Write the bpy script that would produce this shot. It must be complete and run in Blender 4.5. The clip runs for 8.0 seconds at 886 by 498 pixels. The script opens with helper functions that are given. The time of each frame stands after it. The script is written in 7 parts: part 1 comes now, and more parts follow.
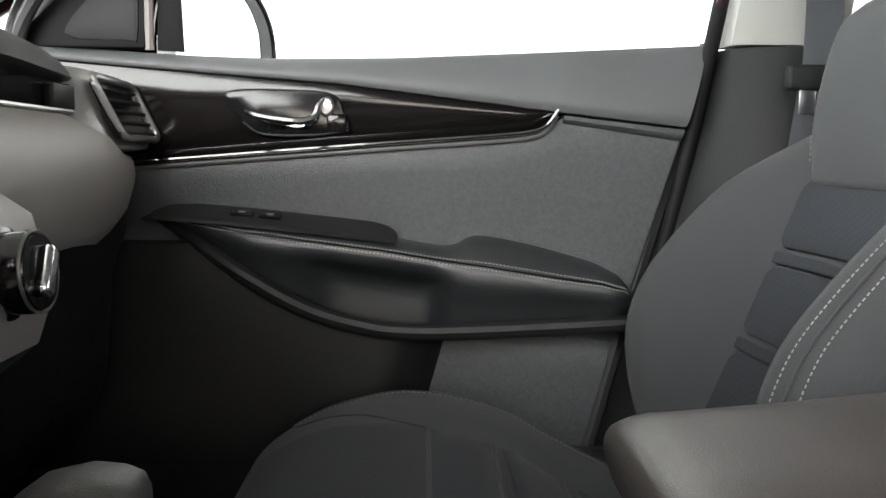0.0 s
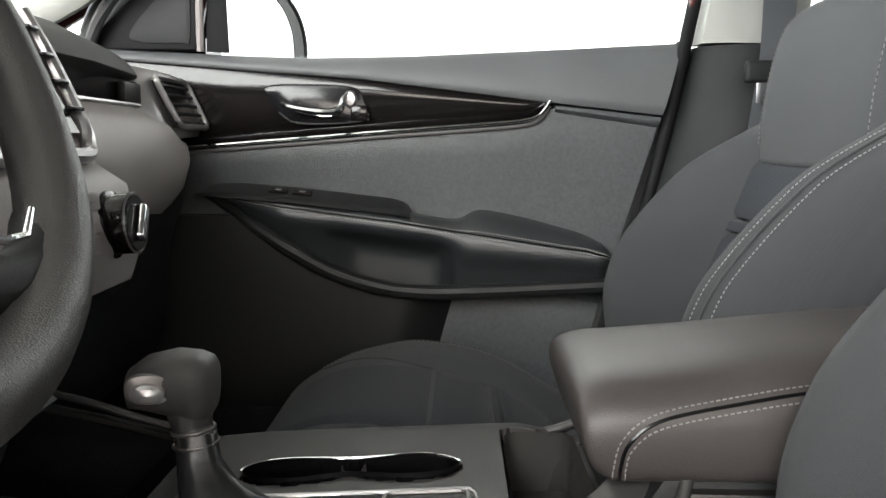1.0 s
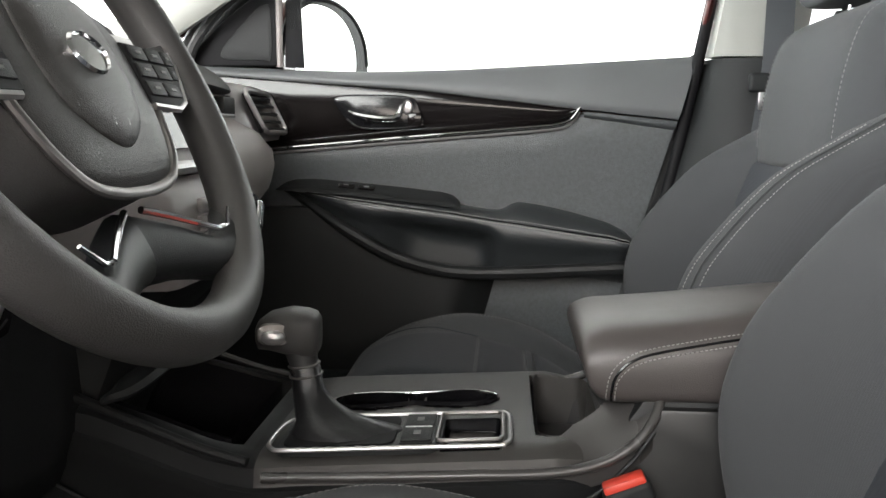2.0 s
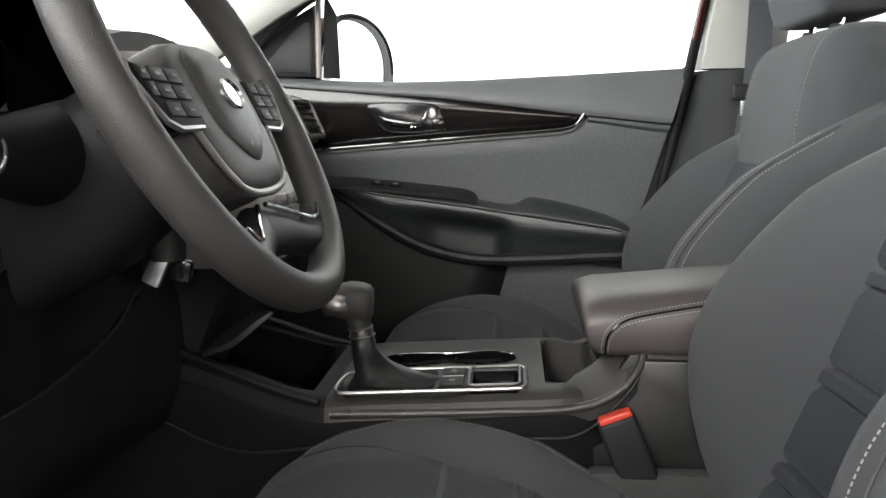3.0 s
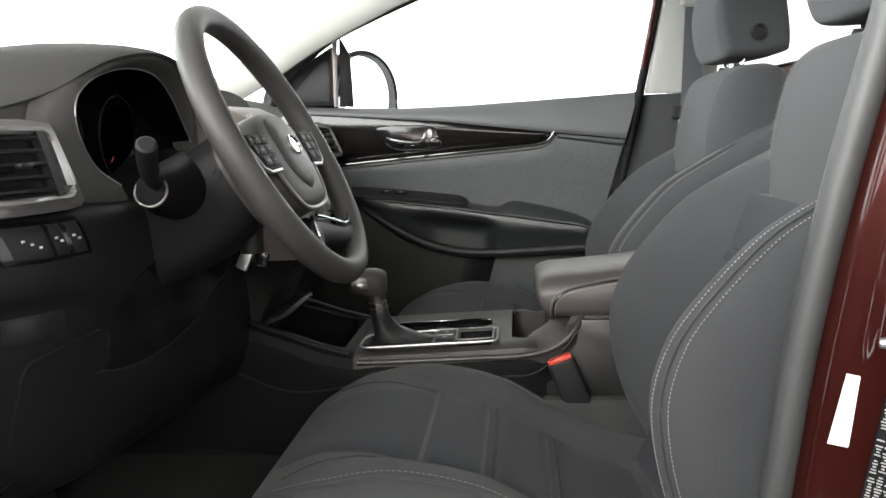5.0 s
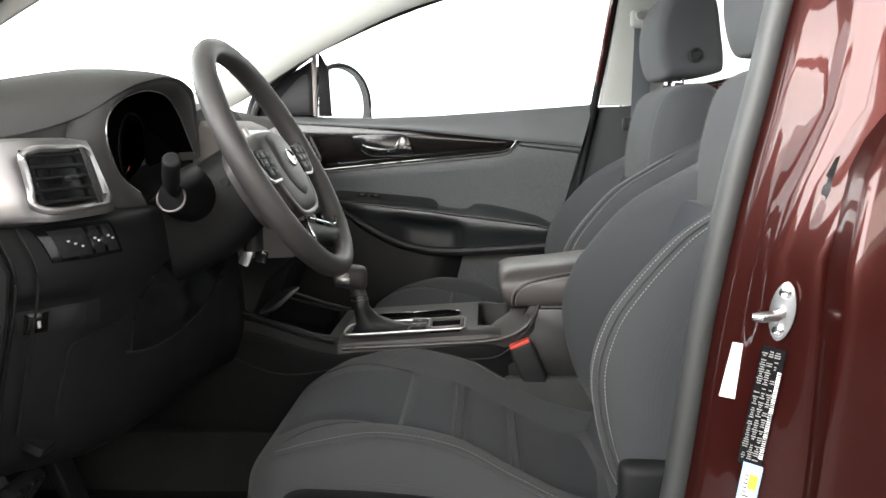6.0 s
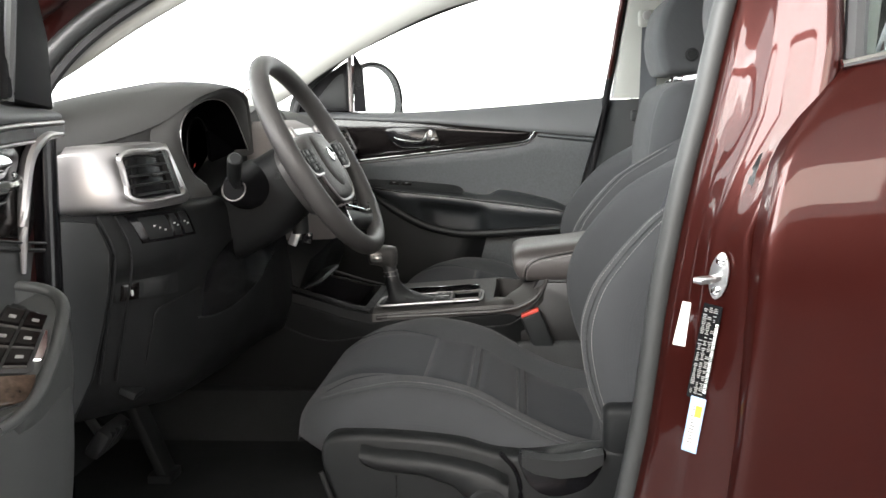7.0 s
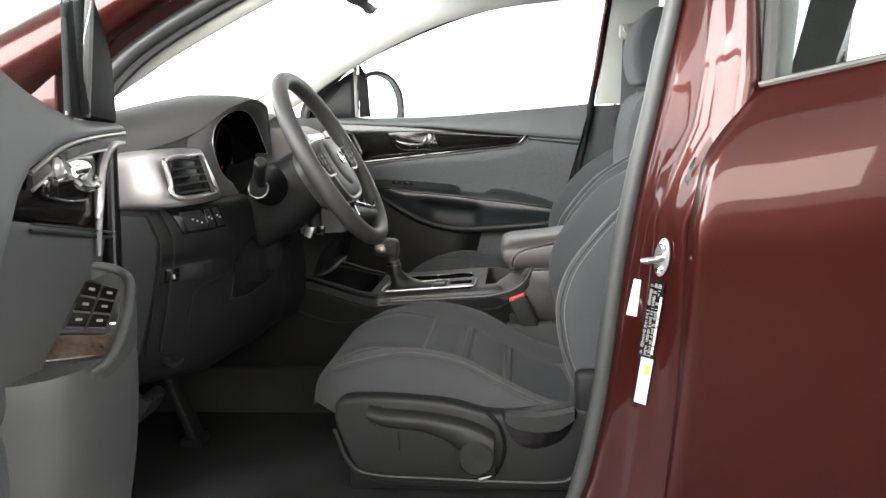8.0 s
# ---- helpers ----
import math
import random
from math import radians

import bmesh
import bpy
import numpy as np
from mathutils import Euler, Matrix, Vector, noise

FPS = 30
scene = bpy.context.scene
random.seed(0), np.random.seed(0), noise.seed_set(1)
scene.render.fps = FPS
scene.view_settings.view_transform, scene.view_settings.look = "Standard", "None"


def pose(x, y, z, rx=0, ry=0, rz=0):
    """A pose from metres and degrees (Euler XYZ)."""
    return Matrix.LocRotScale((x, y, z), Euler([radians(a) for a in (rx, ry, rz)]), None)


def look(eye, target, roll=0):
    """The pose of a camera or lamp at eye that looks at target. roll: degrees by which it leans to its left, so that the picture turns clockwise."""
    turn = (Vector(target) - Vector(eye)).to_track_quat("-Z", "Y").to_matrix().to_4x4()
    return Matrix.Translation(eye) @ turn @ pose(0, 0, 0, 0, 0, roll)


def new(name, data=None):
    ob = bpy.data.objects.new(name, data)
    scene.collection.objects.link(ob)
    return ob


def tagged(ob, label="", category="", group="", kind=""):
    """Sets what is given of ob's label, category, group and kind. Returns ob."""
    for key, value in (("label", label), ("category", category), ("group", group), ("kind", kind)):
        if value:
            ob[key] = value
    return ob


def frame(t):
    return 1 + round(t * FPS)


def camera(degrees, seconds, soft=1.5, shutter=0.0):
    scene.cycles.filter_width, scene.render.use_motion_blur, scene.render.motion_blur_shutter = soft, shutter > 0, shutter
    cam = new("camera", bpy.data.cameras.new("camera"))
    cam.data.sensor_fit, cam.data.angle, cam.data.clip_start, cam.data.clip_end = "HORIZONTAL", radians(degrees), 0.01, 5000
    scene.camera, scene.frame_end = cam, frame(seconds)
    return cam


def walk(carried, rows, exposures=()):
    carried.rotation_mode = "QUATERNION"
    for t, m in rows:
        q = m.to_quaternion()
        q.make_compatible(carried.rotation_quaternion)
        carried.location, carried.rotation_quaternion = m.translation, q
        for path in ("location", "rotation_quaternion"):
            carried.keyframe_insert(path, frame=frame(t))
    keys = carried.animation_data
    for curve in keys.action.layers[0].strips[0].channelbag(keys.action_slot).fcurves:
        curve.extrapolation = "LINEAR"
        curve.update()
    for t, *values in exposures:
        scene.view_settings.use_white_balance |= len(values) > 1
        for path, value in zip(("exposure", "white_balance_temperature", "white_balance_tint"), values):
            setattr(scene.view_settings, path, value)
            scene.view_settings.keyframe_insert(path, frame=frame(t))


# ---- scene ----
cam = camera(55.7, 8.0)
PATH = [
    (0, (0.0, -0.473, 0.954), (0.043, 1.515, 0.741), 0.8),
    (0.5, (0.012, -0.574, 0.956), (0.027, 1.411, 0.718), 0.7),
    (1, (0.039, -0.67, 0.949), (0.004, 1.315, 0.707), 0.6),
    (1.5, (0.05, -0.782, 0.959), (-0.053, 1.199, 0.703), 0.5),
    (3, (0.036, -1.117, 0.993), (-0.126, 0.856, 0.709), 0.2),
    (3.5, (0.038, -1.214, 0.996), (-0.141, 0.758, 0.714), 0.1),
    (4, (0.068, -1.321, 1.013), (-0.154, 0.646, 0.723), -0.5),
    (4.5, (0.09, -1.417, 1.028), (-0.127, 0.55, 0.741), -0.9),
    (6, (0.096, -1.707, 1.067), (-0.004, 0.269, 0.779), -0.8),
    (6.5, (0.113, -1.803, 1.081), (-0.005, 0.168, 0.765), -0.6),
    (7, (0.144, -1.942, 1.095), (-0.043, 0.023, 0.772), -1.6),
    (7.5, (0.172, -2.056, 1.098), (-0.04, -0.094, 0.771), -1.7),
    (8, (0.181, -2.176, 1.113), (-0.013, -0.212, 0.79), -1.8),
]
walk(cam, [(t, look(eye, target, roll)) for t, eye, target, roll in PATH],
     exposures=[(0.0, 0.95), (1.5, 1.02), (3.0, 0.92), (4.5, 0.92), (6.5, 1.02), (8.0, 1.22)])

# ---- world and light: a white photo booth with added, unseen area lamps ----
world = bpy.data.worlds.new("booth_air")
world.use_nodes = True
world.node_tree.nodes["Background"].inputs[0].default_value = (0.9, 0.95, 1.0, 1)
world.node_tree.nodes["Background"].inputs[1].default_value = 0.02
scene.world = world


def area(name, m, sx, sy, watts, colour):
    lamp = bpy.data.lights.new(name, "AREA")
    lamp.shape, lamp.size, lamp.size_y, lamp.energy, lamp.color = "RECTANGLE", sx, sy, watts, colour
    ob = new(name, lamp)
    ob.matrix_world = m
    return ob


# invented overhead fill, out of view
area("fill_overhead", pose(-2.6, 0.0, 4.35), 4.6, 5.0, 30, (1.0, 0.97, 0.94))
# added lamp that makes the pale patch mirrored in the rear door
area("door_patch_lamp", look((0.75, -4.7, 1.85), (0.4, -0.9, 1.0)), 2.4, 0.8, 34, (1.0, 0.88, 0.76))
# added fill from front left, to brighten the seat sides
area("fill_corner", look((-1.7, -3.6, 2.3), (0.3, -0.5, 0.8)), 3.0, 1.8, 230, (1.0, 0.98, 0.96))


# ---- materials ----
def material(name, colour, rough=0.5, metal=0.0, grain=600.0, bump=0.12, mottle=0.12, coat=0.0, kind="noise", spread=7.0, sheen=0.0, spec=0.5):
    m = bpy.data.materials.new(name)
    m.use_nodes = True
    nt = m.node_tree
    b = nt.nodes["Principled BSDF"]
    b.inputs["Roughness"].default_value, b.inputs["Metallic"].default_value = rough, metal
    b.inputs["Coat Weight"].default_value = coat
    b.inputs["Specular IOR Level"].default_value = spec
    b.inputs["Coat Roughness"].default_value = 0.03
    if sheen:
        b.inputs["Sheen Weight"].default_value, b.inputs["Sheen Roughness"].default_value = sheen, 0.5
    co = nt.nodes.new("ShaderNodeTexCoord")
    big = nt.nodes.new("ShaderNodeTexNoise")
    big.inputs["Scale"].default_value, big.inputs["Detail"].default_value = spread, 5
    nt.links.new(co.outputs["Object"], big.inputs["Vector"])
    if kind == "voronoi":
        fine = nt.nodes.new("ShaderNodeTexVoronoi")
        fine.inputs["Scale"].default_value = grain
        out = fine.outputs["Distance"]
        nt.links.new(co.outputs["Object"], fine.inputs["Vector"])
    elif kind == "weave":
        w1, w2 = nt.nodes.new("ShaderNodeTexWave"), nt.nodes.new("ShaderNodeTexWave")
        w1.bands_direction, w2.bands_direction = "DIAGONAL", "Y"
        for w in (w1, w2):
            w.inputs["Scale"].default_value = grain
            w.inputs["Distortion"].default_value = 1.5
            w.inputs["Detail"].default_value = 2
            nt.links.new(co.outputs["Object"], w.inputs["Vector"])
        mul = nt.nodes.new("ShaderNodeMath")
        mul.operation = "MULTIPLY"
        nt.links.new(w1.outputs["Fac"], mul.inputs[0])
        nt.links.new(w2.outputs["Fac"], mul.inputs[1])
        out = mul.outputs[0]
    else:
        fine = nt.nodes.new("ShaderNodeTexNoise")
        fine.inputs["Scale"].default_value, fine.inputs["Detail"].default_value = grain, 3
        out = fine.outputs["Fac"]
        nt.links.new(co.outputs["Object"], fine.inputs["Vector"])
    mix = nt.nodes.new("ShaderNodeMath")
    mix.operation = "MULTIPLY_ADD"
    mix.inputs[1].default_value = 0.5
    nt.links.new(out, mix.inputs[0])
    nt.links.new(big.outputs["Fac"], mix.inputs[2])
    ramp = nt.nodes.new("ShaderNodeMapRange")
    ramp.inputs["From Min"].default_value, ramp.inputs["From Max"].default_value = 0.4, 1.1
    ramp.inputs["To Min"].default_value, ramp.inputs["To Max"].default_value = 1 - mottle, 1 + mottle
    nt.links.new(mix.outputs[0], ramp.inputs["Value"])
    col = nt.nodes.new("ShaderNodeVectorMath")
    col.operation = "SCALE"
    col.inputs[0].default_value = colour
    nt.links.new(ramp.outputs[0], col.inputs["Scale"])
    nt.links.new(col.outputs[0], b.inputs["Base Color"])
    rr = nt.nodes.new("ShaderNodeMapRange")
    rr.inputs["To Min"].default_value, rr.inputs["To Max"].default_value = rough * 0.85, min(1, rough * 1.15)
    nt.links.new(big.outputs["Fac"], rr.inputs["Value"])
    nt.links.new(rr.outputs[0], b.inputs["Roughness"])
    if bump:
        bp = nt.nodes.new("ShaderNodeBump")
        bp.inputs["Strength"].default_value, bp.inputs["Distance"].default_value = bump, 0.001
        nt.links.new(out, bp.inputs["Height"])
        nt.links.new(bp.outputs[0], b.inputs["Normal"])
    return m


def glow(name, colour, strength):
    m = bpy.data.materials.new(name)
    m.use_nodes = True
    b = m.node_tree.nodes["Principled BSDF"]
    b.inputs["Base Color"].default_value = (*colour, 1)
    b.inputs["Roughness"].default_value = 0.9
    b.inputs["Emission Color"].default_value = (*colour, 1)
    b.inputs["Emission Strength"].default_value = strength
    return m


def pane(name, tint, amount):
    m = bpy.data.materials.new(name)
    m.use_nodes = True
    nt = m.node_tree
    nt.nodes.clear()
    o = nt.nodes.new("ShaderNodeOutputMaterial")
    t, g, x = nt.nodes.new("ShaderNodeBsdfTransparent"), nt.nodes.new("ShaderNodeBsdfGlossy"), nt.nodes.new("ShaderNodeMixShader")
    t.inputs[0].default_value = (*tint, 1)
    g.inputs["Roughness"].default_value = 0.01
    x.inputs[0].default_value = amount
    nt.links.new(t.outputs[0], x.inputs[1])
    nt.links.new(g.outputs[0], x.inputs[2])
    nt.links.new(x.outputs[0], o.inputs[0])
    return m


M = dict(
    plastic=material("grained_black_plastic", (0.013, 0.014, 0.0145), 0.42, grain=1100, bump=0.2, kind="voronoi", spec=0.28),
    plastic_low=material("hard_black_plastic", (0.011, 0.012, 0.0125), 0.55, grain=1100, bump=0.2, kind="voronoi", spec=0.25),
    soft=material("soft_touch_grey", (0.092, 0.097, 0.100), 0.55, grain=1100, bump=0.15, kind="voronoi"),
    dash=material("dash_top_grey", (0.070, 0.070, 0.069), 0.7, grain=1000, bump=0.25, kind="voronoi", spec=0.25),
    midpanel=material("grained_door_card", (0.058, 0.064, 0.067), 0.45, grain=420, bump=0.9, mottle=0.28, spread=150.0),
    leather=material("black_leatherette", (0.022, 0.025, 0.027), 0.36, grain=700, bump=0.3, kind="voronoi", spec=0.9),
    fabric=material("grey_seat_fabric", (0.0535, 0.056, 0.0588), 0.9, grain=500, bump=0.3, mottle=0.10, kind="weave", sheen=0.08, spec=0.15),
    insert=material("blue_grey_insert_fabric", (0.029, 0.032, 0.038), 0.9, grain=42, bump=0.14, mottle=0.10, kind="weave", sheen=0.08, spec=0.15),
    carpet=material("black_carpet", (0.021, 0.0222, 0.0225), 0.95, grain=450, bump=1.0, mottle=0.4, spec=0.03),
    gloss=material("dark_gloss_trim", (0.006, 0.0050, 0.0050), 0.13, bump=0.0, mottle=0.3, spec=0.3),
    black=material("black_gloss_plastic", (0.006, 0.006, 0.007), 0.16, bump=0.0, spec=0.3),
    chrome=material("bright_chrome", (0.85, 0.85, 0.86), 0.12, 1.0, bump=0.0, mottle=0.03),
    satin=material("satin_silver", (0.42, 0.41, 0.41), 0.34, 0.85, grain=1500, bump=0.05, mottle=0.05),
    liner=material("pale_grey_pillar_trim", (0.32, 0.325, 0.30), 0.75, grain=900, bump=0.2, mottle=0.05),
    rubber=material("black_rubber_seal", (0.03, 0.031, 0.032), 0.55, grain=500, bump=0.1),
    seal=material("grey_rubber_seal", (0.034, 0.036, 0.036), 0.46, grain=500, bump=0.05),
    paint=material("dark_red_metallic_paint", (0.034, 0.0060, 0.0046), 0.30, 0.45, grain=2500, bump=0.02, mottle=0.1, coat=0.45),
    belt=material("grey_belt_webbing", (0.055, 0.060, 0.066), 0.7, grain=700, bump=0.5, kind="weave"),
    thread=material("pale_grey_thread", (0.25, 0.247, 0.24), 0.7, bump=0.0),
    red=material("red_release_button", (0.55, 0.05, 0.03), 0.4, bump=0.0),
    white=material("white_print", (0.75, 0.75, 0.74), 0.5, bump=0.0, mottle=0.02),
    steel=material("bare_steel", (0.55, 0.56, 0.57), 0.3, 1.0, bump=0.02, mottle=0.1),
    blue=material("pale_blue_sticker", (0.35, 0.50, 0.72), 0.4, bump=0.0),
    yellow=material("yellow_print", (0.7, 0.55, 0.05), 0.5, bump=0.0),
    floor=material("booth_floor_grey", (0.07, 0.07, 0.072), 0.5, grain=40, bump=0.05, mottle=0.1, spread=1.0),
    wall=material("unseen_dark_wall", (0.05, 0.05, 0.05), 0.8, grain=60, bump=0.05, mottle=0.08, spread=0.7),
    shutter=material("unseen_ceiling_grey", (0.22, 0.21, 0.19), 0.7, grain=60, bump=0.05, mottle=0.05, spread=0.7),
    # walls emit by themselves, in place of light falling on them
    backdrop_s=glow("glowing_white_upper_wall", (1.0, 1.0, 1.0), 0.18),
    backdrop_w=glow("glowing_white_front_wall", (0.97, 0.99, 1.0), 5.5),
    backdrop=glow("glowing_white_backdrop", (1.0, 1.0, 1.0), 1.1),
    glass=pane("clear_glass", (0.96, 0.98, 0.97), 0.04),
    tint=pane("tinted_glass", (0.75, 0.80, 0.80), 0.05),
    mirror=material("mirror_glass", (0.9, 0.9, 0.9), 0.02, 1.0, bump=0.0, mottle=0.0),
)
M["paint"].node_tree.nodes["Principled BSDF"].inputs["Specular IOR Level"].default_value = 0.1
nt = M["paint"].node_tree
wave, wb = nt.nodes.new("ShaderNodeTexNoise"), nt.nodes.new("ShaderNodeBump")
wave.inputs["Scale"].default_value, wave.inputs["Detail"].default_value = 3.2, 1.0
wb.inputs["Strength"].default_value, wb.inputs["Distance"].default_value = 0.12, 0.01
nt.links.new(wave.outputs["Fac"], wb.inputs["Height"])
nt.links.new(wb.outputs[0], nt.nodes["Principled BSDF"].inputs["Coat Normal"])
M["door_pad"] = material("smooth_grey_door_pad", (0.058, 0.061, 0.061), 0.42, grain=1100, bump=0.12, kind="voronoi")
M["lower"] = material("black_lower_dash", (0.010, 0.0105, 0.011), 0.5, grain=1100, bump=0.2, kind="voronoi", spec=0.16)
M["pad"] = material("warm_grey_soft_pad", (0.205, 0.184, 0.178), 0.5, grain=1100, bump=0.15, kind="voronoi")
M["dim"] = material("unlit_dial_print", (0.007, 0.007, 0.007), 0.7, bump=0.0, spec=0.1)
M["wheel"] = material("wheel_black_urethane", (0.040, 0.038, 0.037), 0.45, grain=1000, bump=0.25, kind="voronoi")
M["gloss2"] = material("satin_black_plastic", (0.03, 0.03, 0.031), 0.28, grain=900, bump=0.08, kind="voronoi")
M["arch"] = material("satin_black_moulding", (0.042, 0.040, 0.039), 0.28, grain=1100, bump=0.08, kind="voronoi")
M["boot"] = material("creased_black_leatherette", (0.012, 0.012, 0.013), 0.36, grain=70, bump=0.8, mottle=0.2)
M["satin_dark"] = material("dark_satin_silver", (0.20, 0.19, 0.185), 0.38, 0.8, grain=1500, bump=0.05, mottle=0.05)
M["felt"] = material("grey_felt_carpet", (0.050, 0.051, 0.051), 0.95, grain=400, bump=1.0, mottle=0.35, spec=0.05)
M["matte"] = material("matte_black_plastic", (0.008, 0.008, 0.009), 0.6, bump=0.0, spec=0.12)
M["console"] = material("grey_brown_console", (0.037, 0.035, 0.033), 0.45, grain=900, bump=0.2, kind="voronoi")
M["leather2"] = material("warm_black_leatherette", (0.060, 0.053, 0.051), 0.38, grain=1000, bump=0.2, kind="voronoi")
# shade of the cluster recess put into a near-black without gloss
M["void"] = material("recess_shade_black", (0.003, 0.003, 0.0035), 1.0, bump=0.0, spec=0.0)
M["scuffed"] = material("scuffed_black_plastic", (0.012, 0.0118, 0.0115), 0.42, grain=30, bump=0.05, mottle=0.55, spread=22.0)
M["wood"] = material("dark_wood_look", (0.055, 0.036, 0.026), 0.2, grain=160, bump=0.0, mottle=0.8, spread=40.0)
M["thread_dim"] = material("grey_thread", (0.16, 0.16, 0.16), 0.7, bump=0.0)


# ---- mesh helpers ----
def lerp(a, b, t):
    return a + (b - a) * t


def curve_at(points, x):
    """Piecewise smooth height over a list of (x, z)."""
    xs, zs = [p[0] for p in points], [p[1] for p in points]
    return float(np.interp(x, xs, zs))


def spline(points, per=8, closed=False):
    """Catmull-Rom through points."""
    p = [Vector(q) for q in points]
    n, out = len(p), []
    for i in range(n if closed else n - 1):
        a = p[(i - 1) % n] if closed or i > 0 else p[0] * 2 - p[1]
        b, c = p[i], p[(i + 1) % n]
        d = p[(i + 2) % n] if closed or i + 2 < n else c * 2 - b
        for k in range(per):
            t = k / per
            out.append(0.5 * (2 * b + (c - a) * t + (2 * a - 5 * b + 4 * c - d) * t * t + (3 * b - a - 3 * c + d) * t ** 3))
    if not closed:
        out.append(p[-1])
    return out


def smooth1(points, n):
    """n samples of a smooth curve through 2D points, even in x."""
    s = spline([(a, b, 0) for a, b in points], 12)
    xs = np.linspace(points[0][0], points[-1][0], n)
    return list(zip(xs, np.interp(xs, [v.x for v in s], [v.y for v in s])))


def bm_loft(sections, cap=True, ring=True, loop=False):
    bm = bmesh.new()
    rows = [[bm.verts.new(v) for v in s] for s in sections]
    n = len(rows[0])
    pairs = list(zip(rows, rows[1:] + ([rows[0]] if loop else [])))
    for a, b in pairs:
        for i in range(n if ring else n - 1):
            j = (i + 1) % n
            bm.faces.new((a[i], a[j], b[j], b[i]))
    if cap and not loop and ring:
        bm.faces.new(rows[0][::-1])
        bm.faces.new(rows[-1])
    bmesh.ops.recalc_face_normals(bm, faces=bm.faces)
    return bm


def bm_tube(points, radius, n=10, flat=1.0, up=(0, 0, 1), loop=False, cap=True):
    """A tube along points; radius a number or a list; flat squeezes it across up."""
    pts = [Vector(p) for p in points]
    rad = radius if isinstance(radius, (list, tuple)) else [radius] * len(pts)
    sections = []
    for i, p in enumerate(pts):
        a = pts[(i - 1) % len(pts)] if loop or i else p
        b = pts[(i + 1) % len(pts)] if loop or i + 1 < len(pts) else p
        d = (b - a).normalized()
        side = d.cross(Vector(up))
        side = side.normalized() if side.length > 1e-4 else Vector((1, 0, 0))
        top = side.cross(d).normalized()
        sections.append([p + side * math.cos(t) * rad[i] * flat + top * math.sin(t) * rad[i] for t in (2 * math.pi * k / n for k in range(n))])
    return bm_loft(sections, cap=cap, loop=loop)


def bm_box(c, s, bevel=0.004, segs=2, m=None):
    bm = bmesh.new()
    bmesh.ops.create_cube(bm, size=1, matrix=Matrix.Diagonal((*s, 1)))
    if bevel:
        bmesh.ops.bevel(bm, geom=bm.edges[:], offset=min(bevel, 0.49 * min(s)), segments=segs, profile=0.5, affect="EDGES")
    bmesh.ops.transform(bm, matrix=Matrix.Translation(c) @ (m or Matrix()), verts=bm.verts)
    return bm


def bm_slab(f, g, nu, nv):
    """A closed slab between two surfaces f(u, v) and g(u, v), u and v from 0 to 1."""
    bm = bmesh.new()
    a = [[bm.verts.new(f(i / nu, j / nv)) for j in range(nv + 1)] for i in range(nu + 1)]
    b = [[bm.verts.new(g(i / nu, j / nv)) for j in range(nv + 1)] for i in range(nu + 1)]
    for i in range(nu):
        for j in range(nv):
            bm.faces.new((a[i][j], a[i + 1][j], a[i + 1][j + 1], a[i][j + 1]))
            bm.faces.new((b[i][j], b[i][j + 1], b[i + 1][j + 1], b[i + 1][j]))
    for i in range(nu):
        bm.faces.new((a[i][0], b[i][0], b[i + 1][0], a[i + 1][0]))
        bm.faces.new((a[i][nv], a[i + 1][nv], b[i + 1][nv], b[i][nv]))
    for j in range(nv):
        bm.faces.new((a[0][j], a[0][j + 1], b[0][j + 1], b[0][j]))
        bm.faces.new((a[nu][j], b[nu][j], b[nu][j + 1], a[nu][j + 1]))
    bmesh.ops.recalc_face_normals(bm, faces=bm.faces)
    return bm


def bm_prism(outline, lo, hi, axis="y", bevel=0.003, segs=2):
    """An outline of 2D points, drawn out along an axis (the two others in order)."""
    def at(p, h):
        return {"y": (p[0], h, p[1]), "z": (p[0], p[1], h), "x": (h, p[0], p[1])}[axis]
    bm = bmesh.new()
    a, b = [bm.verts.new(at(p, lo)) for p in outline], [bm.verts.new(at(p, hi)) for p in outline]
    n = len(a)
    for i in range(n):
        bm.faces.new((a[i], a[(i + 1) % n], b[(i + 1) % n], b[i]))
    bm.faces.new(a[::-1])
    bm.faces.new(b)
    bmesh.ops.recalc_face_normals(bm, faces=bm.faces)
    if bevel:
        caps = [e for f in bm.faces if len(f.verts) == n for e in f.edges]
        bmesh.ops.bevel(bm, geom=list(set(caps)), offset=bevel, segments=segs, profile=0.5, affect="EDGES")
    return bm


def rounded(x0, z0, x1, z1, r, n=5):
    """The outline of a rectangle with round corners."""
    out = []
    for cx, cz, a0 in ((x1 - r, z0 + r, -90), (x1 - r, z1 - r, 0), (x0 + r, z1 - r, 90), (x0 + r, z0 + r, 180)):
        out += [(cx + r * math.cos(radians(a0 + 90 * k / n)), cz + r * math.sin(radians(a0 + 90 * k / n))) for k in range(n + 1)]
    return out


def bm_lathe(profile, n=32):
    """Turn (radius, height) points round z."""
    return bm_loft([[(r * math.cos(t), r * math.sin(t), h) for t in (2 * math.pi * k / n for k in range(n))] for r, h in profile])


def moved(bm, m):
    bmesh.ops.transform(bm, matrix=m, verts=bm.verts)
    return bm


def joined(*bms):
    out = bmesh.new()
    for b in bms:
        me = bpy.data.meshes.new("tmp")
        b.to_mesh(me)
        b.free()
        out.from_mesh(me)
        bpy.data.meshes.remove(me)
    return out


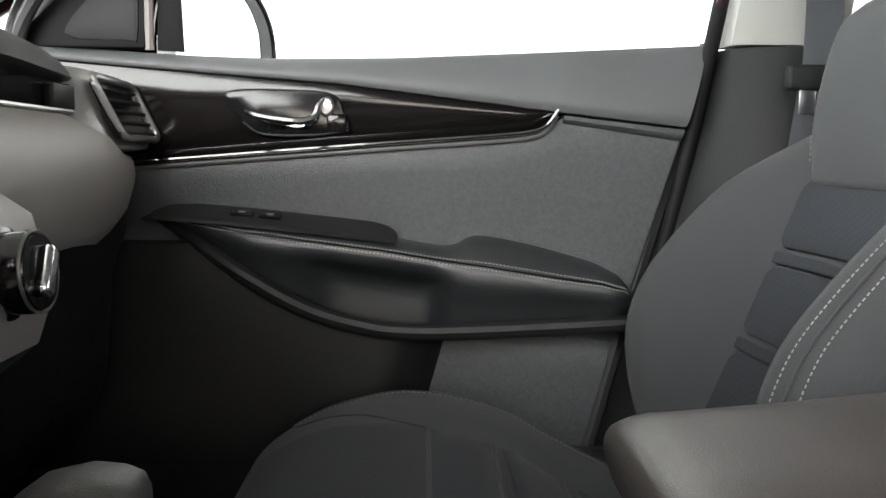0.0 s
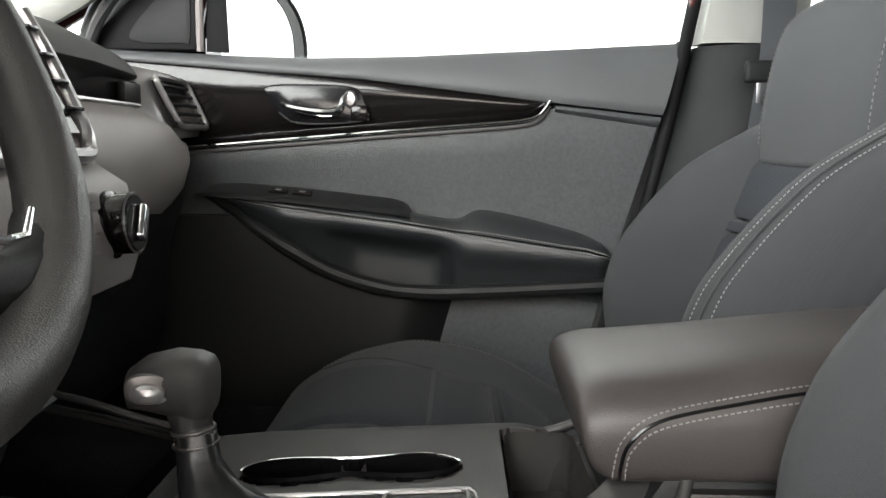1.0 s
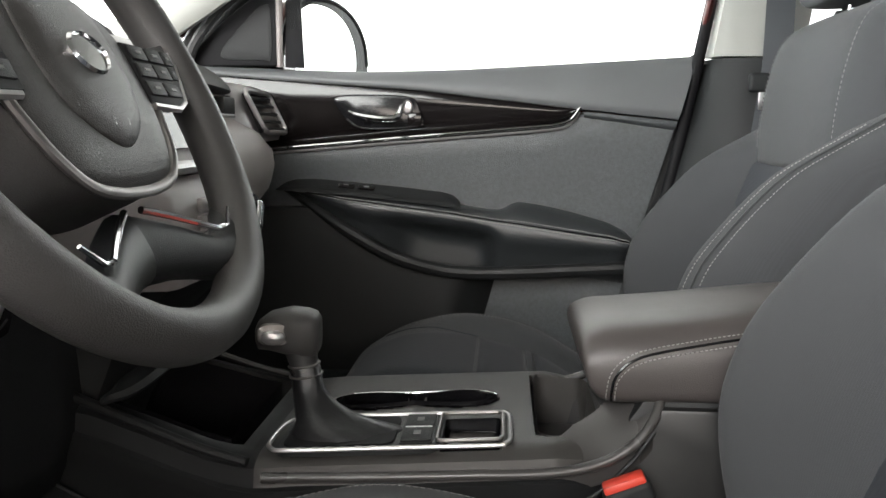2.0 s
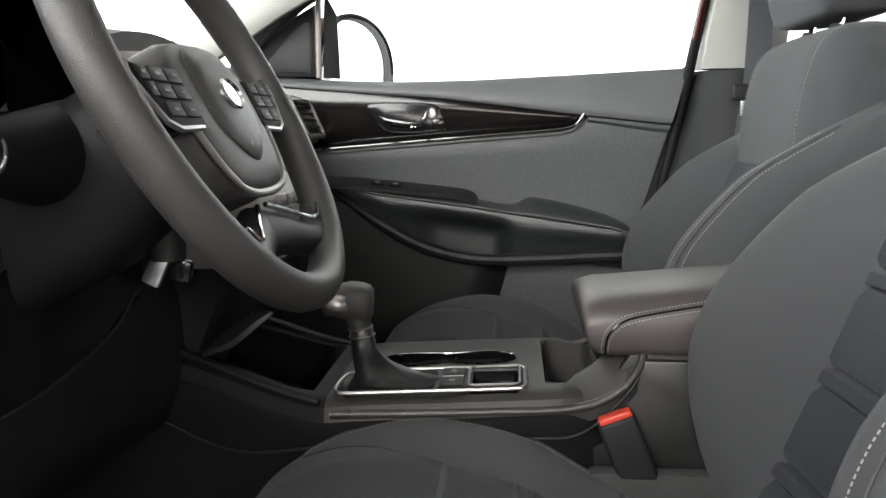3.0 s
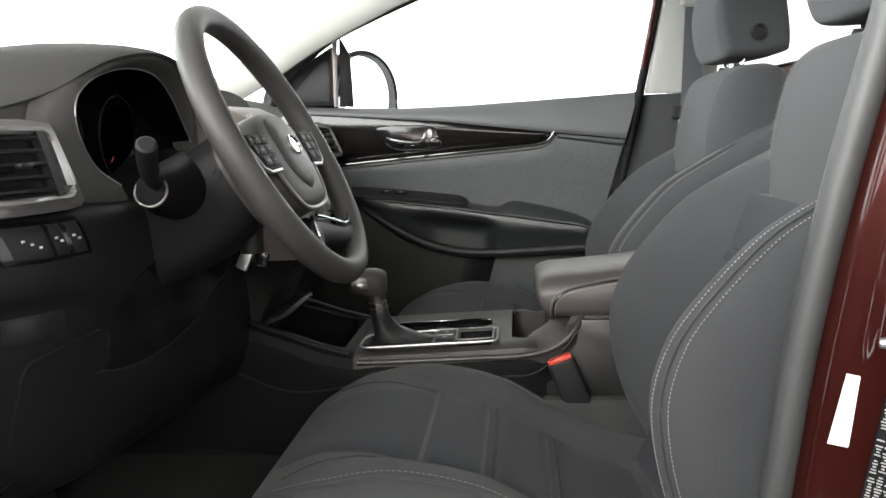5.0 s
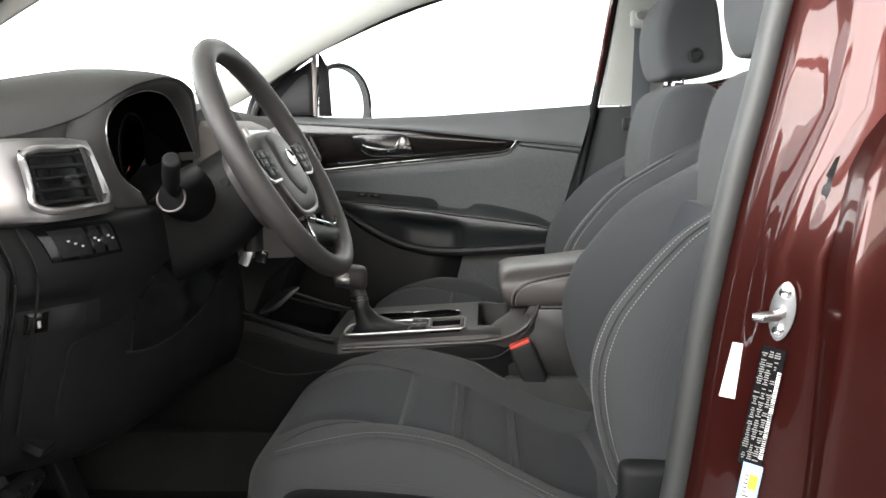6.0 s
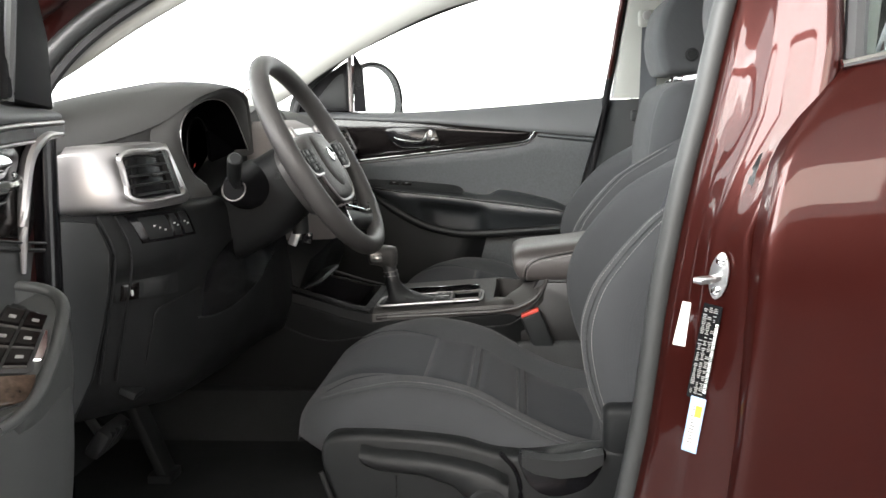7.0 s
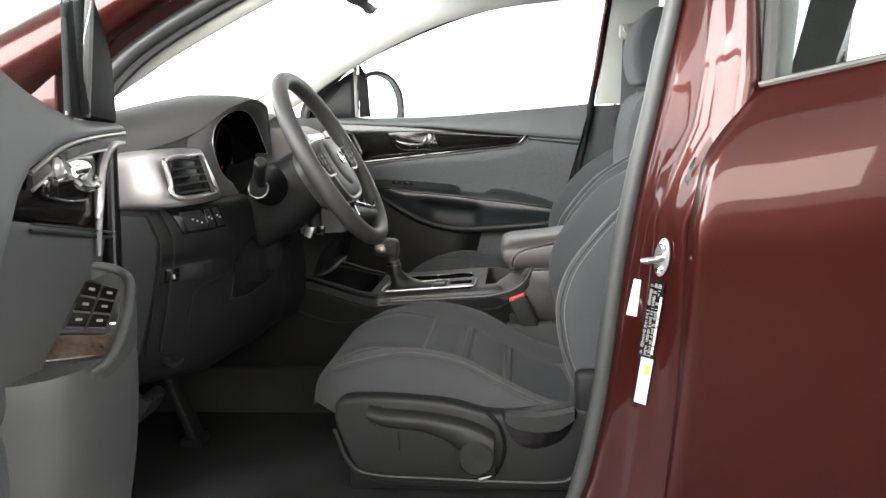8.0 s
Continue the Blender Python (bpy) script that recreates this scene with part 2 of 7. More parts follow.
def bm_stitches(points, length=0.004, gap=0.0025, size=0.0009, lift=(0, 0, 0)):
    """Short threads along a line."""
    pts = [Vector(p) + Vector(lift) for p in points]
    seg, total = [], 0.0
    for a, b in zip(pts, pts[1:]):
        seg.append((total, a, b))
        total += (b - a).length
    out, s, k = bmesh.new(), 0.0, 0
    while s + length < total:
        while k + 1 < len(seg) and seg[k + 1][0] < s:
            k += 1
        s0, a, b = seg[k]
        d = (b - a).normalized()
        p = a + d * (s - s0)
        side = d.cross(Vector((0.3, 0.5, 0.8))).normalized()
        top = side.cross(d)
        q = p + d * length
        ring = [[out.verts.new(e + (side * x + top * z) * size) for x, z in ((-1, 0), (0, -1), (1, 0), (0, 1))] for e in (p, q)]
        for i in range(4):
            out.faces.new((ring[0][i], ring[0][(i + 1) % 4], ring[1][(i + 1) % 4], ring[1][i]))
        out.faces.new(ring[0][::-1])
        out.faces.new(ring[1])
        s += length + gap
    return out


MIRROR = [1]


def thing(name, at, label, category, group="", kind=""):
    ob = new(name)
    ob.empty_display_size = 0.05
    ob.location = (at[0], at[1] * MIRROR[0], at[2])
    bpy.context.view_layer.update()
    return tagged(ob, label, category, group, kind)


def to_mesh(name, bm, mat, angle=35):
    if MIRROR[0] < 0:
        bmesh.ops.transform(bm, matrix=Matrix.Diagonal((1, -1, 1, 1)), verts=bm.verts)
        bmesh.ops.reverse_faces(bm, faces=bm.faces)
    me = bpy.data.meshes.new(name)
    bm.to_mesh(me)
    bm.free()
    me.materials.append(mat)
    me.shade_smooth()
    me.set_sharp_from_angle(angle=radians(angle))
    return me


def base_of(ob):
    p = Vector((0, 0, 0))
    while ob:
        p += ob.location
        ob = ob.parent
    return p


def part(name, bm, mat, parent, label="", kind="", angle=35):
    """Link a bmesh, drawn in the world's metres, as one mesh under a thing or a part."""
    me = to_mesh(name, bm, M[mat], angle)
    ob = new(name, me)
    ob.parent = parent
    me.transform(Matrix.Translation(-base_of(parent)))
    return tagged(ob, label, "", "", kind)


def solid(name, bm, mat, label, category, group="", kind="", angle=35):
    """Link a bmesh as a top-level thing of one mesh, its origin at its own foot."""
    me = to_mesh(name, bm, M[mat], angle)
    co = [v.co for v in me.vertices]
    foot = Vector((sum(c.x for c in co) / len(co), sum(c.y for c in co) / len(co), min(c.z for c in co)))
    me.transform(Matrix.Translation(-foot))
    ob = new(name, me)
    ob.location = foot
    return tagged(ob, label, category, group, kind)


# ---- the booth ----
solid("ground", bm_box((0, 0, -0.05), (60, 60, 0.1), 0), "floor", "dark grey smooth floor of the photo booth", "floor", kind="structure")
# glowing walls: emission stands in for lit white surfaces and fills the cabin
solid("backdrop_north", bm_box((0, 5.05, 2.2), (13, 0.1, 4.4), 0), "backdrop", "white wall of the photo booth, glowing by its material", "wall", kind="structure")
solid("backdrop_west", bm_box((-6.55, 0, 2.2), (0.1, 10, 4.4), 0), "backdrop_w", "white wall of the photo booth, glowing strongly by its material", "wall", kind="structure")
solid("backdrop_east", bm_box((6.55, 0, 2.2), (0.1, 10, 4.4), 0), "backdrop", "white wall of the photo booth, glowing by its material", "wall", kind="structure")
solid("backdrop_south", bm_box((0, -5.1, 2.85), (13, 0.1, 3.1), 0), "backdrop_s", "white upper wall of the photo booth, glowing faintly by its material", "wall", kind="structure")
# added behind the camera to keep footwell and lower door reflections dark
solid("wall_south", bm_box((0, -5.1, 0.65), (13, 0.1, 1.3), 0), "wall", "unseen dark lower wall added to keep low light off the car", "wall", kind="structure")
# ceiling out of view, darkened so it bounces less light onto the seats
solid("ceiling", bm_box((0, 0, 4.46), (13.2, 10.2, 0.1), 0), "shutter", "unseen grey ceiling that limits bounce light", "ceiling", kind="structure")


# ---- the car's shell ----
def shell():
    solid("car_floor", joined(bm_box((0.1, 0, 0.335), (2.6, 1.5, 0.05), 0.01), bm_loft([[(x, w * 0.16, 0.35 + h) for w, h in ((-1, 0), (-0.8, 0.12), (0, 0.15), (0.8, 0.12), (1, 0))] for x in (-1.05, 1.3)], ring=True)), "carpet", "dark grey carpet over the floor pan and tunnel", "floor", kind="structure")
    solid("tunnel_felt", joined(*[bm_box((0.33, sy * 0.155, 0.49), (0.40, 0.03, 0.21), 0.01) for sy in (-1, 1)]), "felt", "grey felt carpet beside the console", "carpet", kind="structure")
    solid("sill_carpet", joined(*[bm_box((0.1, sy * 0.712, 0.42), (2.2, 0.02, 0.17), 0.005) for sy in (1,)]), "carpet", "black carpet along the inner sill", "carpet", kind="structure")
    solid("firewall", joined(bm_box((-1.08, 0, 0.70), (0.06, 1.5, 0.76), 0.01), bm_box((-0.93, 0, 0.43), (0.3, 1.48, 0.05), 0.01, m=pose(0, 0, 0, 0, 35, 0))), "carpet", "black carpeted footwell end", "wall", kind="structure")
    roof = bm_slab(lambda u, v: (lerp(-0.16, 1.9, u), lerp(-0.64, 0.64, v), 1.50 + 0.045 * math.sin(math.pi * v) + 0.02 * math.sin(math.pi * u)),
                   lambda u, v: (lerp(-0.16, 1.9, u), lerp(-0.66, 0.66, v), 1.545 + 0.05 * math.sin(math.pi * v) + 0.02 * math.sin(math.pi * u)), 12, 12)
    solid("ceiling_headliner", roof, "liner", "pale grey fabric headliner", "ceiling", kind="structure")
    skin = bm_slab(lambda u, v: (lerp(-0.18, 1.95, u), lerp(-0.70, 0.70, v), 1.55 + 0.05 * math.sin(math.pi * v) + 0.02 * math.sin(math.pi * u)),
                   lambda u, v: (lerp(-0.18, 1.95, u), lerp(-0.70, 0.70, v), 1.57 + 0.06 * math.sin(math.pi * v) + 0.02 * math.sin(math.pi * u)), 12, 12)
    solid("roof", skin, "paint", "dark red metallic roof skin", "roof", kind="structure")
    solid("rear_bulkhead", bm_box((1.98, 0, 0.72), (0.05, 1.5, 0.75), 0.01), "plastic_low", "dark lower tailgate trim", "wall", kind="structure")
    hood = bm_slab(lambda u, v: (lerp(-2.1, -1.04, u), lerp(-0.72, 0.72, v), 0.93 + 0.10 * u + 0.03 * math.sin(math.pi * v)),
                   lambda u, v: (lerp(-2.1, -1.04, u), lerp(-0.72, 0.72, v), 0.90 + 0.10 * u), 10, 10)
    solid("bonnet", hood, "paint", "dark red metallic bonnet", "bonnet", kind="structure")
    ws = bm_slab(lambda u, v: (lerp(-1.02, -0.17, u), lerp(-0.68, 0.68, v) * (1 - 0.07 * u), 1.06 + 0.44 * u + 0.02 * math.sin(math.pi * u) + 0.02 * math.sin(math.pi * v) * u),
                 lambda u, v: (lerp(-1.02, -0.17, u) - 0.004, lerp(-0.68, 0.68, v) * (1 - 0.07 * u), 1.066 + 0.44 * u + 0.02 * math.sin(math.pi * u) + 0.02 * math.sin(math.pi * v) * u), 10, 8)
    g = solid("windscreen", ws, "glass", "clear curved windscreen", "windscreen", kind="structure")
    g.visible_shadow = False
    for s in (1, -1):
        MIRROR[0] = s
        solid("rocker_sill", bm_prism([(0.70, 0.30), (0.88, 0.30), (0.90, 0.34), (0.86, 0.375), (0.76, 0.385 if s < 0 else 0.44), (0.70, 0.36)], -0.85, 1.3, "x", 0.004), "paint", "dark red painted door sill", "sill", kind="structure")
        solid("front_fender", bm_slab(lambda u, v: (lerp(-2.1, -0.70, u), 0.78 + 0.13 * math.sin(1.8 * (1 - v)) + 0.0 * u, lerp(0.45, lerp(0.93, 1.07, u), v)),
                                      lambda u, v: (lerp(-2.1, -0.70, u), 0.74 + 0.12 * math.sin(1.8 * (1 - v)), lerp(0.45, lerp(0.92, 1.06, u), v)), 8, 8), "paint", "dark red metallic front wing", "wing", kind="structure")
        # pillar trim towards the windscreen, in pale plastic, running into the roof rail
        path = spline([(-0.86, 0.72, 1.065), (-0.62, 0.705, 1.185), (-0.45, 0.685, 1.287), (-0.20, 0.665, 1.405), (-0.02, 0.655, 1.462), (0.22, 0.648, 1.495), (0.6, 0.645, 1.50), (1.9, 0.64, 1.47)], 8)
        rad = [lerp(0.035, 0.048, min(1, i / 12)) for i in range(len(path))]
        path = [p + Vector((0.022, 0, -0.022)) if s < 0 and p.x < 0.5 else p for p in path]
        rad = [r_ * (0.62 if s < 0 else 1) for r_ in rad]
        solid("a_pillar_trim", bm_tube(path, rad, 14, 0.55), "liner", "pale grey moulded pillar trim", "pillar trim", kind="structure")
        lift = 0.0 if s < 0 else -0.035
        outer = spline([(-1.0, 0.80, 1.05), (-0.70, 0.79, 1.20), (-0.45, 0.765, 1.335), (-0.20, 0.735, 1.45), (0.0, 0.72, 1.505), (0.3, 0.705, 1.54), (0.7, 0.70, 1.545), (1.95, 0.70, 1.50)], 8)
        rub = spline([(-0.60, 0.765, 1.02), (-0.592, 0.755, 1.10), (-0.568, 0.742, 1.16), (-0.52, 0.732, 1.215), (-0.45, 0.722, 1.265), (-0.34, 0.708, 1.325), (-0.20, 0.695, 1.39), (-0.02, 0.685, 1.45), (0.22, 0.678, 1.485), (0.48, 0.675, 1.49)], 8)
        solid("door_seal", bm_tube(rub, 0.0115 if s > 0 else 0.0145, 12), "seal", "grey rubber seal along the pillar", "seal", kind="structure")
        if s < 0:
            xs_o, xs_r = [p.x for p in outer], [p.x for p in rub]

            def on(pts, xs_, x):
                return Vector((x, float(np.interp(x, xs_, [p.y for p in pts])), float(np.interp(x, xs_, [p.z for p in pts]))))
            solid("pillar_return", bm_slab(lambda u, v: on(outer, xs_o, lerp(-0.56, 0.46, u)).lerp(on(rub, xs_r, lerp(-0.56, 0.46, u)), v), lambda u, v: on(outer, xs_o, lerp(-0.56, 0.46, u)).lerp(on(rub, xs_r, lerp(-0.56, 0.46, u)), v) + Vector((0, -0.006, 0.008)), 30, 6), "paint", "dark red inner face of the pillar", "pillar", kind="structure")
        if s < 0:
            solid("pillar_foot", bm_prism([(-1.02, 1.00), (-0.66, 1.03), (-0.605, 1.10), (-0.60, 1.215), (-0.72, 1.185), (-0.88, 1.11)], 0.77, 0.80, "y", 0.006), "paint", "dark red foot of the windscreen pillar", "pillar", kind="structure")
        solid("pillar_flange", bm_tube([p + Vector((0.012, -0.012, -0.012)) for p in rub], 0.010, 8), "rubber", "black pillar flange", "seal", kind="structure")
        solid("a_pillar", bm_tube([p + Vector((0, 0.02 if s > 0 else 0, lift)) for p in outer], [lerp(0.05 if s > 0 else 0.085, 0.038, min(1, i / 16)) for i in range(len(outer))], 14, 0.8), "paint", "dark red metallic pillar and roof rail", "pillar", kind="structure")
    MIRROR[0] = 1


shell()
for s in (1, -1):
    MIRROR[0] = s
    solid("kick_panel", bm_prism([(-1.08, 0.34), (-0.60, 0.34), (-0.585, 0.50), (-0.60, 0.85), (-0.60, 1.04), (-1.08, 1.04)], 0.745, 0.80, "y", 0.006), "plastic_low", "black plastic kick panel beside the footwell", "kick panel", kind="structure")
MIRROR[0] = 1


# ---- centre pillars ----
def b_pillar(s):
    MIRROR[0] = s
    p = thing("b_pillar", (0.48, 0.74, 0.40), "dark red centre pillar with pale upper and black lower trim", "pillar", "centre pillars")

    def trim(z0, z1, y):
        rows = []
        for k in range(9):
            z = lerp(z0, z1, k / 8)
            xa, xb = 0.428 + (z - 1.119) * 0.15, 0.60 + (z - 1.119) * 0.10
            yy = y - 0.035 * max(0, (z - 1.12) / 0.4)
            rows.append([(xa, yy + 0.06, z), (xa + 0.004, yy + 0.012, z), (xa + 0.03, yy, z), (xb - 0.03, yy, z), (xb, yy + 0.02, z), (xb, yy + 0.06, z)])
        return bm_loft(rows)
    part("upper_trim", trim(1.121, 1.50, 0.725), "liner", p, "pale grey plastic upper pillar trim")
    low = []
    for k in range(12):
        z = lerp(0.40, 1.118, k / 11)
        xa = 0.425 + (z - 1.118) * 0.26
        bulge = 0.03 * math.exp(-((z - 0.95) / 0.1) ** 2)
        low.append([(xa, 0.80, z), (xa + 0.01, 0.755, z), (xa + 0.03, 0.735 - bulge * 0.3, z), (xa + 0.09, 0.715 - bulge, z), (0.60, 0.715 - bulge, z), (0.62, 0.76, z), (0.62, 0.80, z)])
    part("lower_trim", bm_loft(low), "plastic_low", p, "grained black lower pillar trim")
    line_d = [(1.50, 0.466, 0.752), (1.27, 0.418, 0.795), (1.19, 0.400, 0.80), (1.10, 0.382, 0.80), (1.01, 0.361, 0.80), (0.92, 0.343, 0.80), (0.83, 0.328, 0.80), (0.73, 0.316, 0.80), (0.63, 0.302, 0.80), (0.50, 0.275, 0.80), (0.39, 0.235, 0.79)]
    line_p = [(1.50, 0.477, 0.725), (1.27, 0.440, 0.765), (1.187, 0.425, 0.765), (0.98, 0.387, 0.762), (0.739, 0.337, 0.762), (0.463, 0.286, 0.765), (0.39, 0.235, 0.79)]
    part("seal", bm_tube(spline([(x, y, z) for z, x, y in (line_d if s < 0 else line_p)] + [(0.15, 0.78, 0.37), (-0.5, 0.78, 0.37)], 8), 0.0115 if s > 0 else 0.0145, 12, 0.9), "seal" if s < 0 else "matte", p, "grey rubber door seal" if s < 0 else "black rubber door seal")
    if s > 0:
        MIRROR[0] = 1
        return p
    rows = []
    for k in range(16):
        z = lerp(0.42, 1.52, k / 15)
        x0 = float(np.interp(z, [q[0] for q in line_d][::-1], [q[1] for q in line_d][::-1])) + 0.010
        tum = 0.06 * max(0, (z - 1.15) / 0.35)
        xr = 0.43 + 0.09 * max(0, min(1, (z - 0.96) / 0.13))
        fold = [(x0, 0.79), (x0 + 0.006, 0.820), (x0 + 0.020, 0.832), (lerp(x0, xr, 0.34), 0.846), (lerp(x0, xr, 0.44), 0.857), (lerp(x0, xr, 0.60), 0.865), (lerp(x0, xr, 0.78), 0.879), (lerp(x0, xr, 0.94), 0.886), (xr + 0.008, 0.878), (xr + 0.020, 0.85), (xr + 0.020, 0.80), (x0 + 0.02, 0.775)]
        rows.append([(a_, b_ - tum, z) for a_, b_ in fold])
    rows = [[(p.x, p.y, p.z) for p in spline([(q[0], q[1], r[0][2]) for q in r], 3, True)] for r in rows]
    part("jamb", bm_loft(rows), "paint", p, "dark red painted door jamb", angle=50)
    # striker
    plate = bm_prism([(0.0125 * math.cos(t) * (0.8 + 0.2 * abs(math.cos(t))), 0.031 * math.sin(t)) for t in (2 * math.pi * k / 20 for k in range(20))], 0, 0.005, "y", 0.001)
    turn = pose(0.394, 0.869, 0.880, 0, 8, 30)
    st = part("striker", moved(plate, turn), "steel", p, "bare steel door striker")
    part("striker_pin", bm_tube([(0.393, 0.870, 0.878), (0.383, 0.884, 0.878), (0.366, 0.889, 0.878), (0.358, 0.887, 0.878)], [0.005, 0.0055, 0.0055, 0.0035], 10), "steel", st)
    for dz in (0.020, -0.020):
        part("screw", moved(moved(bm_lathe([(0.0, 0.0), (0.006, 0.0), (0.006, 0.004), (0.003, 0.005), (0.0, 0.003)], 10), pose(0, 0.004, dz, -90)), turn), "chrome", st)
    MIRROR[0] = 1
    return p


pillar_p = b_pillar(1)
pillar_d = b_pillar(-1)


def rear_door(s):
    MIRROR[0] = s
    d = thing("rear_door", (0.8, 0.85, 0.40), "dark red metallic rear door with a bright belt strip", "car door", "rear doors")
    edge = [(0.40, 0.392), (0.5, 0.399), (0.667, 0.414), (0.864, 0.424), (0.933, 0.428), (1.017, 0.444), (1.06, 0.465), (1.098, 0.497), (1.134, 0.526)]
    side = smooth1([(0.40, 0.872), (0.52, 0.902), (0.70, 0.926), (0.86, 0.938), (0.93, 0.936), (1.02, 0.925), (1.09, 0.905), (1.134, 0.885)], 26)

    def rx(z):
        return curve_at(edge, z)

    def belt(x):
        return 1.134 + 0.19 * (x - 0.526)

    def f(u, v):
        z0 = lerp(0.40, 1.134, v)
        x = lerp(rx(z0), 1.25, u)
        z = lerp(0.40, belt(x) if v > 0 else 1.134, v) if x > 0.526 else z0
        y = curve_at(side, z0) - 0.010 * math.exp(-(x - rx(z0)) / 0.006)
        return (x, y, z)

    def g(u, v):
        x, y, z = f(u, v)
        return (x + 0.004, 0.80, z)
    us = [0, 0.004, 0.009, 0.016, 0.03] + [0.06 + 0.94 * k / 16 for k in range(17)]

    def fu(u, v):
        return f(us[round(u * (len(us) - 1))], v)

    def gu(u, v):
        return g(us[round(u * (len(us) - 1))], v)
    part("edge_seal", bm_tube([(rx(z) - 0.006, 0.865 if z < 1.0 else 0.865 - 0.2 * (z - 1.0), z) for z in np.linspace(0.42, 1.12, 24)], 0.009, 8), "black", d, "black rubber edge seal")
    part("door_skin", bm_slab(fu, gu, len(us) - 1, 26), "paint", d, "dark red metallic outer skin", angle=60)
    part("belt_strip", bm_tube([(x, 0.888 + 0.0 * x, belt(x) + 0.004) for x in np.linspace(0.524, 1.25, 10)], 0.0055, 8, 1.2), "chrome", d, "bright chrome belt strip")
    part("window_frame", joined(bm_tube(spline([(0.545, 0.87, 1.14), (0.555, 0.845, 1.25), (0.575, 0.80, 1.40), (0.60, 0.765, 1.49)], 6), 0.013, 8), bm_tube([(0.600, 0.765, 1.495), (1.2, 0.75, 1.49)], 0.013, 8), bm_tube(spline([(1.21, 0.885, 1.26), (1.2, 0.75, 1.49)], 4), 0.02, 8)), "rubber", d, "black rubber window channel")
    gl = part("window_pane", bm_slab(lambda u, v: (lerp(lerp(0.545, 0.60, v), 1.205, u), lerp(0.87, 0.765, v), lerp(lerp(1.135, 1.26, u), 1.49, v)), lambda u, v: (lerp(lerp(0.545, 0.60, v), 1.205, u), lerp(0.866, 0.761, v), lerp(lerp(1.135, 1.26, u), 1.49, v)), 2, 2), "tint", d, "tinted window pane")
    gl.visible_shadow = False
    part("inner_trim", bm_slab(lambda u, v: (lerp(0.63, 1.25, u), 0.765, lerp(0.40, 1.125 + 0.1 * u, v)), lambda u, v: (lerp(0.63, 1.25, u), 0.798, lerp(0.40, 1.125 + 0.1 * u, v)), 4, 6), "plastic", d, "black inner door trim")
    MIRROR[0] = 1
    return d


rear_door(1)
rear_door(-1)
for s in (1, -1):
    MIRROR[0] = s
    solid("c_pillar", bm_loft([[(1.16 + a * 0.12, 0.77, 0.42), (1.30 + a * 0.12, 0.77, 0.42), (1.30 + a * 0.12, 0.89, 0.42), (1.26, 0.89, 0.42)] if z == 0 else [(1.04 + 0.08 * z, 0.76 - 0.08 * z, 1.1 + 0.42 * z), (1.17 + 0.1 * z, 0.76 - 0.08 * z, 1.1 + 0.42 * z), (1.27, 0.86 - 0.1 * z, 1.1 + 0.42 * z), (1.252, 0.87 - 0.1 * z, 1.1 + 0.42 * z)] for z, a in ((0, 0), (0.05, 0), (0.5, 0), (1, 0))]), "plastic", "black trimmed rear pillar", "pillar", kind="structure")
    solid("quarter_panel", bm_box((1.63, 0.83, 0.72), (0.72, 0.14, 0.80), 0.03), "paint", "dark red rear quarter panel", "body panel", kind="structure")
MIRROR[0] = 1


# ---- front doors ----
BELT = [(-0.56, 1.112), (-0.50, 1.107), (-0.36, 1.099), (-0.22, 1.096), (-0.05, 1.100), (0.2, 1.113), (0.44, 1.127)]
SEAM = [(-0.56, 1.088), (-0.50, 1.084), (-0.417, 1.078), (-0.129, 1.059), (0.173, 1.025), (0.44, 0.997)]
STRIP = [(-0.56, 0.931), (-0.378, 0.947), (-0.1, 0.972), (0.10, 0.989), (0.150, 0.995), (0.170, 1.002), (0.180, 1.012), (0.190, 1.027)]
ARM = [(-0.40, 0.864), (-0.343, 0.861), (-0.211, 0.851), (-0.061, 0.835), (0.089, 0.811), (0.20, 0.793), (0.25, 0.786), (0.285, 0.776), (0.306, 0.758)]
RAIL = [(-0.40, 0.868), (-0.351, 0.845), (-0.254, 0.786), (-0.173, 0.741), (-0.091, 0.716), (-0.02, 0.708), (0.091, 0.711), (0.306, 0.724)]


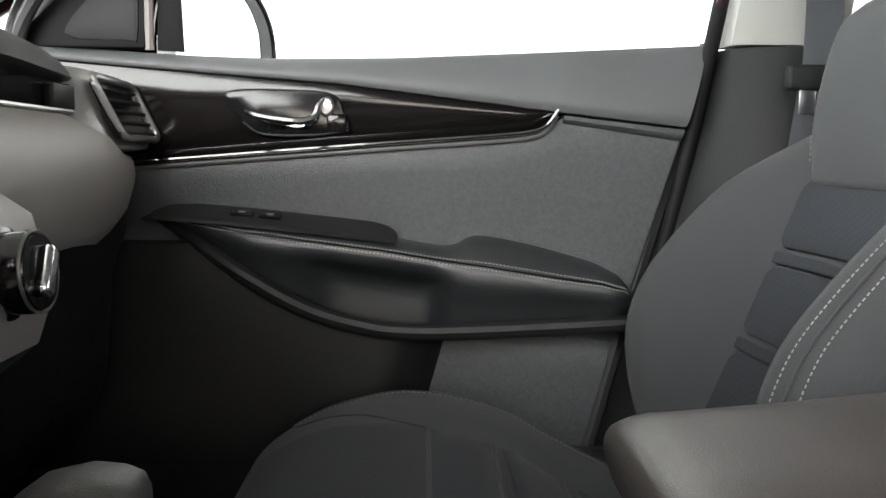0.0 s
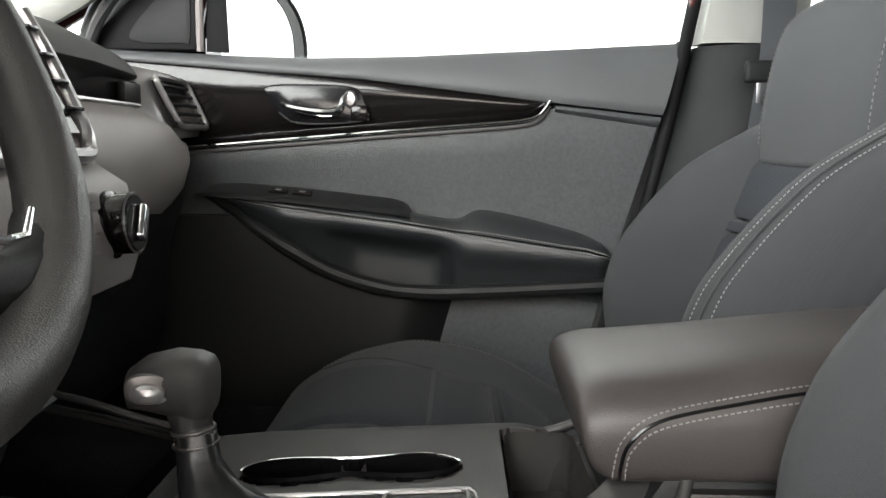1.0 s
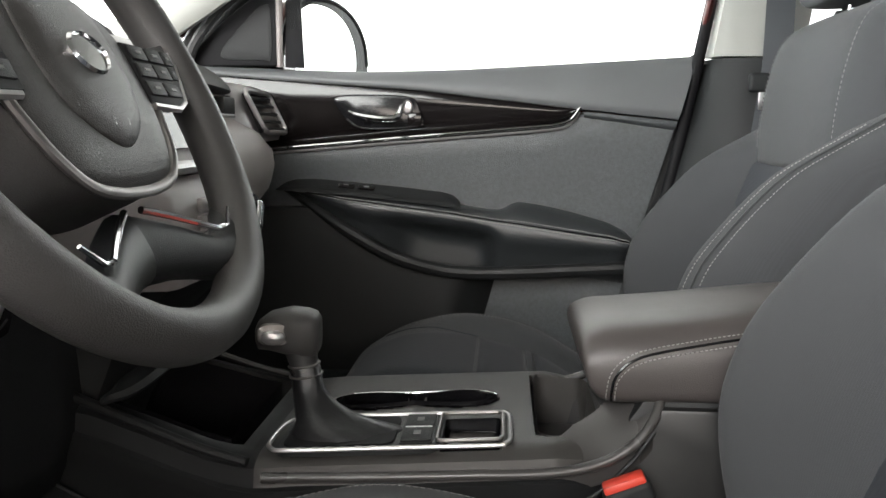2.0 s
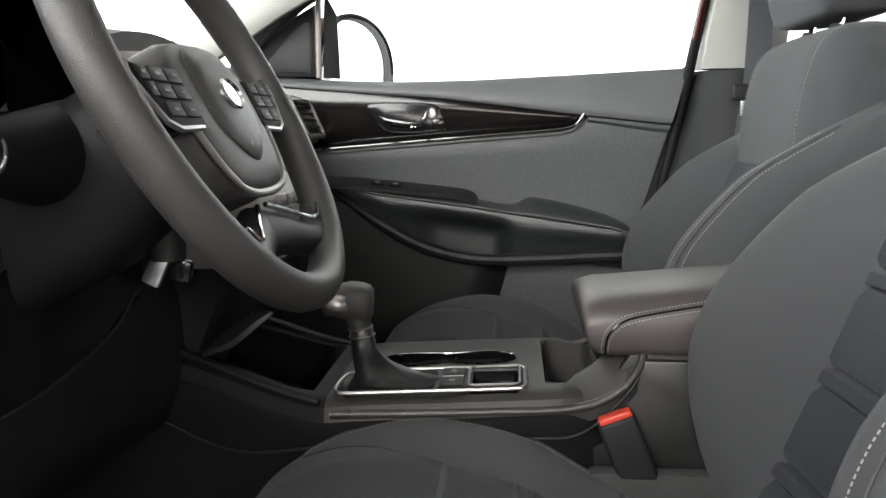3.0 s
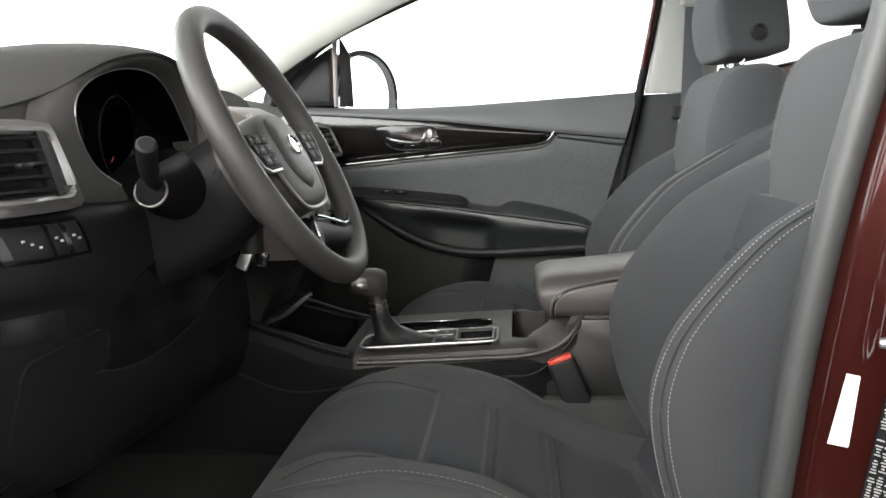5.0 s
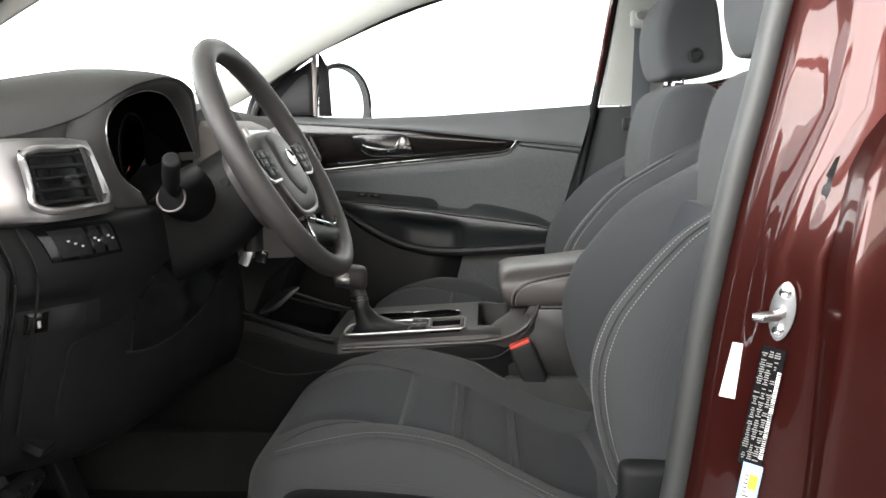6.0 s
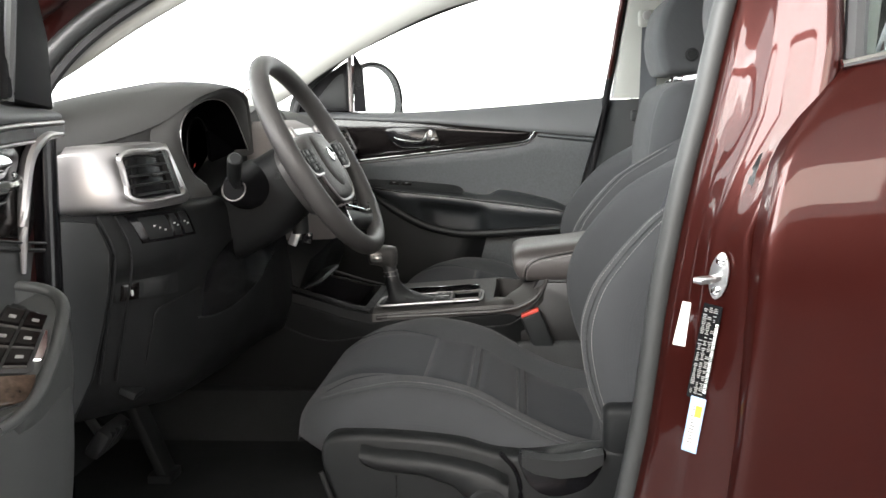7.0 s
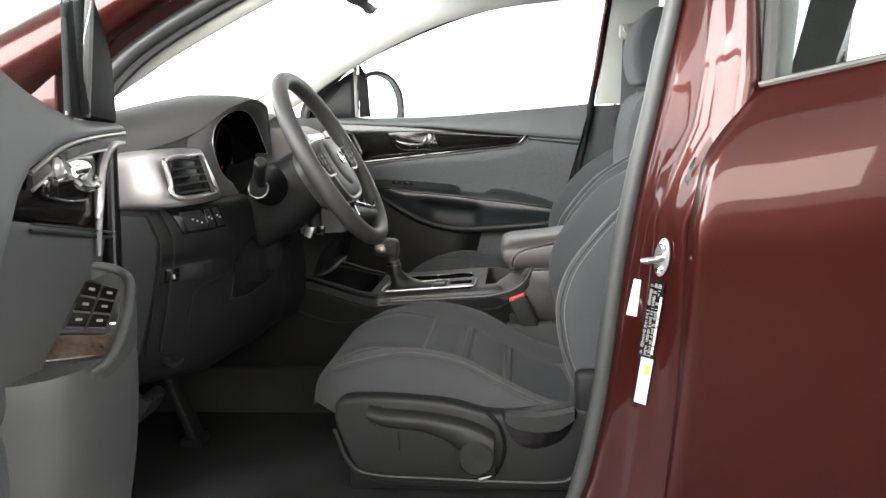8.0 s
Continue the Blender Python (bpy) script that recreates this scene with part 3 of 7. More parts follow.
def front_door(s, label):
    MIRROR[0] = s
    d = thing("front_door", (-0.62, 0.86, 0.42), label, "car door", "front doors")

    def xe(z):
        return 0.409 + (z - 1.125) * 0.27

    seam_line = SEAM if s > 0 else [(-0.63, 1.101), (-0.5, 1.090), (-0.35, 1.073), (-0.25, 1.054), (-0.16, 1.022), (-0.12, 0.985), (-0.08, 0.92), (0.0, 0.86), (0.4, 0.80)]
    belt = BELT if s > 0 else [(x, z + 0.35 * max(0, x + 0.36) ** 1.25) for x, z in BELT]

    x_front = -0.63 if s > 0 else -0.545
    part("door_shell", bm_slab(lambda u, v: (lerp(x_front, xe(lerp(0.42, 1.1, v)) + 0.02, u), 0.80, lerp(0.42, curve_at(BELT, lerp(-0.62, 0.40, u)) - 0.004, v)),
                               lambda u, v: (lerp(x_front, xe(lerp(0.42, 1.1, v)) + 0.02, u), curve_at([(0, 0.87), (0.3, 0.91), (0.65, 0.935), (0.9, 0.91), (1, 0.885)], v), lerp(0.42, curve_at(BELT, lerp(-0.62, 0.40, u)) - 0.004, v)), 10, 12), "paint", d, "dark red metallic door shell")

    def band(top, bottom, yt, yb, bulge=0.0, x0=-0.42 if s < 0 else -0.61, nu=34, nv=8, deep=0.03, x1=None, roll=0.006):
        """A panel between two lines of (x, z), with a rolled upper and lower edge."""
        def f(u, v):
            zt, zb = curve_at(top, lerp(x0, 0.40, u)), curve_at(bottom, lerp(x0, 0.40, u))
            z = lerp(zb, zt, v)
            x = lerp(x0, x1 if x1 is not None else xe(z), u)
            zt, zb = curve_at(top, x), curve_at(bottom, x)
            z = lerp(zb, zt, v)
            e = min(v, 1 - v) * max(zt - zb, 0.004)
            return (x, lerp(yb, yt, v) - bulge * math.sin(math.pi * v) + roll * math.exp(-e / 0.004), z)

        def g(u, v):
            x, y, z = f(u, v)
            return (x, 0.803, z)
        return bm_slab(f, g, nu, nv)

    part("upper_panel", band(belt, [(a, b + 0.001) for a, b in seam_line], 0.768, 0.738, 0.008, nv=14, x0=-0.5 if s < 0 else -0.61), "soft", d, "smooth grey soft-touch upper panel")
    part("insert", band(seam_line, STRIP + [(0.195, 1.03)], 0.744 if s > 0 else 0.752, 0.758 if s > 0 else 0.752, 0.002, x1=0.188 if s > 0 else -0.13, nv=6), "gloss", d, "dark gloss trim insert")
    line = spline([(x, 0.746, z) for x, z in STRIP], 6)
    if s < 0:
        line = spline([(-0.44, 0.749, 0.936), (-0.378, 0.748, 0.941), (-0.28, 0.748, 0.950), (-0.17, 0.748, 0.960)], 6)
        sweep = spline([(x, 0.742, z - 0.003) for x, z in [(-0.50, 1.090)] + seam_line[2:5]], 6)
        part("pad_trim", bm_tube(sweep, 0.0032, 8), "satin", d, "satin silver line under the pad")
        part("pad_band", bm_loft([[p + Vector((0, 0.004, 0)), p + Vector((0, -0.002, -0.004)), p + Vector((0, -0.002, -0.017)), p + Vector((0, 0.006, -0.020))] for p in sweep]), "gloss2", d, "gloss black band")
        part("band_line", bm_tube([p + Vector((0, -0.001, -0.020)) for p in sweep[3:]], 0.0022, 8), "satin", d)
        part("front_fin", bm_tube(spline([(-0.495, 0.742, 1.072), (-0.44, 0.742, 1.064), (-0.395, 0.743, 1.035), (-0.378, 0.745, 0.97), (-0.380, 0.750, 0.905)], 6), [0.003 + 0.005 * math.sin(math.pi * i / 24) for i in range(25)], 10), "satin", d, "dark satin fin beside the handle")
        part("handle_plate", bm_loft([[(x, 0.748, z - h), (x, 0.741, z - h + 0.006), (x, 0.738, z), (x, 0.741, z + h - 0.004), (x, 0.748, z + h)] for x, z, h in ((-0.345, 1.030, 0.010), (-0.330, 1.026, 0.017), (-0.29, 1.022, 0.021), (-0.24, 1.016, 0.021), (-0.205, 1.010, 0.017), (-0.192, 1.006, 0.008))]), "chrome", d, "bright chrome handle plate", angle=60)
        part("front_edge", bm_tube([(-0.548, 0.798, 0.45), (-0.545, 0.795, 0.80), (-0.545, 0.79, 1.09)], 0.020, 12), "black", d, "black rubber edge seal")
    part("chrome_strip", bm_tube(line, 0.0055 if s > 0 else 0.003, 8, 0.6, up=(0, 1, 0)), "chrome" if s > 0 else "plastic", d, "bright chrome strip" if s > 0 else "thin black strip")
    part("lower_lip", bm_tube([(p.x, 0.751, p.z - 0.0085) for p in line], 0.003, 6), "satin" if s > 0 else "plastic_low", d)
    mid_top = [(a, b - 0.004) for a, b in STRIP[:-1]] + [(0.193, 1.018), (0.20, 1.020), (0.44, 0.995)]
    part("door_card", band(mid_top, [(-0.56, 0.80), (0.44, 0.66)], 0.752, 0.765, -0.006, nv=12), "midpanel" if s > 0 else "door_pad", d, "grained dark grey door card")
    part("upper_ledge", band([(0.19, 1.0195), (0.44, 0.9945)], [(0.19, 1.010), (0.44, 0.975)], 0.741, 0.748, 0.0, x0=0.198, nu=8, nv=4), "midpanel", d)
    part("lower_panel", band([(-0.56, 0.80), (0.44, 0.66)], [(-0.56, 0.44), (0.44, 0.44)], 0.770, 0.775, 0.004, nv=10), "midpanel", d, "grained dark lower panel")
    pocket = []
    for k in range(25):
        x = lerp(-0.52, 0.035, k / 24)
        top = min(curve_at(RAIL, max(x, -0.40)) - 0.006, 0.83)
        out = 0.055 * max(0.0, min(1, (0.036 - x) / 0.07)) ** 0.8
        slant = 0.45
        pocket.append([(x - slant * (top - z) * 0.6, 0.77 - out * w, z) for z, w in ((top, 0.0), (top, 0.8), (lerp(top, 0.45, 0.3), 1.0), (lerp(top, 0.45, 0.7), 1.0), (0.46, 0.85), (0.45, 0.0))])
    if s > 0:
        part("map_pocket", bm_loft(pocket), "plastic_low", d, "black door pocket")

    if s < 0:
        rows = []
        for k in range(22):
            q = k / 21
            z = lerp(0.46, 0.778, q)
            xf = -0.435 + 0.06 * ((z - 0.72) / 0.26) ** 2
            out = (0.088 - 0.03 * ((z - 0.80) / 0.34) ** 2) * (1 - 0.06 * max(0, (z - 0.76) / 0.018) ** 2)
            rows.append([(xf, 0.79, z), (xf + 0.002, 0.79 - out * 0.3, z), (xf + 0.010, 0.79 - out * 0.6, z), (xf + 0.026, 0.79 - out * 0.85, z), (xf + 0.05, 0.79 - out * 0.97, z), (xf + 0.08, 0.79 - out, z), (-0.24, 0.79 - out, z), (-0.18, 0.79 - out * 0.93, z), (-0.14, 0.79 - out * 0.75, z), (-0.115, 0.79 - out * 0.45, z), (-0.105, 0.79, z)])
        part("lower_pad", bm_loft(rows), "door_pad", d, "smooth grey lower door pad", angle=60)
        # the rim of the pad climbs round the switch panel
        climb = spline([(-0.20, 0.704, 0.770), (-0.24, 0.703, 0.772), (-0.285, 0.701, 0.786), (-0.340, 0.703, 0.824), (-0.390, 0.712, 0.862), (-0.408, 0.735, 0.880), (-0.388, 0.762, 0.890), (-0.34, 0.785, 0.892)], 6)
        part("rim", bm_tube(climb, [0.005 + 0.003 * math.sin(math.pi * i / (len(climb) - 1)) for i in range(len(climb))], 12), "door_pad", d, "smooth grey rim round the switches")

        def rise(u, v):
            p = climb[round(u * (len(climb) - 1))]
            fr_ = max(0.0, min(1.0, (-0.24 - p.x) / 0.12))
            return (p.x - 0.036 * (1 - v) * fr_, p.y - 0.005 + 0.016 * (1 - v) ** 2 + 0.02 * max(0.0, 1 - 7 * u), lerp(0.740, p.z, v))
        part("pad_rise", bm_slab(rise, lambda u, v: (rise(u, v)[0] + 0.02, 0.79, rise(u, v)[2]), len(climb) - 1, 8), "door_pad", d, "smooth grey pad beside the switches", angle=60)
        # switch panel on the ramp of the armrest
        cbl, cbr, ctr, ctl = (Vector(q) for q in ((-0.222, 0.768, 0.788), (-0.282, 0.706, 0.782), (-0.394, 0.716, 0.850), (-0.362, 0.768, 0.874)))
        out_n = (cbr - cbl).cross(ctl - cbl).normalized()
        out_n = out_n if out_n.z > 0 else -out_n

        def deck(u, v, h=0.0):
            return cbl.lerp(cbr, u).lerp(ctl.lerp(ctr, u), v) + out_n * h

        def tile(u0, v0, u1, v1, h0, h1, n=3):
            ring = [(u0, v0), (lerp(u0, u1, 0.5), v0), (u1, v0), (u1, lerp(v0, v1, 0.5)), (u1, v1), (lerp(u0, u1, 0.5), v1), (u0, v1), (u0, lerp(v0, v1, 0.5))]
            mu, mv = (u0 + u1) / 2, (v0 + v1) / 2
            return bm_loft([[deck(a_, b_, h0) for a_, b_ in ring], [deck(a_, b_, h1 - 0.0015) for a_, b_ in ring], [deck(lerp(a_, mu, 0.08), lerp(b_, mv, 0.08), h1) for a_, b_ in ring]])
        part("panel_base", tile(-0.1, -0.12, 1.02, 1.06, -0.03, -0.004), "plastic", d, "black switch panel base")
        sp = part("switch_panel", tile(0.0, 0.30, 0.99, 1.0, -0.006, 0.001), "gloss2", d, "gloss black window switch panel")
        part("panel_foot", tile(-0.04, -0.04, 1.0, 0.27, -0.008, 0.002), "wood", d, "dark wood-look strip")
        part("panel_apron", bm_slab(lambda u, v: deck(u, -0.05) + Vector((0.004 + 0.010 * (1 - v), 0, -0.045 * (1 - v))), lambda u, v: deck(u, -0.05) + Vector((-0.03, 0, -0.045 * (1 - v))), 4, 4), "plastic_low", d, "black apron under the switch panel")
        for a_ in (0.10, 0.46):
            for b_ in (0.36, 0.57, 0.78):
                w_ = part("switch", tile(a_, b_, a_ + 0.31, b_ + 0.16, 0.0, 0.007), "gloss", sp, "gloss black window switch")
                part("marking", tile(a_ + 0.10, b_ + 0.05, a_ + 0.22, b_ + 0.085, 0.0068, 0.0076), "thread", w_)
                part("switch_lip", tile(a_, b_ - 0.025, a_ + 0.31, b_ - 0.005, 0.0, 0.004), "satin_dark", w_)
        part("lock_switch", tile(0.82, 0.40, 0.94, 0.78, 0.0, 0.006), "chrome", sp, "silver lock switch")
    # armrest with its pull cup
    rows = []
    xs = np.linspace(-0.40, 0.306, 64)
    for x in xs:
        zt, zb = curve_at(ARM, x), curve_at(RAIL, x)
        zt = max(zt, zb + 0.004)
        out = 0.094 * min(1, max(0.0, (x + 0.41) / 0.16)) ** 0.6
        out *= min(1, max(0.02, (0.312 - x) / 0.035)) ** 0.45
        cup = 1 / (1 + math.exp(-(x + 0.165) / 0.016)) * (1 - 1 / (1 + math.exp(-(x - 0.022) / 0.006)))
        back = 0.79
        hump = 0.026 / (1 + math.exp(-(x - 0.055) / 0.008)) * max(0.0, 1 - max(0, (x - 0.10) / 0.21) ** 2)
        r = [(x, back, zt + 0.004 + hump), (x, 0.782 - out * 0.35, zt + 0.006 + hump), (x, 0.782 - out * 0.75, zt + 0.004 + hump * 0.6)]
        for k in range(1, 13):
            t = k / 12
            z = lerp(zt, zb, t)
            y = 0.782 - out * (0.93 + 0.07 * math.sin(math.pi * min(1, t * 1.6))) + out * 0.25 * t * t
            c = cup * (1 / (1 + math.exp(-(t - 0.36) / 0.05)))
            y = lerp(y, 0.762, c * 0.85)
            r.append((x, y, z))
        r.append((x, back, zb))
        rows.append(r)
    if s > 0:
        part("armrest", bm_loft(rows), "leather", d, "padded black leatherette armrest with pull cup", angle=60)
    rail = spline([(x, 0.782 - 0.094 * min(1, max(0.05, (x + 0.41) / 0.16)) ** 0.6 * 0.78, z) for x, z in RAIL], 8)
    if s > 0:
        part("armrest_rail", bm_tube(rail, [0.006 + 0.007 * min(1, i / 16) for i in range(len(rail))], 10), "plastic", d, "black lower armrest rail")
    if s > 0:
        edge = rows[5:-1]

        def arm_line(k, t, out):
            """A line along the pad between two of its rows, a little proud."""
            return spline([Vector(r[k]).lerp(Vector(r[k + 1]), t) + Vector((0, -0.8, 0.6)) * out for r in edge], 2)
        for k, t in ((2, 0.78), (3, 0.42)):
            part("stitching", bm_stitches(arm_line(k, t, 0.0012), 0.0034, 0.0020, 0.0011), "thread", d, "pale double stitching", "stuff")
        part("seam_welt", bm_tube(arm_line(2, 0.95, 0.0004), 0.0013, 6), "black", d)

    # switch plate on the armrest
    def top(x):
        return curve_at(ARM, x) + 0.004
    plate = bm_loft([[(x, 0.698, top(x) - 0.002), (x, 0.702, top(x) + 0.003 * w), (x, 0.714, top(x) + 0.007 * w), (x, 0.748, top(x) + 0.020 * w), (x, 0.757, top(x) + 0.021 * w), (x, 0.764, top(x) + 0.004)] for x, w in ((-0.395, 0.1), (-0.388, 0.5), (-0.370, 0.8), (-0.33, 1), (-0.25, 1), (-0.15, 1), (-0.075, 1), (-0.055, 0.85), (-0.045, 0.6), (-0.040, 0.2))])
    if s > 0:
        part("switch_plate", plate, "plastic", d, "black window switch plate")
    cells = [(-0.262, 0.730), (-0.222, 0.730)] if s > 0 else []
    for x, y in cells:
        sw = part("switch", bm_box((x, y, top(x) + 0.0135), (0.032, 0.016, 0.006), 0.002, m=pose(0, 0, 0, 21, 4, 0)), "gloss", d, "gloss black rocker switch")
        part("marking", bm_box((x, y - 0.001, top(x) + 0.0165), (0.010, 0.004, 0.0008), 0, m=pose(0, 0, 0, 21, 4, 0)), "satin", sw)

    # handle in its bezel; the driver has it further forward
    before = set(d.children)
    hb = bm_prism([(p.x, p.z) for p in spline([(-0.285, 0, 1.045), (-0.20, 0, 1.050), (-0.135, 0, 1.045), (-0.118, 0, 1.02), (-0.112, 0, 0.992), (-0.16, 0, 0.986), (-0.235, 0, 0.985), (-0.265, 0, 1.005)], 5, True)], 0.742, 0.752, "y", 0.003)
    bez = part("handle_bezel", hb, "black", d, "black recessed handle bezel")
    part("handle_rim", bm_tube(spline([(-0.262, 0.741, 1.003), (-0.232, 0.7405, 0.986), (-0.16, 0.7405, 0.986), (-0.112, 0.7405, 0.993)], 6), 0.0016, 6), "gloss2", bez)
    lever = spline([(-0.256, 0.735, 1.018), (-0.235, 0.722, 1.010), (-0.20, 0.716, 1.004), (-0.172, 0.718, 1.003), (-0.158, 0.722, 1.010), (-0.153, 0.728, 1.025), (-0.146, 0.734, 1.036)], 6)
    part("handle_lever", bm_tube(lever, [0.0032 + 0.0035 * math.sin(math.pi * i / (len(lever) - 1)) for i in range(len(lever))], 8), "chrome", d, "bright chrome release lever")
    part("lock_knob", moved(bm_lathe([(0, 0), (0.010, 0), (0.011, 0.006), (0.008, 0.011), (0, 0.012)], 16), pose(-0.142, 0.743, 1.026, 90) @ Matrix.Diagonal((1, 1.3, 1, 1))), "satin", d, "satin lock knob")
    part("lock_base", bm_box((-0.128, 0.742, 1.003), (0.028, 0.010, 0.026), 0.003), "gloss", d)

    if s < 0:
        for o in set(d.children) - before:
            o.location.x -= 0.085
    # mirror sail, window channel and frame
    sail = bm_prism([(-0.60, 1.105), (-0.50, 1.200), (-0.455, 1.232), (-0.405, 1.262), (-0.402, 1.106)], 0.755, 0.79, "y", 0.004)
    if s < 0:
        sail = bm_prism([(-0.512, 1.105), (-0.508, 1.195), (-0.485, 1.245), (-0.44, 1.29), (-0.402, 1.31), (-0.385, 1.106)], 0.755, 0.79, "y", 0.006)
    part("sail", sail, "matte", d, "black mirror sail panel")
    if s > 0:
        part("tweeter_panel", bm_prism([(p.x, p.z) for p in spline([(-0.515, 0, 1.125), (-0.455, 0, 1.200), (-0.425, 0, 1.222), (-0.412, 0, 1.21), (-0.412, 0, 1.122), (-0.43, 0, 1.116)], 6, True)], 0.7525, 0.757, "y", 0.002), "plastic_low", d, "dark grey tweeter panel")
    part("window_bar", bm_tube([(-0.398, 0.762, 1.104), (-0.392, 0.742, 1.285)], 0.0065, 8), "pad" if s > 0 else "seal", d, "warm grey window divider" if s > 0 else "grey window divider")
    part("fixed_pane_mask", bm_prism([(-0.388, 1.104), (-0.384, 1.290), (-0.356, 1.24), (-0.350, 1.102)], 0.764, 0.77, "y", 0.001), "matte", d, "black mask of the fixed pane")
    fr = spline([(-0.60, 0.80, 1.11), (-0.45, 0.775, 1.262), (-0.28, 0.752, 1.345), (-0.08, 0.735, 1.418), (0.10, 0.725, 1.462), (0.30, 0.72, 1.482), (0.46, 0.72, 1.485)], 8)
    if s < 0:
        fr = fr[9:]
    part("window_frame", bm_tube(fr, 0.017, 10, 0.8), "rubber", d, "black window frame")
    part("frame_post", bm_tube(spline([(0.47, 0.72, 1.488), (0.447, 0.738, 1.35), (0.428, 0.758, 1.22), (0.412, 0.772, 1.12)], 6), 0.0085, 10), "paint", d, "dark red rear frame post")
    part("rear_edge", bm_tube(spline([(0.414, 0.775, 1.125), (0.384, 0.785, 1.012), (0.345, 0.79, 0.866), (0.30, 0.79, 0.70), (0.24, 0.79, 0.46)], 6), 0.014, 8), "rubber", d, "black rubber edge seal")
    gl = part("window_pane", bm_slab(lambda u, v: (lerp(-0.385, 0.42, u), lerp(0.79, 0.735, v), lerp(1.08, lerp(1.27, 1.48, u ** 0.6), v)), lambda u, v: (lerp(-0.385, 0.42, u), lerp(0.794, 0.739, v), lerp(1.08, lerp(1.27, 1.48, u ** 0.6), v)), 8, 2), "glass", d, "clear window pane")
    gl.visible_shadow = False

    if s < 0:  # its mirror stays out of sight behind the sail
        MIRROR[0] = 1
        return d

    # outer mirror
    def arc(k):
        return spline([(-0.415, 0.88, 1.07), (-0.415, 0.88, 1.20), (-0.385, 0.93, 1.255), (-0.34, 1.0, 1.262), (-0.304, 1.062, 1.230), (-0.284, 1.092, 1.165), (-0.288, 1.085, 1.07), (-0.335, 1.0, 1.055)], 6, True)
    rim = arc(0)
    mid = sum(rim, Vector()) / len(rim)
    secs = [[mid + (p - mid) * k + Vector((dx, 0, 0)) for p in rim] for k, dx in ((0.97, 0.0), (1.0, -0.006), (1.02, -0.03), (0.95, -0.08), (0.7, -0.115), (0.3, -0.13))]
    mh = part("mirror_housing", bm_loft(secs), "paint", d, "dark red outer mirror housing")
    def inset(p, dx):
        k = max(0.0, min(1.0, (p.y - 0.93) / 0.15))
        return mid + (p - mid) * (0.94 - 0.27 * k) + Vector((dx, 0, 0))
    part("mirror_rim", bm_tube(rim, 0.007, 10, loop=True), "black", mh)
    part("mirror_border", bm_loft([[p + Vector((0.004, 0, 0)) for p in rim], [inset(p, 0.006) for p in rim]], cap=False), "black", mh, "wide black mirror border")
    part("mirror_glass", bm_loft([[inset(p, 0.0045) for p in rim], [inset(p, 0.002) for p in rim]]), "mirror", mh, "mirror glass", angle=20)
    part("mirror_foot", bm_loft([[(-0.50, 0.80, 1.09), (-0.40, 0.80, 1.09), (-0.40, 0.80, 1.13), (-0.50, 0.80, 1.13)], [(-0.46, 0.93, 1.10), (-0.40, 0.93, 1.10), (-0.40, 0.93, 1.15), (-0.46, 0.93, 1.15)]]), "gloss", mh)
    MIRROR[0] = 1
    return d


front_door(1, "closed passenger front door with grey and black trim")
door = front_door(-1, "open driver front door with grey trim and window switches")
door.rotation_euler = (0, radians(-5.0), radians(-82))
door.location += Vector((0.055, 0.0, 0.0))


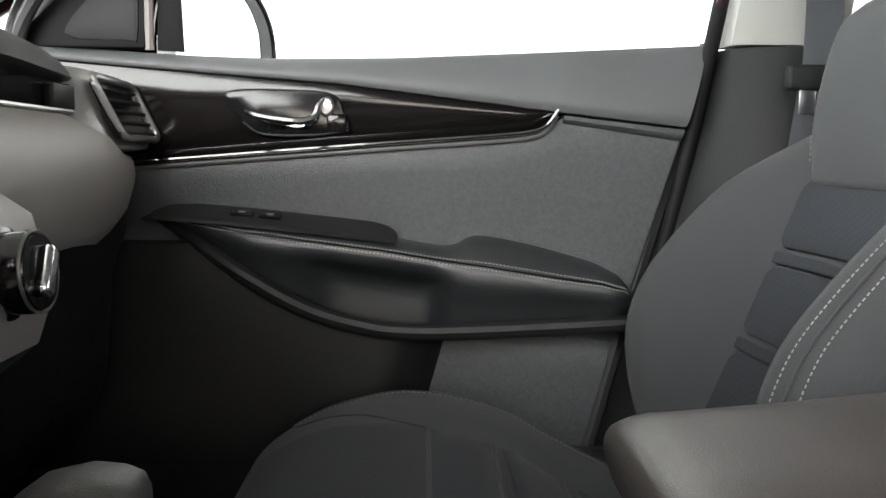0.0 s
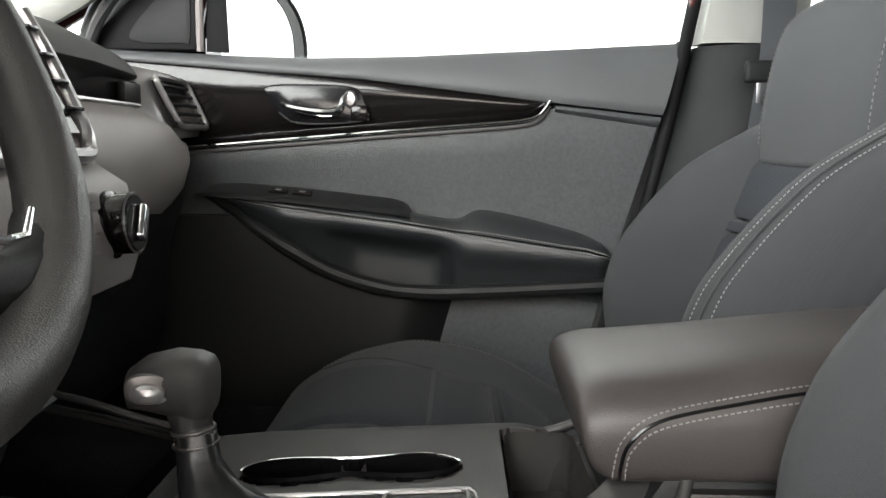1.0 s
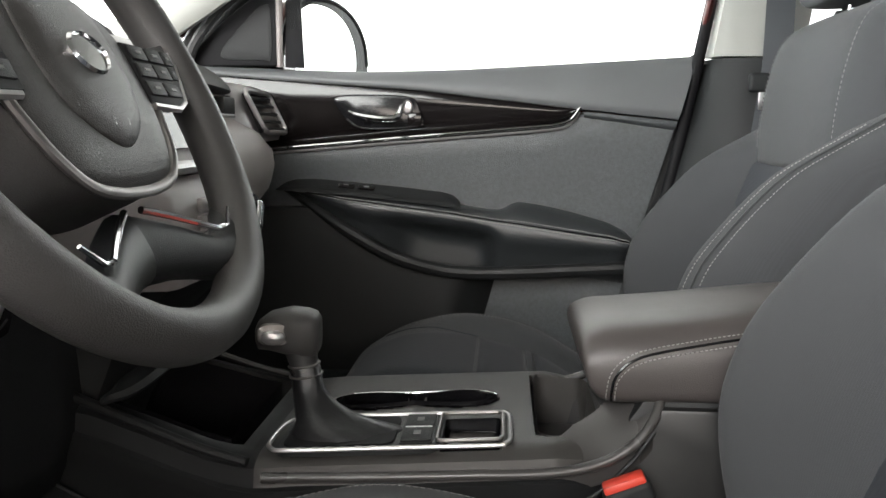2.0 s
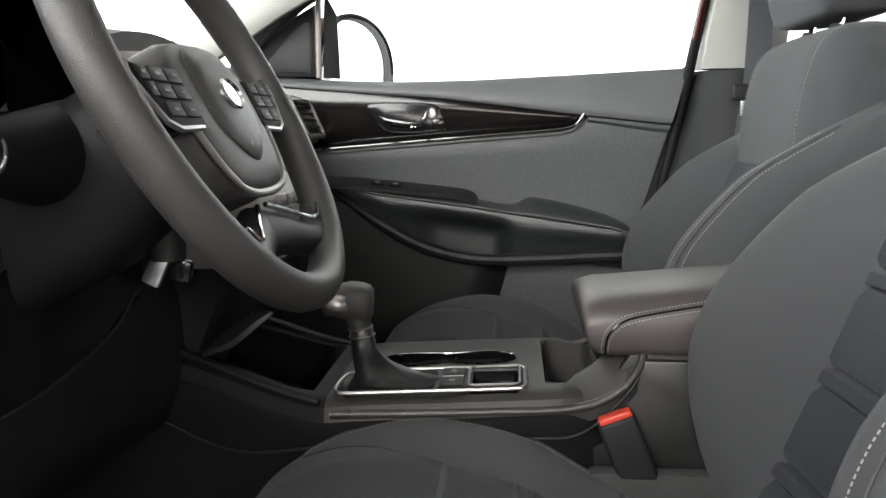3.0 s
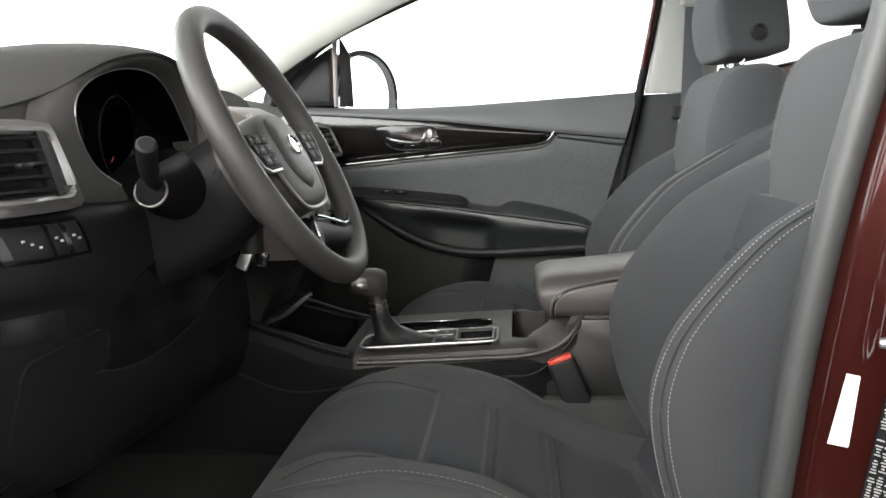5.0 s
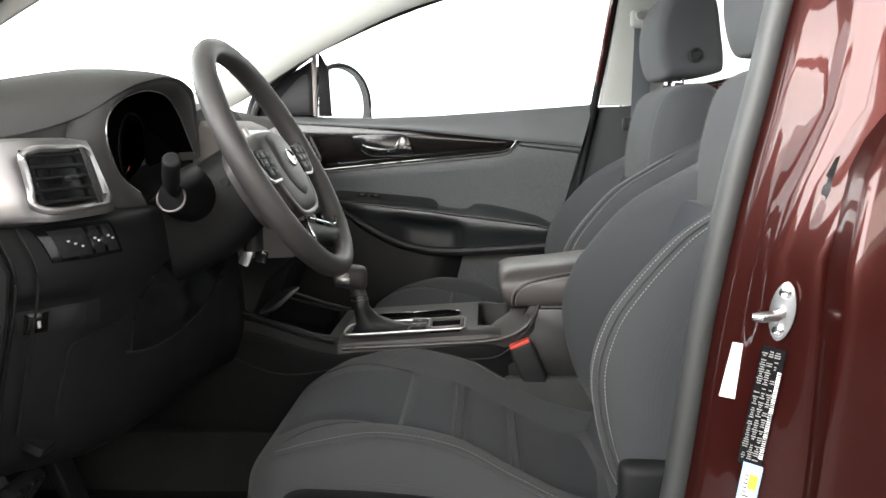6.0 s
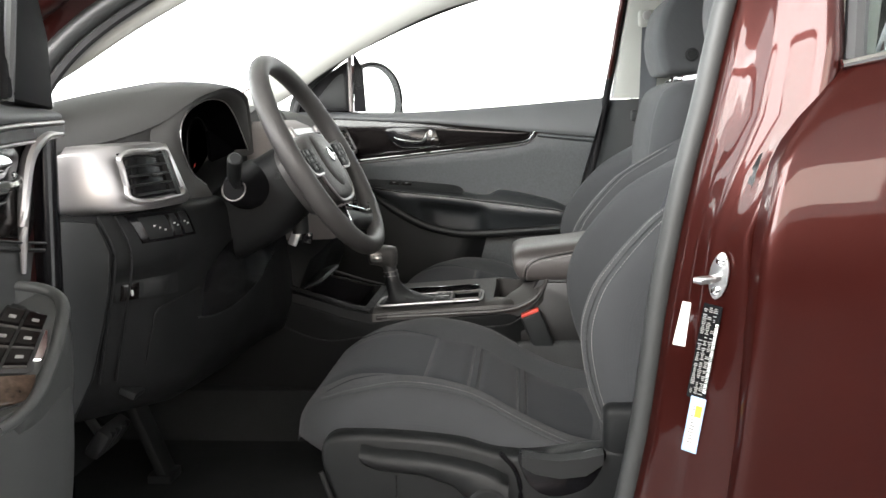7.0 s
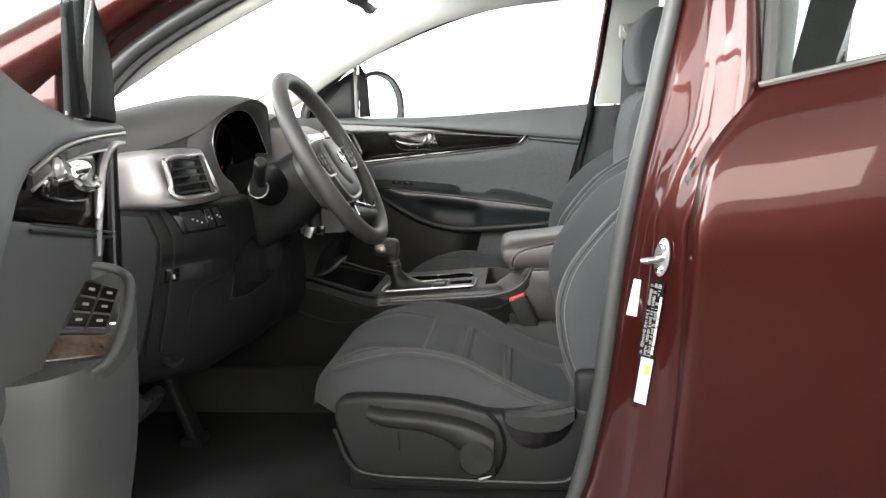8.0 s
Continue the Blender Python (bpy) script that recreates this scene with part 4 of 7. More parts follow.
# ---- dashboard ----
def dashboard():
    d = thing("dashboard", (-0.7, 0, 0.60), "dark grey dashboard with satin silver vents and cluster hood", "dashboard")
    # body: one profile, drawn out across the car
    keys = {
        -0.745: [(-1.02, 1.03), (-0.80, 1.070), (-0.64, 1.072), (-0.575, 1.062), (-0.560, 1.050), (-0.562, 1.04), (-0.56, 0.97), (-0.556, 0.955), (-0.55, 0.93), (-0.55, 0.87), (-0.56, 0.85), (-0.57, 0.80), (-0.58, 0.66), (-0.66, 0.62), (-1.02, 0.62)],
        -0.700: [(-1.02, 1.04), (-0.80, 1.080), (-0.62, 1.082), (-0.545, 1.068), (-0.525, 1.056), (-0.53, 1.045), (-0.52, 0.97), (-0.495, 0.955), (-0.475, 0.93), (-0.47, 0.87), (-0.49, 0.85), (-0.50, 0.80), (-0.53, 0.66), (-0.64, 0.60), (-1.02, 0.62)],
        -0.640: [(-1.02, 1.05), (-0.80, 1.090), (-0.62, 1.092), (-0.53, 1.075), (-0.505, 1.060), (-0.50, 1.045), (-0.48, 0.97), (-0.450, 0.958), (-0.432, 0.935), (-0.428, 0.875), (-0.445, 0.845), (-0.45, 0.80), (-0.48, 0.64), (-0.62, 0.60), (-1.02, 0.62)],
        -0.560: [(-1.02, 1.06), (-0.80, 1.10), (-0.62, 1.10), (-0.54, 1.085), (-0.52, 1.07), (-0.51, 1.05), (-0.46, 0.97), (-0.425, 0.955), (-0.41, 0.935), (-0.405, 0.88), (-0.41, 0.845), (-0.42, 0.80), (-0.45, 0.62), (-0.62, 0.60), (-1.02, 0.62)],
        -0.400: [(-1.02, 1.06), (-0.80, 1.10), (-0.64, 1.10), (-0.60, 1.07), (-0.56, 1.02), (-0.54, 0.98), (-0.44, 0.955), (-0.40, 0.95), (-0.385, 0.93), (-0.38, 0.88), (-0.385, 0.845), (-0.395, 0.80), (-0.43, 0.62), (-0.62, 0.60), (-1.02, 0.62)],
        -0.220: [(-1.02, 1.06), (-0.80, 1.10), (-0.64, 1.10), (-0.56, 1.07), (-0.50, 1.05), (-0.48, 1.02), (-0.42, 0.965), (-0.40, 0.95), (-0.39, 0.93), (-0.385, 0.88), (-0.385, 0.84), (-0.39, 0.80), (-0.42, 0.62), (-0.62, 0.60), (-1.02, 0.62)],
        -0.140: [(-1.02, 1.06), (-0.80, 1.10), (-0.62, 1.105), (-0.52, 1.09), (-0.47, 1.07), (-0.46, 1.04), (-0.45, 0.97), (-0.42, 0.95), (-0.40, 0.93), (-0.385, 0.88), (-0.38, 0.84), (-0.38, 0.80), (-0.40, 0.62), (-0.62, 0.60), (-1.02, 0.62)],
        0.140: [(-1.02, 1.06), (-0.80, 1.115), (-0.62, 1.125), (-0.50, 1.110), (-0.445, 1.085), (-0.425, 1.052), (-0.445, 1.036), (-0.45, 0.985), (-0.40, 0.96), (-0.37, 0.925), (-0.36, 0.88), (-0.375, 0.82), (-0.40, 0.62), (-0.62, 0.60), (-1.02, 0.62)],
        0.400: [(-1.02, 1.06), (-0.80, 1.115), (-0.62, 1.123), (-0.50, 1.108), (-0.445, 1.083), (-0.422, 1.052), (-0.442, 1.036), (-0.455, 0.995), (-0.40, 0.97), (-0.365, 0.925), (-0.36, 0.87), (-0.385, 0.81), (-0.42, 0.62), (-0.62, 0.60), (-1.02, 0.62)],
        0.600: [(-1.02, 1.05), (-0.80, 1.105), (-0.62, 1.112), (-0.52, 1.100), (-0.47, 1.078), (-0.445, 1.050), (-0.465, 1.036), (-0.465, 0.985), (-0.41, 0.955), (-0.38, 0.915), (-0.38, 0.86), (-0.40, 0.80), (-0.43, 0.62), (-0.62, 0.60), (-1.02, 0.62)],
        0.680: [(-1.02, 1.04), (-0.80, 1.095), (-0.62, 1.098), (-0.53, 1.088), (-0.49, 1.070), (-0.47, 1.048), (-0.478, 1.036), (-0.475, 0.98), (-0.43, 0.945), (-0.41, 0.905), (-0.415, 0.85), (-0.43, 0.80), (-0.47, 0.62), (-0.62, 0.60), (-1.02, 0.62)],
        0.745: [(-1.02, 1.03), (-0.80, 1.07), (-0.64, 1.072), (-0.56, 1.062), (-0.535, 1.050), (-0.53, 1.04), (-0.53, 1.03), (-0.525, 0.97), (-0.49, 0.935), (-0.48, 0.90), (-0.485, 0.85), (-0.50, 0.80), (-0.54, 0.66), (-0.66, 0.62), (-1.02, 0.62)],
    }
    ys = sorted(keys)
    prof = []
    for y in ys:
        closed = spline([(x, 0, z) for x, z in keys[y]], 3)
        prof.append([(v.x, v.z) for v in closed])
    fine = np.linspace(ys[0], ys[-1], 70)
    arr = np.array(prof)
    secs = []
    for y in fine:
        secs.append([(float(np.interp(y, ys, arr[:, k, 0])), float(y), float(np.interp(y, ys, arr[:, k, 1]))) for k in range(arr.shape[1])])
    part("dash_top", bm_loft([r[:16] + [(-0.62, r[0][1], 1.0), (-1.02, r[0][1], 0.98)] for r in secs]), "dash", d, "grained dark grey dash top", angle=60)
    part("dash_lower", bm_loft([[(-1.02, r[0][1], 0.975), (-0.62, r[0][1], 0.995)] + r[15:] for r in secs]), "lower", d, "black lower dash moulding", angle=60)

    # hood over the instruments: crest, rolled lip, fairing, thin rim
    def edge(y):
        return -0.405 - 0.55 * max(0, -0.44 - y) ** 1.15 - 0.25 * max(0, y + 0.26)
    lip = smooth1([(-0.745, 1.050), (-0.69, 1.059), (-0.62, 1.073), (-0.555, 1.094), (-0.51, 1.119), (-0.465, 1.138), (-0.40, 1.149), (-0.32, 1.149), (-0.25, 1.130), (-0.205, 1.085), (-0.18, 1.02)], 60)
    crest = smooth1([(-0.745, 1.082), (-0.69, 1.106), (-0.62, 1.126), (-0.555, 1.140), (-0.51, 1.149), (-0.465, 1.157), (-0.40, 1.165), (-0.32, 1.165), (-0.25, 1.150), (-0.205, 1.105), (-0.18, 1.03)], 60)
    rows = []
    for (y, zl), (_, zc) in zip(lip, crest):
        x = edge(y)
        rows.append([(x - 0.40, y, zc - 0.10), (x - 0.30, y, zc - 0.045), (x - 0.20, y, zc - 0.010), (x - 0.13, y, zc), (x - 0.08, y, lerp(zl, zc, 0.93)), (x - 0.04, y, lerp(zl, zc, 0.72)), (x - 0.015, y, lerp(zl, zc, 0.42)), (x - 0.003, y, lerp(zl, zc, 0.16)), (x, y, zl), (x - 0.004, y, zl - 0.004), (x - 0.02, y, zl - 0.007), (x - 0.10, y, zl - 0.012), (x - 0.40, y, min(zl - 0.012, zc - 0.12))])
    part("cluster_hood", bm_loft(rows), "dash", d, "grained hood over the instrument cluster", angle=50)
    lip_at = {"y": [q[0] for q in lip], "z": [q[1] for q in lip]}
    part("dash_shoulder", bm_slab(lambda u, v: (edge(lerp(-0.745, -0.56, u)) - 0.008 - 0.006 * math.sin(math.pi * v), lerp(-0.745, -0.56, u), lerp(1.025, float(np.interp(lerp(-0.745, -0.56, u), lip_at["y"], lip_at["z"])) - 0.003, v)), lambda u, v: (edge(lerp(-0.745, -0.56, u)) - 0.03, lerp(-0.745, -0.56, u), lerp(1.025, 1.045, v)), 12, 6), "dash", d, "grey shoulder above the vent", angle=60)
    tub = spline([(-0.436, y, z) for y, z in ((-0.435, 0.973), (-0.497, 1.0), (-0.530, 1.037), (-0.538, 1.068), (-0.522, 1.094), (-0.472, 1.116), (-0.39, 1.130), (-0.31, 1.126), (-0.257, 1.100), (-0.215, 1.06), (-0.175, 1.018))], 6)
    skirt = spline([(edge(y) - 0.006 + dx, y, z) for y, z, dx in ((-0.46, 0.930, 0.0), (-0.555, 0.965, 0.01), (-0.582, 1.015, 0), (-0.586, 1.055, 0), (-0.572, 1.087, 0), (-0.510, 1.117, 0), (-0.40, 1.147, 0), (-0.31, 1.146, 0), (-0.245, 1.126, 0), (-0.205, 1.083, 0), (-0.165, 1.030, 0))], 6)
    part("cluster_fairing", bm_loft([[a_.lerp(b_, w) + Vector((0.006 * math.sin(math.pi * w), 0, 0)) for w in np.linspace(0, 1, 8)] for a_, b_ in zip(skirt, tub)], ring=False), "dash", d, "smooth grey fairing round the instruments", angle=60)
    lens = bm_prism([(p.y, p.z) for p in spline([(0, -0.555, 0.965), (0, -0.56, 1.03), (0, -0.545, 1.08), (0, -0.49, 1.118), (0, -0.38, 1.128), (0, -0.28, 1.118), (0, -0.235, 1.07), (0, -0.22, 1.01), (0, -0.225, 0.965), (0, -0.38, 0.95)], 5, True)], -0.52, -0.50, "x", 0.002)
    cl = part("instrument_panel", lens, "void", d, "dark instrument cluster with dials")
    part("cluster_tub", bm_loft([[p for p in tub], [Vector((-0.505, p.y * 0.98 - 0.0076, p.z * 0.96 + 0.041)) for p in tub]], cap=False, ring=False), "void", d, "cluster surround, blackened for shade")
    # added sheet covers lit dash faces so the recess stays dark
    part("cluster_shade_sheet", bm_slab(lambda u, v: (lerp(-0.488, -0.465, u), lerp(-0.262, -0.186, u), lerp(0.965, lerp(1.070, 1.027, u), v)), lambda u, v: (lerp(-0.496, -0.478, u), lerp(-0.262, -0.186, u), lerp(0.965, lerp(1.070, 1.027, u), v)), 4, 2), "void", d, "black sheet added to darken the inner side of the cluster")
    part("cluster_rim", bm_tube(tub, 0.0013, 6), "satin", d, "thin satin rim of the cluster")
    for yc in (-0.47, -0.30):
        for k in range(22):
            a = radians(225 - 270 * k / 21)
            part("tick", bm_box((-0.4985, yc + 0.052 * math.cos(a), 1.035 + 0.052 * math.sin(a)), (0.001, 0.0018 if k % 2 else 0.003, 0.008), 0, m=pose(0, 0, 0, math.degrees(a) - 90)), "dim", cl)
        part("needle", bm_box((-0.497, yc - 0.030, 1.005), (0.0015, 0.010, 0.002), 0, m=pose(0, 0, 0, 40)), "red", cl, "red dial needle")
        part("dial_ring", moved(bm_lathe([(0.060, 0), (0.062, 0.002), (0.064, 0)], 40), pose(-0.4985, yc, 1.035, 0, 90)), "matte", cl)

    # end vents: silver pod, frame, slats
    for s in (1, -1):
        MIRROR[0] = s
        pod = []
        if s < 0:
            stations = ((0.747, -0.563, 0.962, 1.040), (0.742, -0.545, 0.958, 1.052), (0.728, -0.500, 0.955, 1.058), (0.70, -0.456, 0.953, 1.060), (0.66, -0.438, 0.953, 1.060), (0.60, -0.428, 0.953, 1.060), (0.575, -0.428, 0.955, 1.058), (0.565, -0.445, 0.965, 1.05))
        else:
            stations = ((0.768, -0.48, 0.968, 1.05), (0.760, -0.435, 0.962, 1.060), (0.745, -0.414, 0.958, 1.064), (0.70, -0.417, 0.957, 1.066), (0.64, -0.423, 0.957, 1.067), (0.622, -0.428, 0.958, 1.066), (0.605, -0.446, 0.964, 1.062), (0.590, -0.474, 0.975, 1.055))
        for y, x, z0, z1 in stations:
            lean = 0.030 if s < 0 else 0.036
            loop = [(-0.60, z0), (x - 0.03, z0 - 0.002), (x + lean * 0.5 - 0.004, z0 + 0.004), (x + lean * 0.5, z0 + 0.012), (x, lerp(z0, z1, 0.5)), (x - lean * 0.5, z1 - 0.012), (x - lean * 0.5 - 0.005, z1 - 0.003), (x - 0.04, z1), (-0.60, z1)]
            pod.append([(a, y, b) for a, b in loop])
        part("vent_pod", bm_loft(pod), "satin", d, "satin silver vent surround", angle=50)

        def face(y, z, out=0.0):
            if s > 0:
                return (-0.398 - 0.45 * (z - 0.976) + 0.10 * (y - 0.64) + out, y, z)
            return (-0.421 - 0.30 * (z - 0.975) - (0.02 if y > 0.70 else 0) * (y - 0.70) / 0.02 + out, y, z)
        corners = [(0.722, 1.047), (0.602, 1.047), (0.590, 0.972), (0.728, 0.972)] if s < 0 else [(0.738, 1.050), (0.624, 1.053), (0.638, 0.976), (0.745, 0.976)]
        ring = []
        for k in range(4):
            (a, b), (c, e) = corners[k], corners[(k + 1) % 4]
            ring += [face(lerp(a, c, t), lerp(b, e, t), 0.005) for t in (0.10, 0.3, 0.5, 0.7, 0.90)]
        part("vent_frame", bm_tube(spline(ring, 3, True), 0.0048, 8, loop=True), "satin", d, "satin silver vent frame")
        y_out, y_in = (0.743, 0.634) if s > 0 else (0.717, 0.600)
        part("vent_throat", bm_slab(lambda u, v: face(lerp(lerp(y_out, y_out - 0.005, v), lerp(y_in - 0.003, y_in - 0.006 if s > 0 else y_in + 0.008, v), u), lerp(0.977, 1.047, v), 0.003), lambda u, v: face(lerp(y_out, y_in, u), lerp(0.974, 1.046, v), -0.006), 2, 2), "black", d, "black vent throat")
        for k in range(5):
            z = 0.982 + 0.0142 * k
            part("vent_slat", bm_loft([[face(y, z - 0.003, 0.003), face(y, z, 0.012 if s < 0 else 0.0065), face(y, z + 0.003, 0.011 if s < 0 else 0.0055), face(y, z + 0.001, 0.003)] for y in ((0.738, 0.632) if s > 0 else (0.722, 0.635))]), "plastic_low" if s > 0 else "plastic", d)
        if s > 0:
            continue
        part("vent_divider", bm_loft([[face(y, z, o) for y, o in ((0.634, 0.002), (0.634, 0.012), (0.622, 0.013), (0.620, 0.002))] for z in (0.975, 1.046)]), "plastic", d)
        part("vent_wheel", bm_loft([[face(y, z, o) for y, o in ((0.606, 0.002), (0.608, 0.010), (0.598, 0.010), (0.597, 0.002))] for z in (0.985, 1.035)]), "satin", d, "silver vent thumb wheel")
        part("vent_tab", bm_box(face(0.68, 1.0105, 0.012), (0.010, 0.022, 0.006), 0.002), "plastic", d)
    MIRROR[0] = 1

    # switch bank and small drawer beside the column
    def skin(y, z, out=0.0):
        """A place on the dash face, lower half."""
        r = [(float(np.interp(y, ys, arr[:, k, 0])), float(np.interp(y, ys, arr[:, k, 1]))) for k in range(19, 38)]
        return (float(np.interp(z, [q[1] for q in r][::-1], [q[0] for q in r][::-1])) + out, y, z)

    def flush(y0, y1, z0, z1, lift, slant=0.0, n=8):
        return bm_slab(lambda u, v: skin(lerp(y0, y1, u) + slant * (v - 0.5), lerp(z0, z1, v), lift - 0.002 * (max(abs(2 * u - 1), abs(2 * v - 1)) > 0.99)), lambda u, v: skin(lerp(y0, y1, u) + slant * (v - 0.5), lerp(z0, z1, v), -0.012), n, n)
    bank = part("switch_bank", flush(-0.684, -0.580, 0.902, 0.948, 0.004, -0.012), "black", d, "gloss black switch bank")
    for k, (y, wd) in enumerate(((-0.655, 0.040), (-0.622, 0.020), (-0.597, 0.022))):
        b = part("button", flush(y - wd / 2 + 0.0015, y + wd / 2 - 0.0015, 0.907, 0.943, 0.006, -0.008, 5), "plastic_low", bank)
        for j in range(3 if k == 0 else 2):
            part("marking", bm_box(skin(y + (j - 1) * 0.007, 0.928 - 0.004 * j, 0.0075), (0.002, 0.004, 0.0025), 0), "white", b)
    low = part("lower_switch_plate", flush(-0.700, -0.604, 0.808, 0.842, 0.002, -0.004), "plastic_low", d, "black lower switch plate")
    part("button", flush(-0.694, -0.671, 0.812, 0.838, 0.004, 0, 5), "gloss", low)
    part("marking", bm_box(skin(-0.682, 0.823, 0.005), (0.002, 0.006, 0.009), 0), "white", low)
    part("button", flush(-0.665, -0.628, 0.812, 0.838, 0.004, 0, 5), "plastic", low)
    part("lid_seam", bm_tube(spline([(-0.470, -0.672, 0.70), (-0.452, -0.676, 0.76), (-0.446, -0.668, 0.788), (-0.436, -0.650, 0.797), (-0.424, -0.60, 0.803), (-0.414, -0.56, 0.806)], 6), 0.0015, 6), "plastic_low", d)
    for k, w in ((0, 0.0025), (1, 0.0018)):
        part("panel_seam", bm_tube(spline([(-0.500 + 0.02 * k, -0.726 + 0.016 * k, 0.950), (-0.484 + 0.02 * k, -0.718 + 0.016 * k, 0.90), (-0.486 + 0.02 * k, -0.718 + 0.016 * k, 0.855), (-0.500 + 0.02 * k, -0.716 + 0.016 * k, 0.80), (-0.530 + 0.02 * k, -0.712 + 0.016 * k, 0.68)], 6), w, 6), "plastic", d)
    part("hood_release", bm_box((-0.500, -0.655, 0.655), (0.03, 0.060, 0.014), 0.004, m=pose(0, 0, 0, 0, 25, 0)), "plastic", d, "black bonnet release lever")
    def knee(y, z, out=0.0):
        """A place on the lower dash face."""
        r = [(float(np.interp(y, ys, arr[:, k, 0])), float(np.interp(y, ys, arr[:, k, 1]))) for k in range(24, 37)]
        return (float(np.interp(z, [q[1] for q in r][::-1], [q[0] for q in r][::-1])) + out, y, z)
    low_edge = spline([(0, -0.56, 0.752), (0, -0.50, 0.742), (0, -0.44, 0.742), (0, -0.337, 0.757), (0, -0.26, 0.778), (0, -0.21, 0.812)], 6)
    part("knee_recess", bm_slab(lambda u, v: knee(lerp(-0.545 + 0.02 * v, -0.205, u), lerp(curve_at([(p.y, p.z) for p in low_edge], lerp(-0.545, -0.205, u)), 0.885 - 0.06 * max(0, (-0.42 - lerp(-0.545, -0.205, u)) / 0.125) ** 2, v), 0.002), lambda u, v: knee(lerp(-0.545, -0.205, u), lerp(0.76, 0.86, v), -0.01), 16, 10), "black", d, "black knee recess under the column")
    part("recess_lip", bm_tube([knee(p.y, p.z, 0.001) for p in low_edge], 0.002, 8), "plastic_low", d, "black lip")
    part("column_lever", bm_tube([knee(y, z, 0.012) for y, z in ((-0.40, 0.843), (-0.36, 0.845), (-0.325, 0.853), (-0.29, 0.860))], [0.004, 0.007, 0.007, 0.003], 10), "gloss2", d, "black column adjust lever")
    end = bm_prism([(-0.565, 1.035), (-0.555, 0.95), (-0.49, 0.945), (-0.472, 0.90), (-0.48, 0.84), (-0.495, 0.78), (-0.52, 0.70), (-0.56, 0.63), (-0.70, 0.63), (-0.75, 1.03)], -0.752, -0.742, "y", 0.004)
    part("end_cap", end, "plastic", d, "black dash end cap")

    # padded upper glove box on the passenger side, its lower edge shaped to the shadow line
    pad = []
    for y, k in ((0.135, 0.6), (0.15, 0.9), (0.18, 1.0), (0.40, 1.0), (0.48, 1.0), (0.52, 1.0), (0.56, 1.0), (0.60, 0.95), (0.64, 0.9), (0.70, 0.6), (0.725, 0.3)):
        fx = -0.352 - 0.35 * max(0, y - 0.52) ** 1.4 * 1.6
        up = min(1, max(0, (y - 0.44) / 0.29)) ** 1.3
        dn = 0.018 * min(1, max(0, (y - 0.55) / 0.06))
        pad.append([(fx - 0.10, y, 1.001 - dn), (fx - 0.070, y, 1.000 - dn), (fx - 0.026, y, 0.978 - dn), (fx - 0.003, y, lerp(0.935, 0.952, up)), (fx, y, lerp(0.90, 0.944, up)), (fx - 0.006, y, lerp(0.868, 0.936, up)), (fx - 0.025, y, lerp(0.84, 0.928, up)), (fx - 0.06, y, lerp(0.825, 0.92, up)), (fx - 0.10, y, lerp(0.825, 0.92, up))])
    part("glove_box_pad", bm_loft(pad), "pad", d, "padded warm grey glove box top, ending where shade begins", angle=60)

    # passenger side: slim shelf with a bright line
    part("shelf_line", bm_tube([(-0.428, y, 1.004) for y in np.linspace(0.12, 0.56, 12)], 0.0032, 8), "satin", d, "thin satin trim line")
    part("shelf_backing", bm_slab(lambda u, v: (-0.447, lerp(0.13, 0.60, u), lerp(1.002, 1.040, v)), lambda u, v: (-0.47, lerp(0.13, 0.60, u), lerp(1.002, 1.040, v)), 4, 2), "black", d, "dark gloss shelf")
    part("trim_block", bm_box((-0.440, 0.555, 1.021), (0.014, 0.060, 0.032), 0.004), "plastic", d)

    # centre stack
    st = []
    for z, x, w, bk in ((1.085, -0.405, 0.112, -0.55), (1.07, -0.374, 0.124, -0.55), (1.00, -0.330, 0.130, -0.55), (0.93, -0.300, 0.130, -0.50), (0.912, -0.272, 0.130, -0.45), (0.86, -0.259, 0.132, -0.45), (0.822, -0.270, 0.128, -0.45), (0.77, -0.33, 0.11, -0.45), (0.70, -0.36, 0.105, -0.45)):
        st.append([(bk, -w - 0.01, z), (x - 0.03, -w, z), (x - 0.006, -w + 0.006, z), (x, -w + 0.018, z), (x + 0.004, 0, z), (x, w - 0.018, z), (x - 0.006, w - 0.006, z), (x - 0.03, w, z), (bk, w + 0.01, z)])
    part("center_panel", bm_loft(st[:4]), "pad", d, "warm grey centre stack", angle=60)
    part("climate_panel", bm_loft(st[3:7]), "pad", d, "warm grey climate control panel", angle=60)
    part("kick_trim", bm_loft(st[6:]), "plastic_low", d, "black lower centre stack")
    part("display", bm_slab(lambda u, v: (lerp(-0.308, -0.368, v) + 0.006, lerp(-0.085, 0.085, u), lerp(0.958, 1.066, v)), lambda u, v: (lerp(-0.308, -0.368, v) - 0.012, lerp(-0.085, 0.085, u), lerp(0.958, 1.066, v)), 2, 2), "gloss", d, "dark glossy display screen")
    bezel = [(-0.364, 0.112, 1.068), (-0.340, 0.112, 1.026), (-0.312, 0.106, 0.972), (-0.301, 0.099, 0.947), (-0.297, 0.084, 0.938), (-0.292, 0.04, 0.938)]
    bezel = bezel + [(-0.291, 0.0, 0.938)] + [(x, -y, z) for x, y, z in bezel[::-1]]
    part("stack_trim", bm_tube(spline(bezel, 6), 0.0075, 10), "satin", d, "satin silver display bezel")
    for sy in (-1, 1):
        for k in range(4):
            part("vent_slat", bm_box((lerp(-0.318, -0.357, k / 3) + 0.005, sy * 0.097, 0.980 + 0.024 * k), (0.014, 0.018, 0.004), 0.001), "black", d)
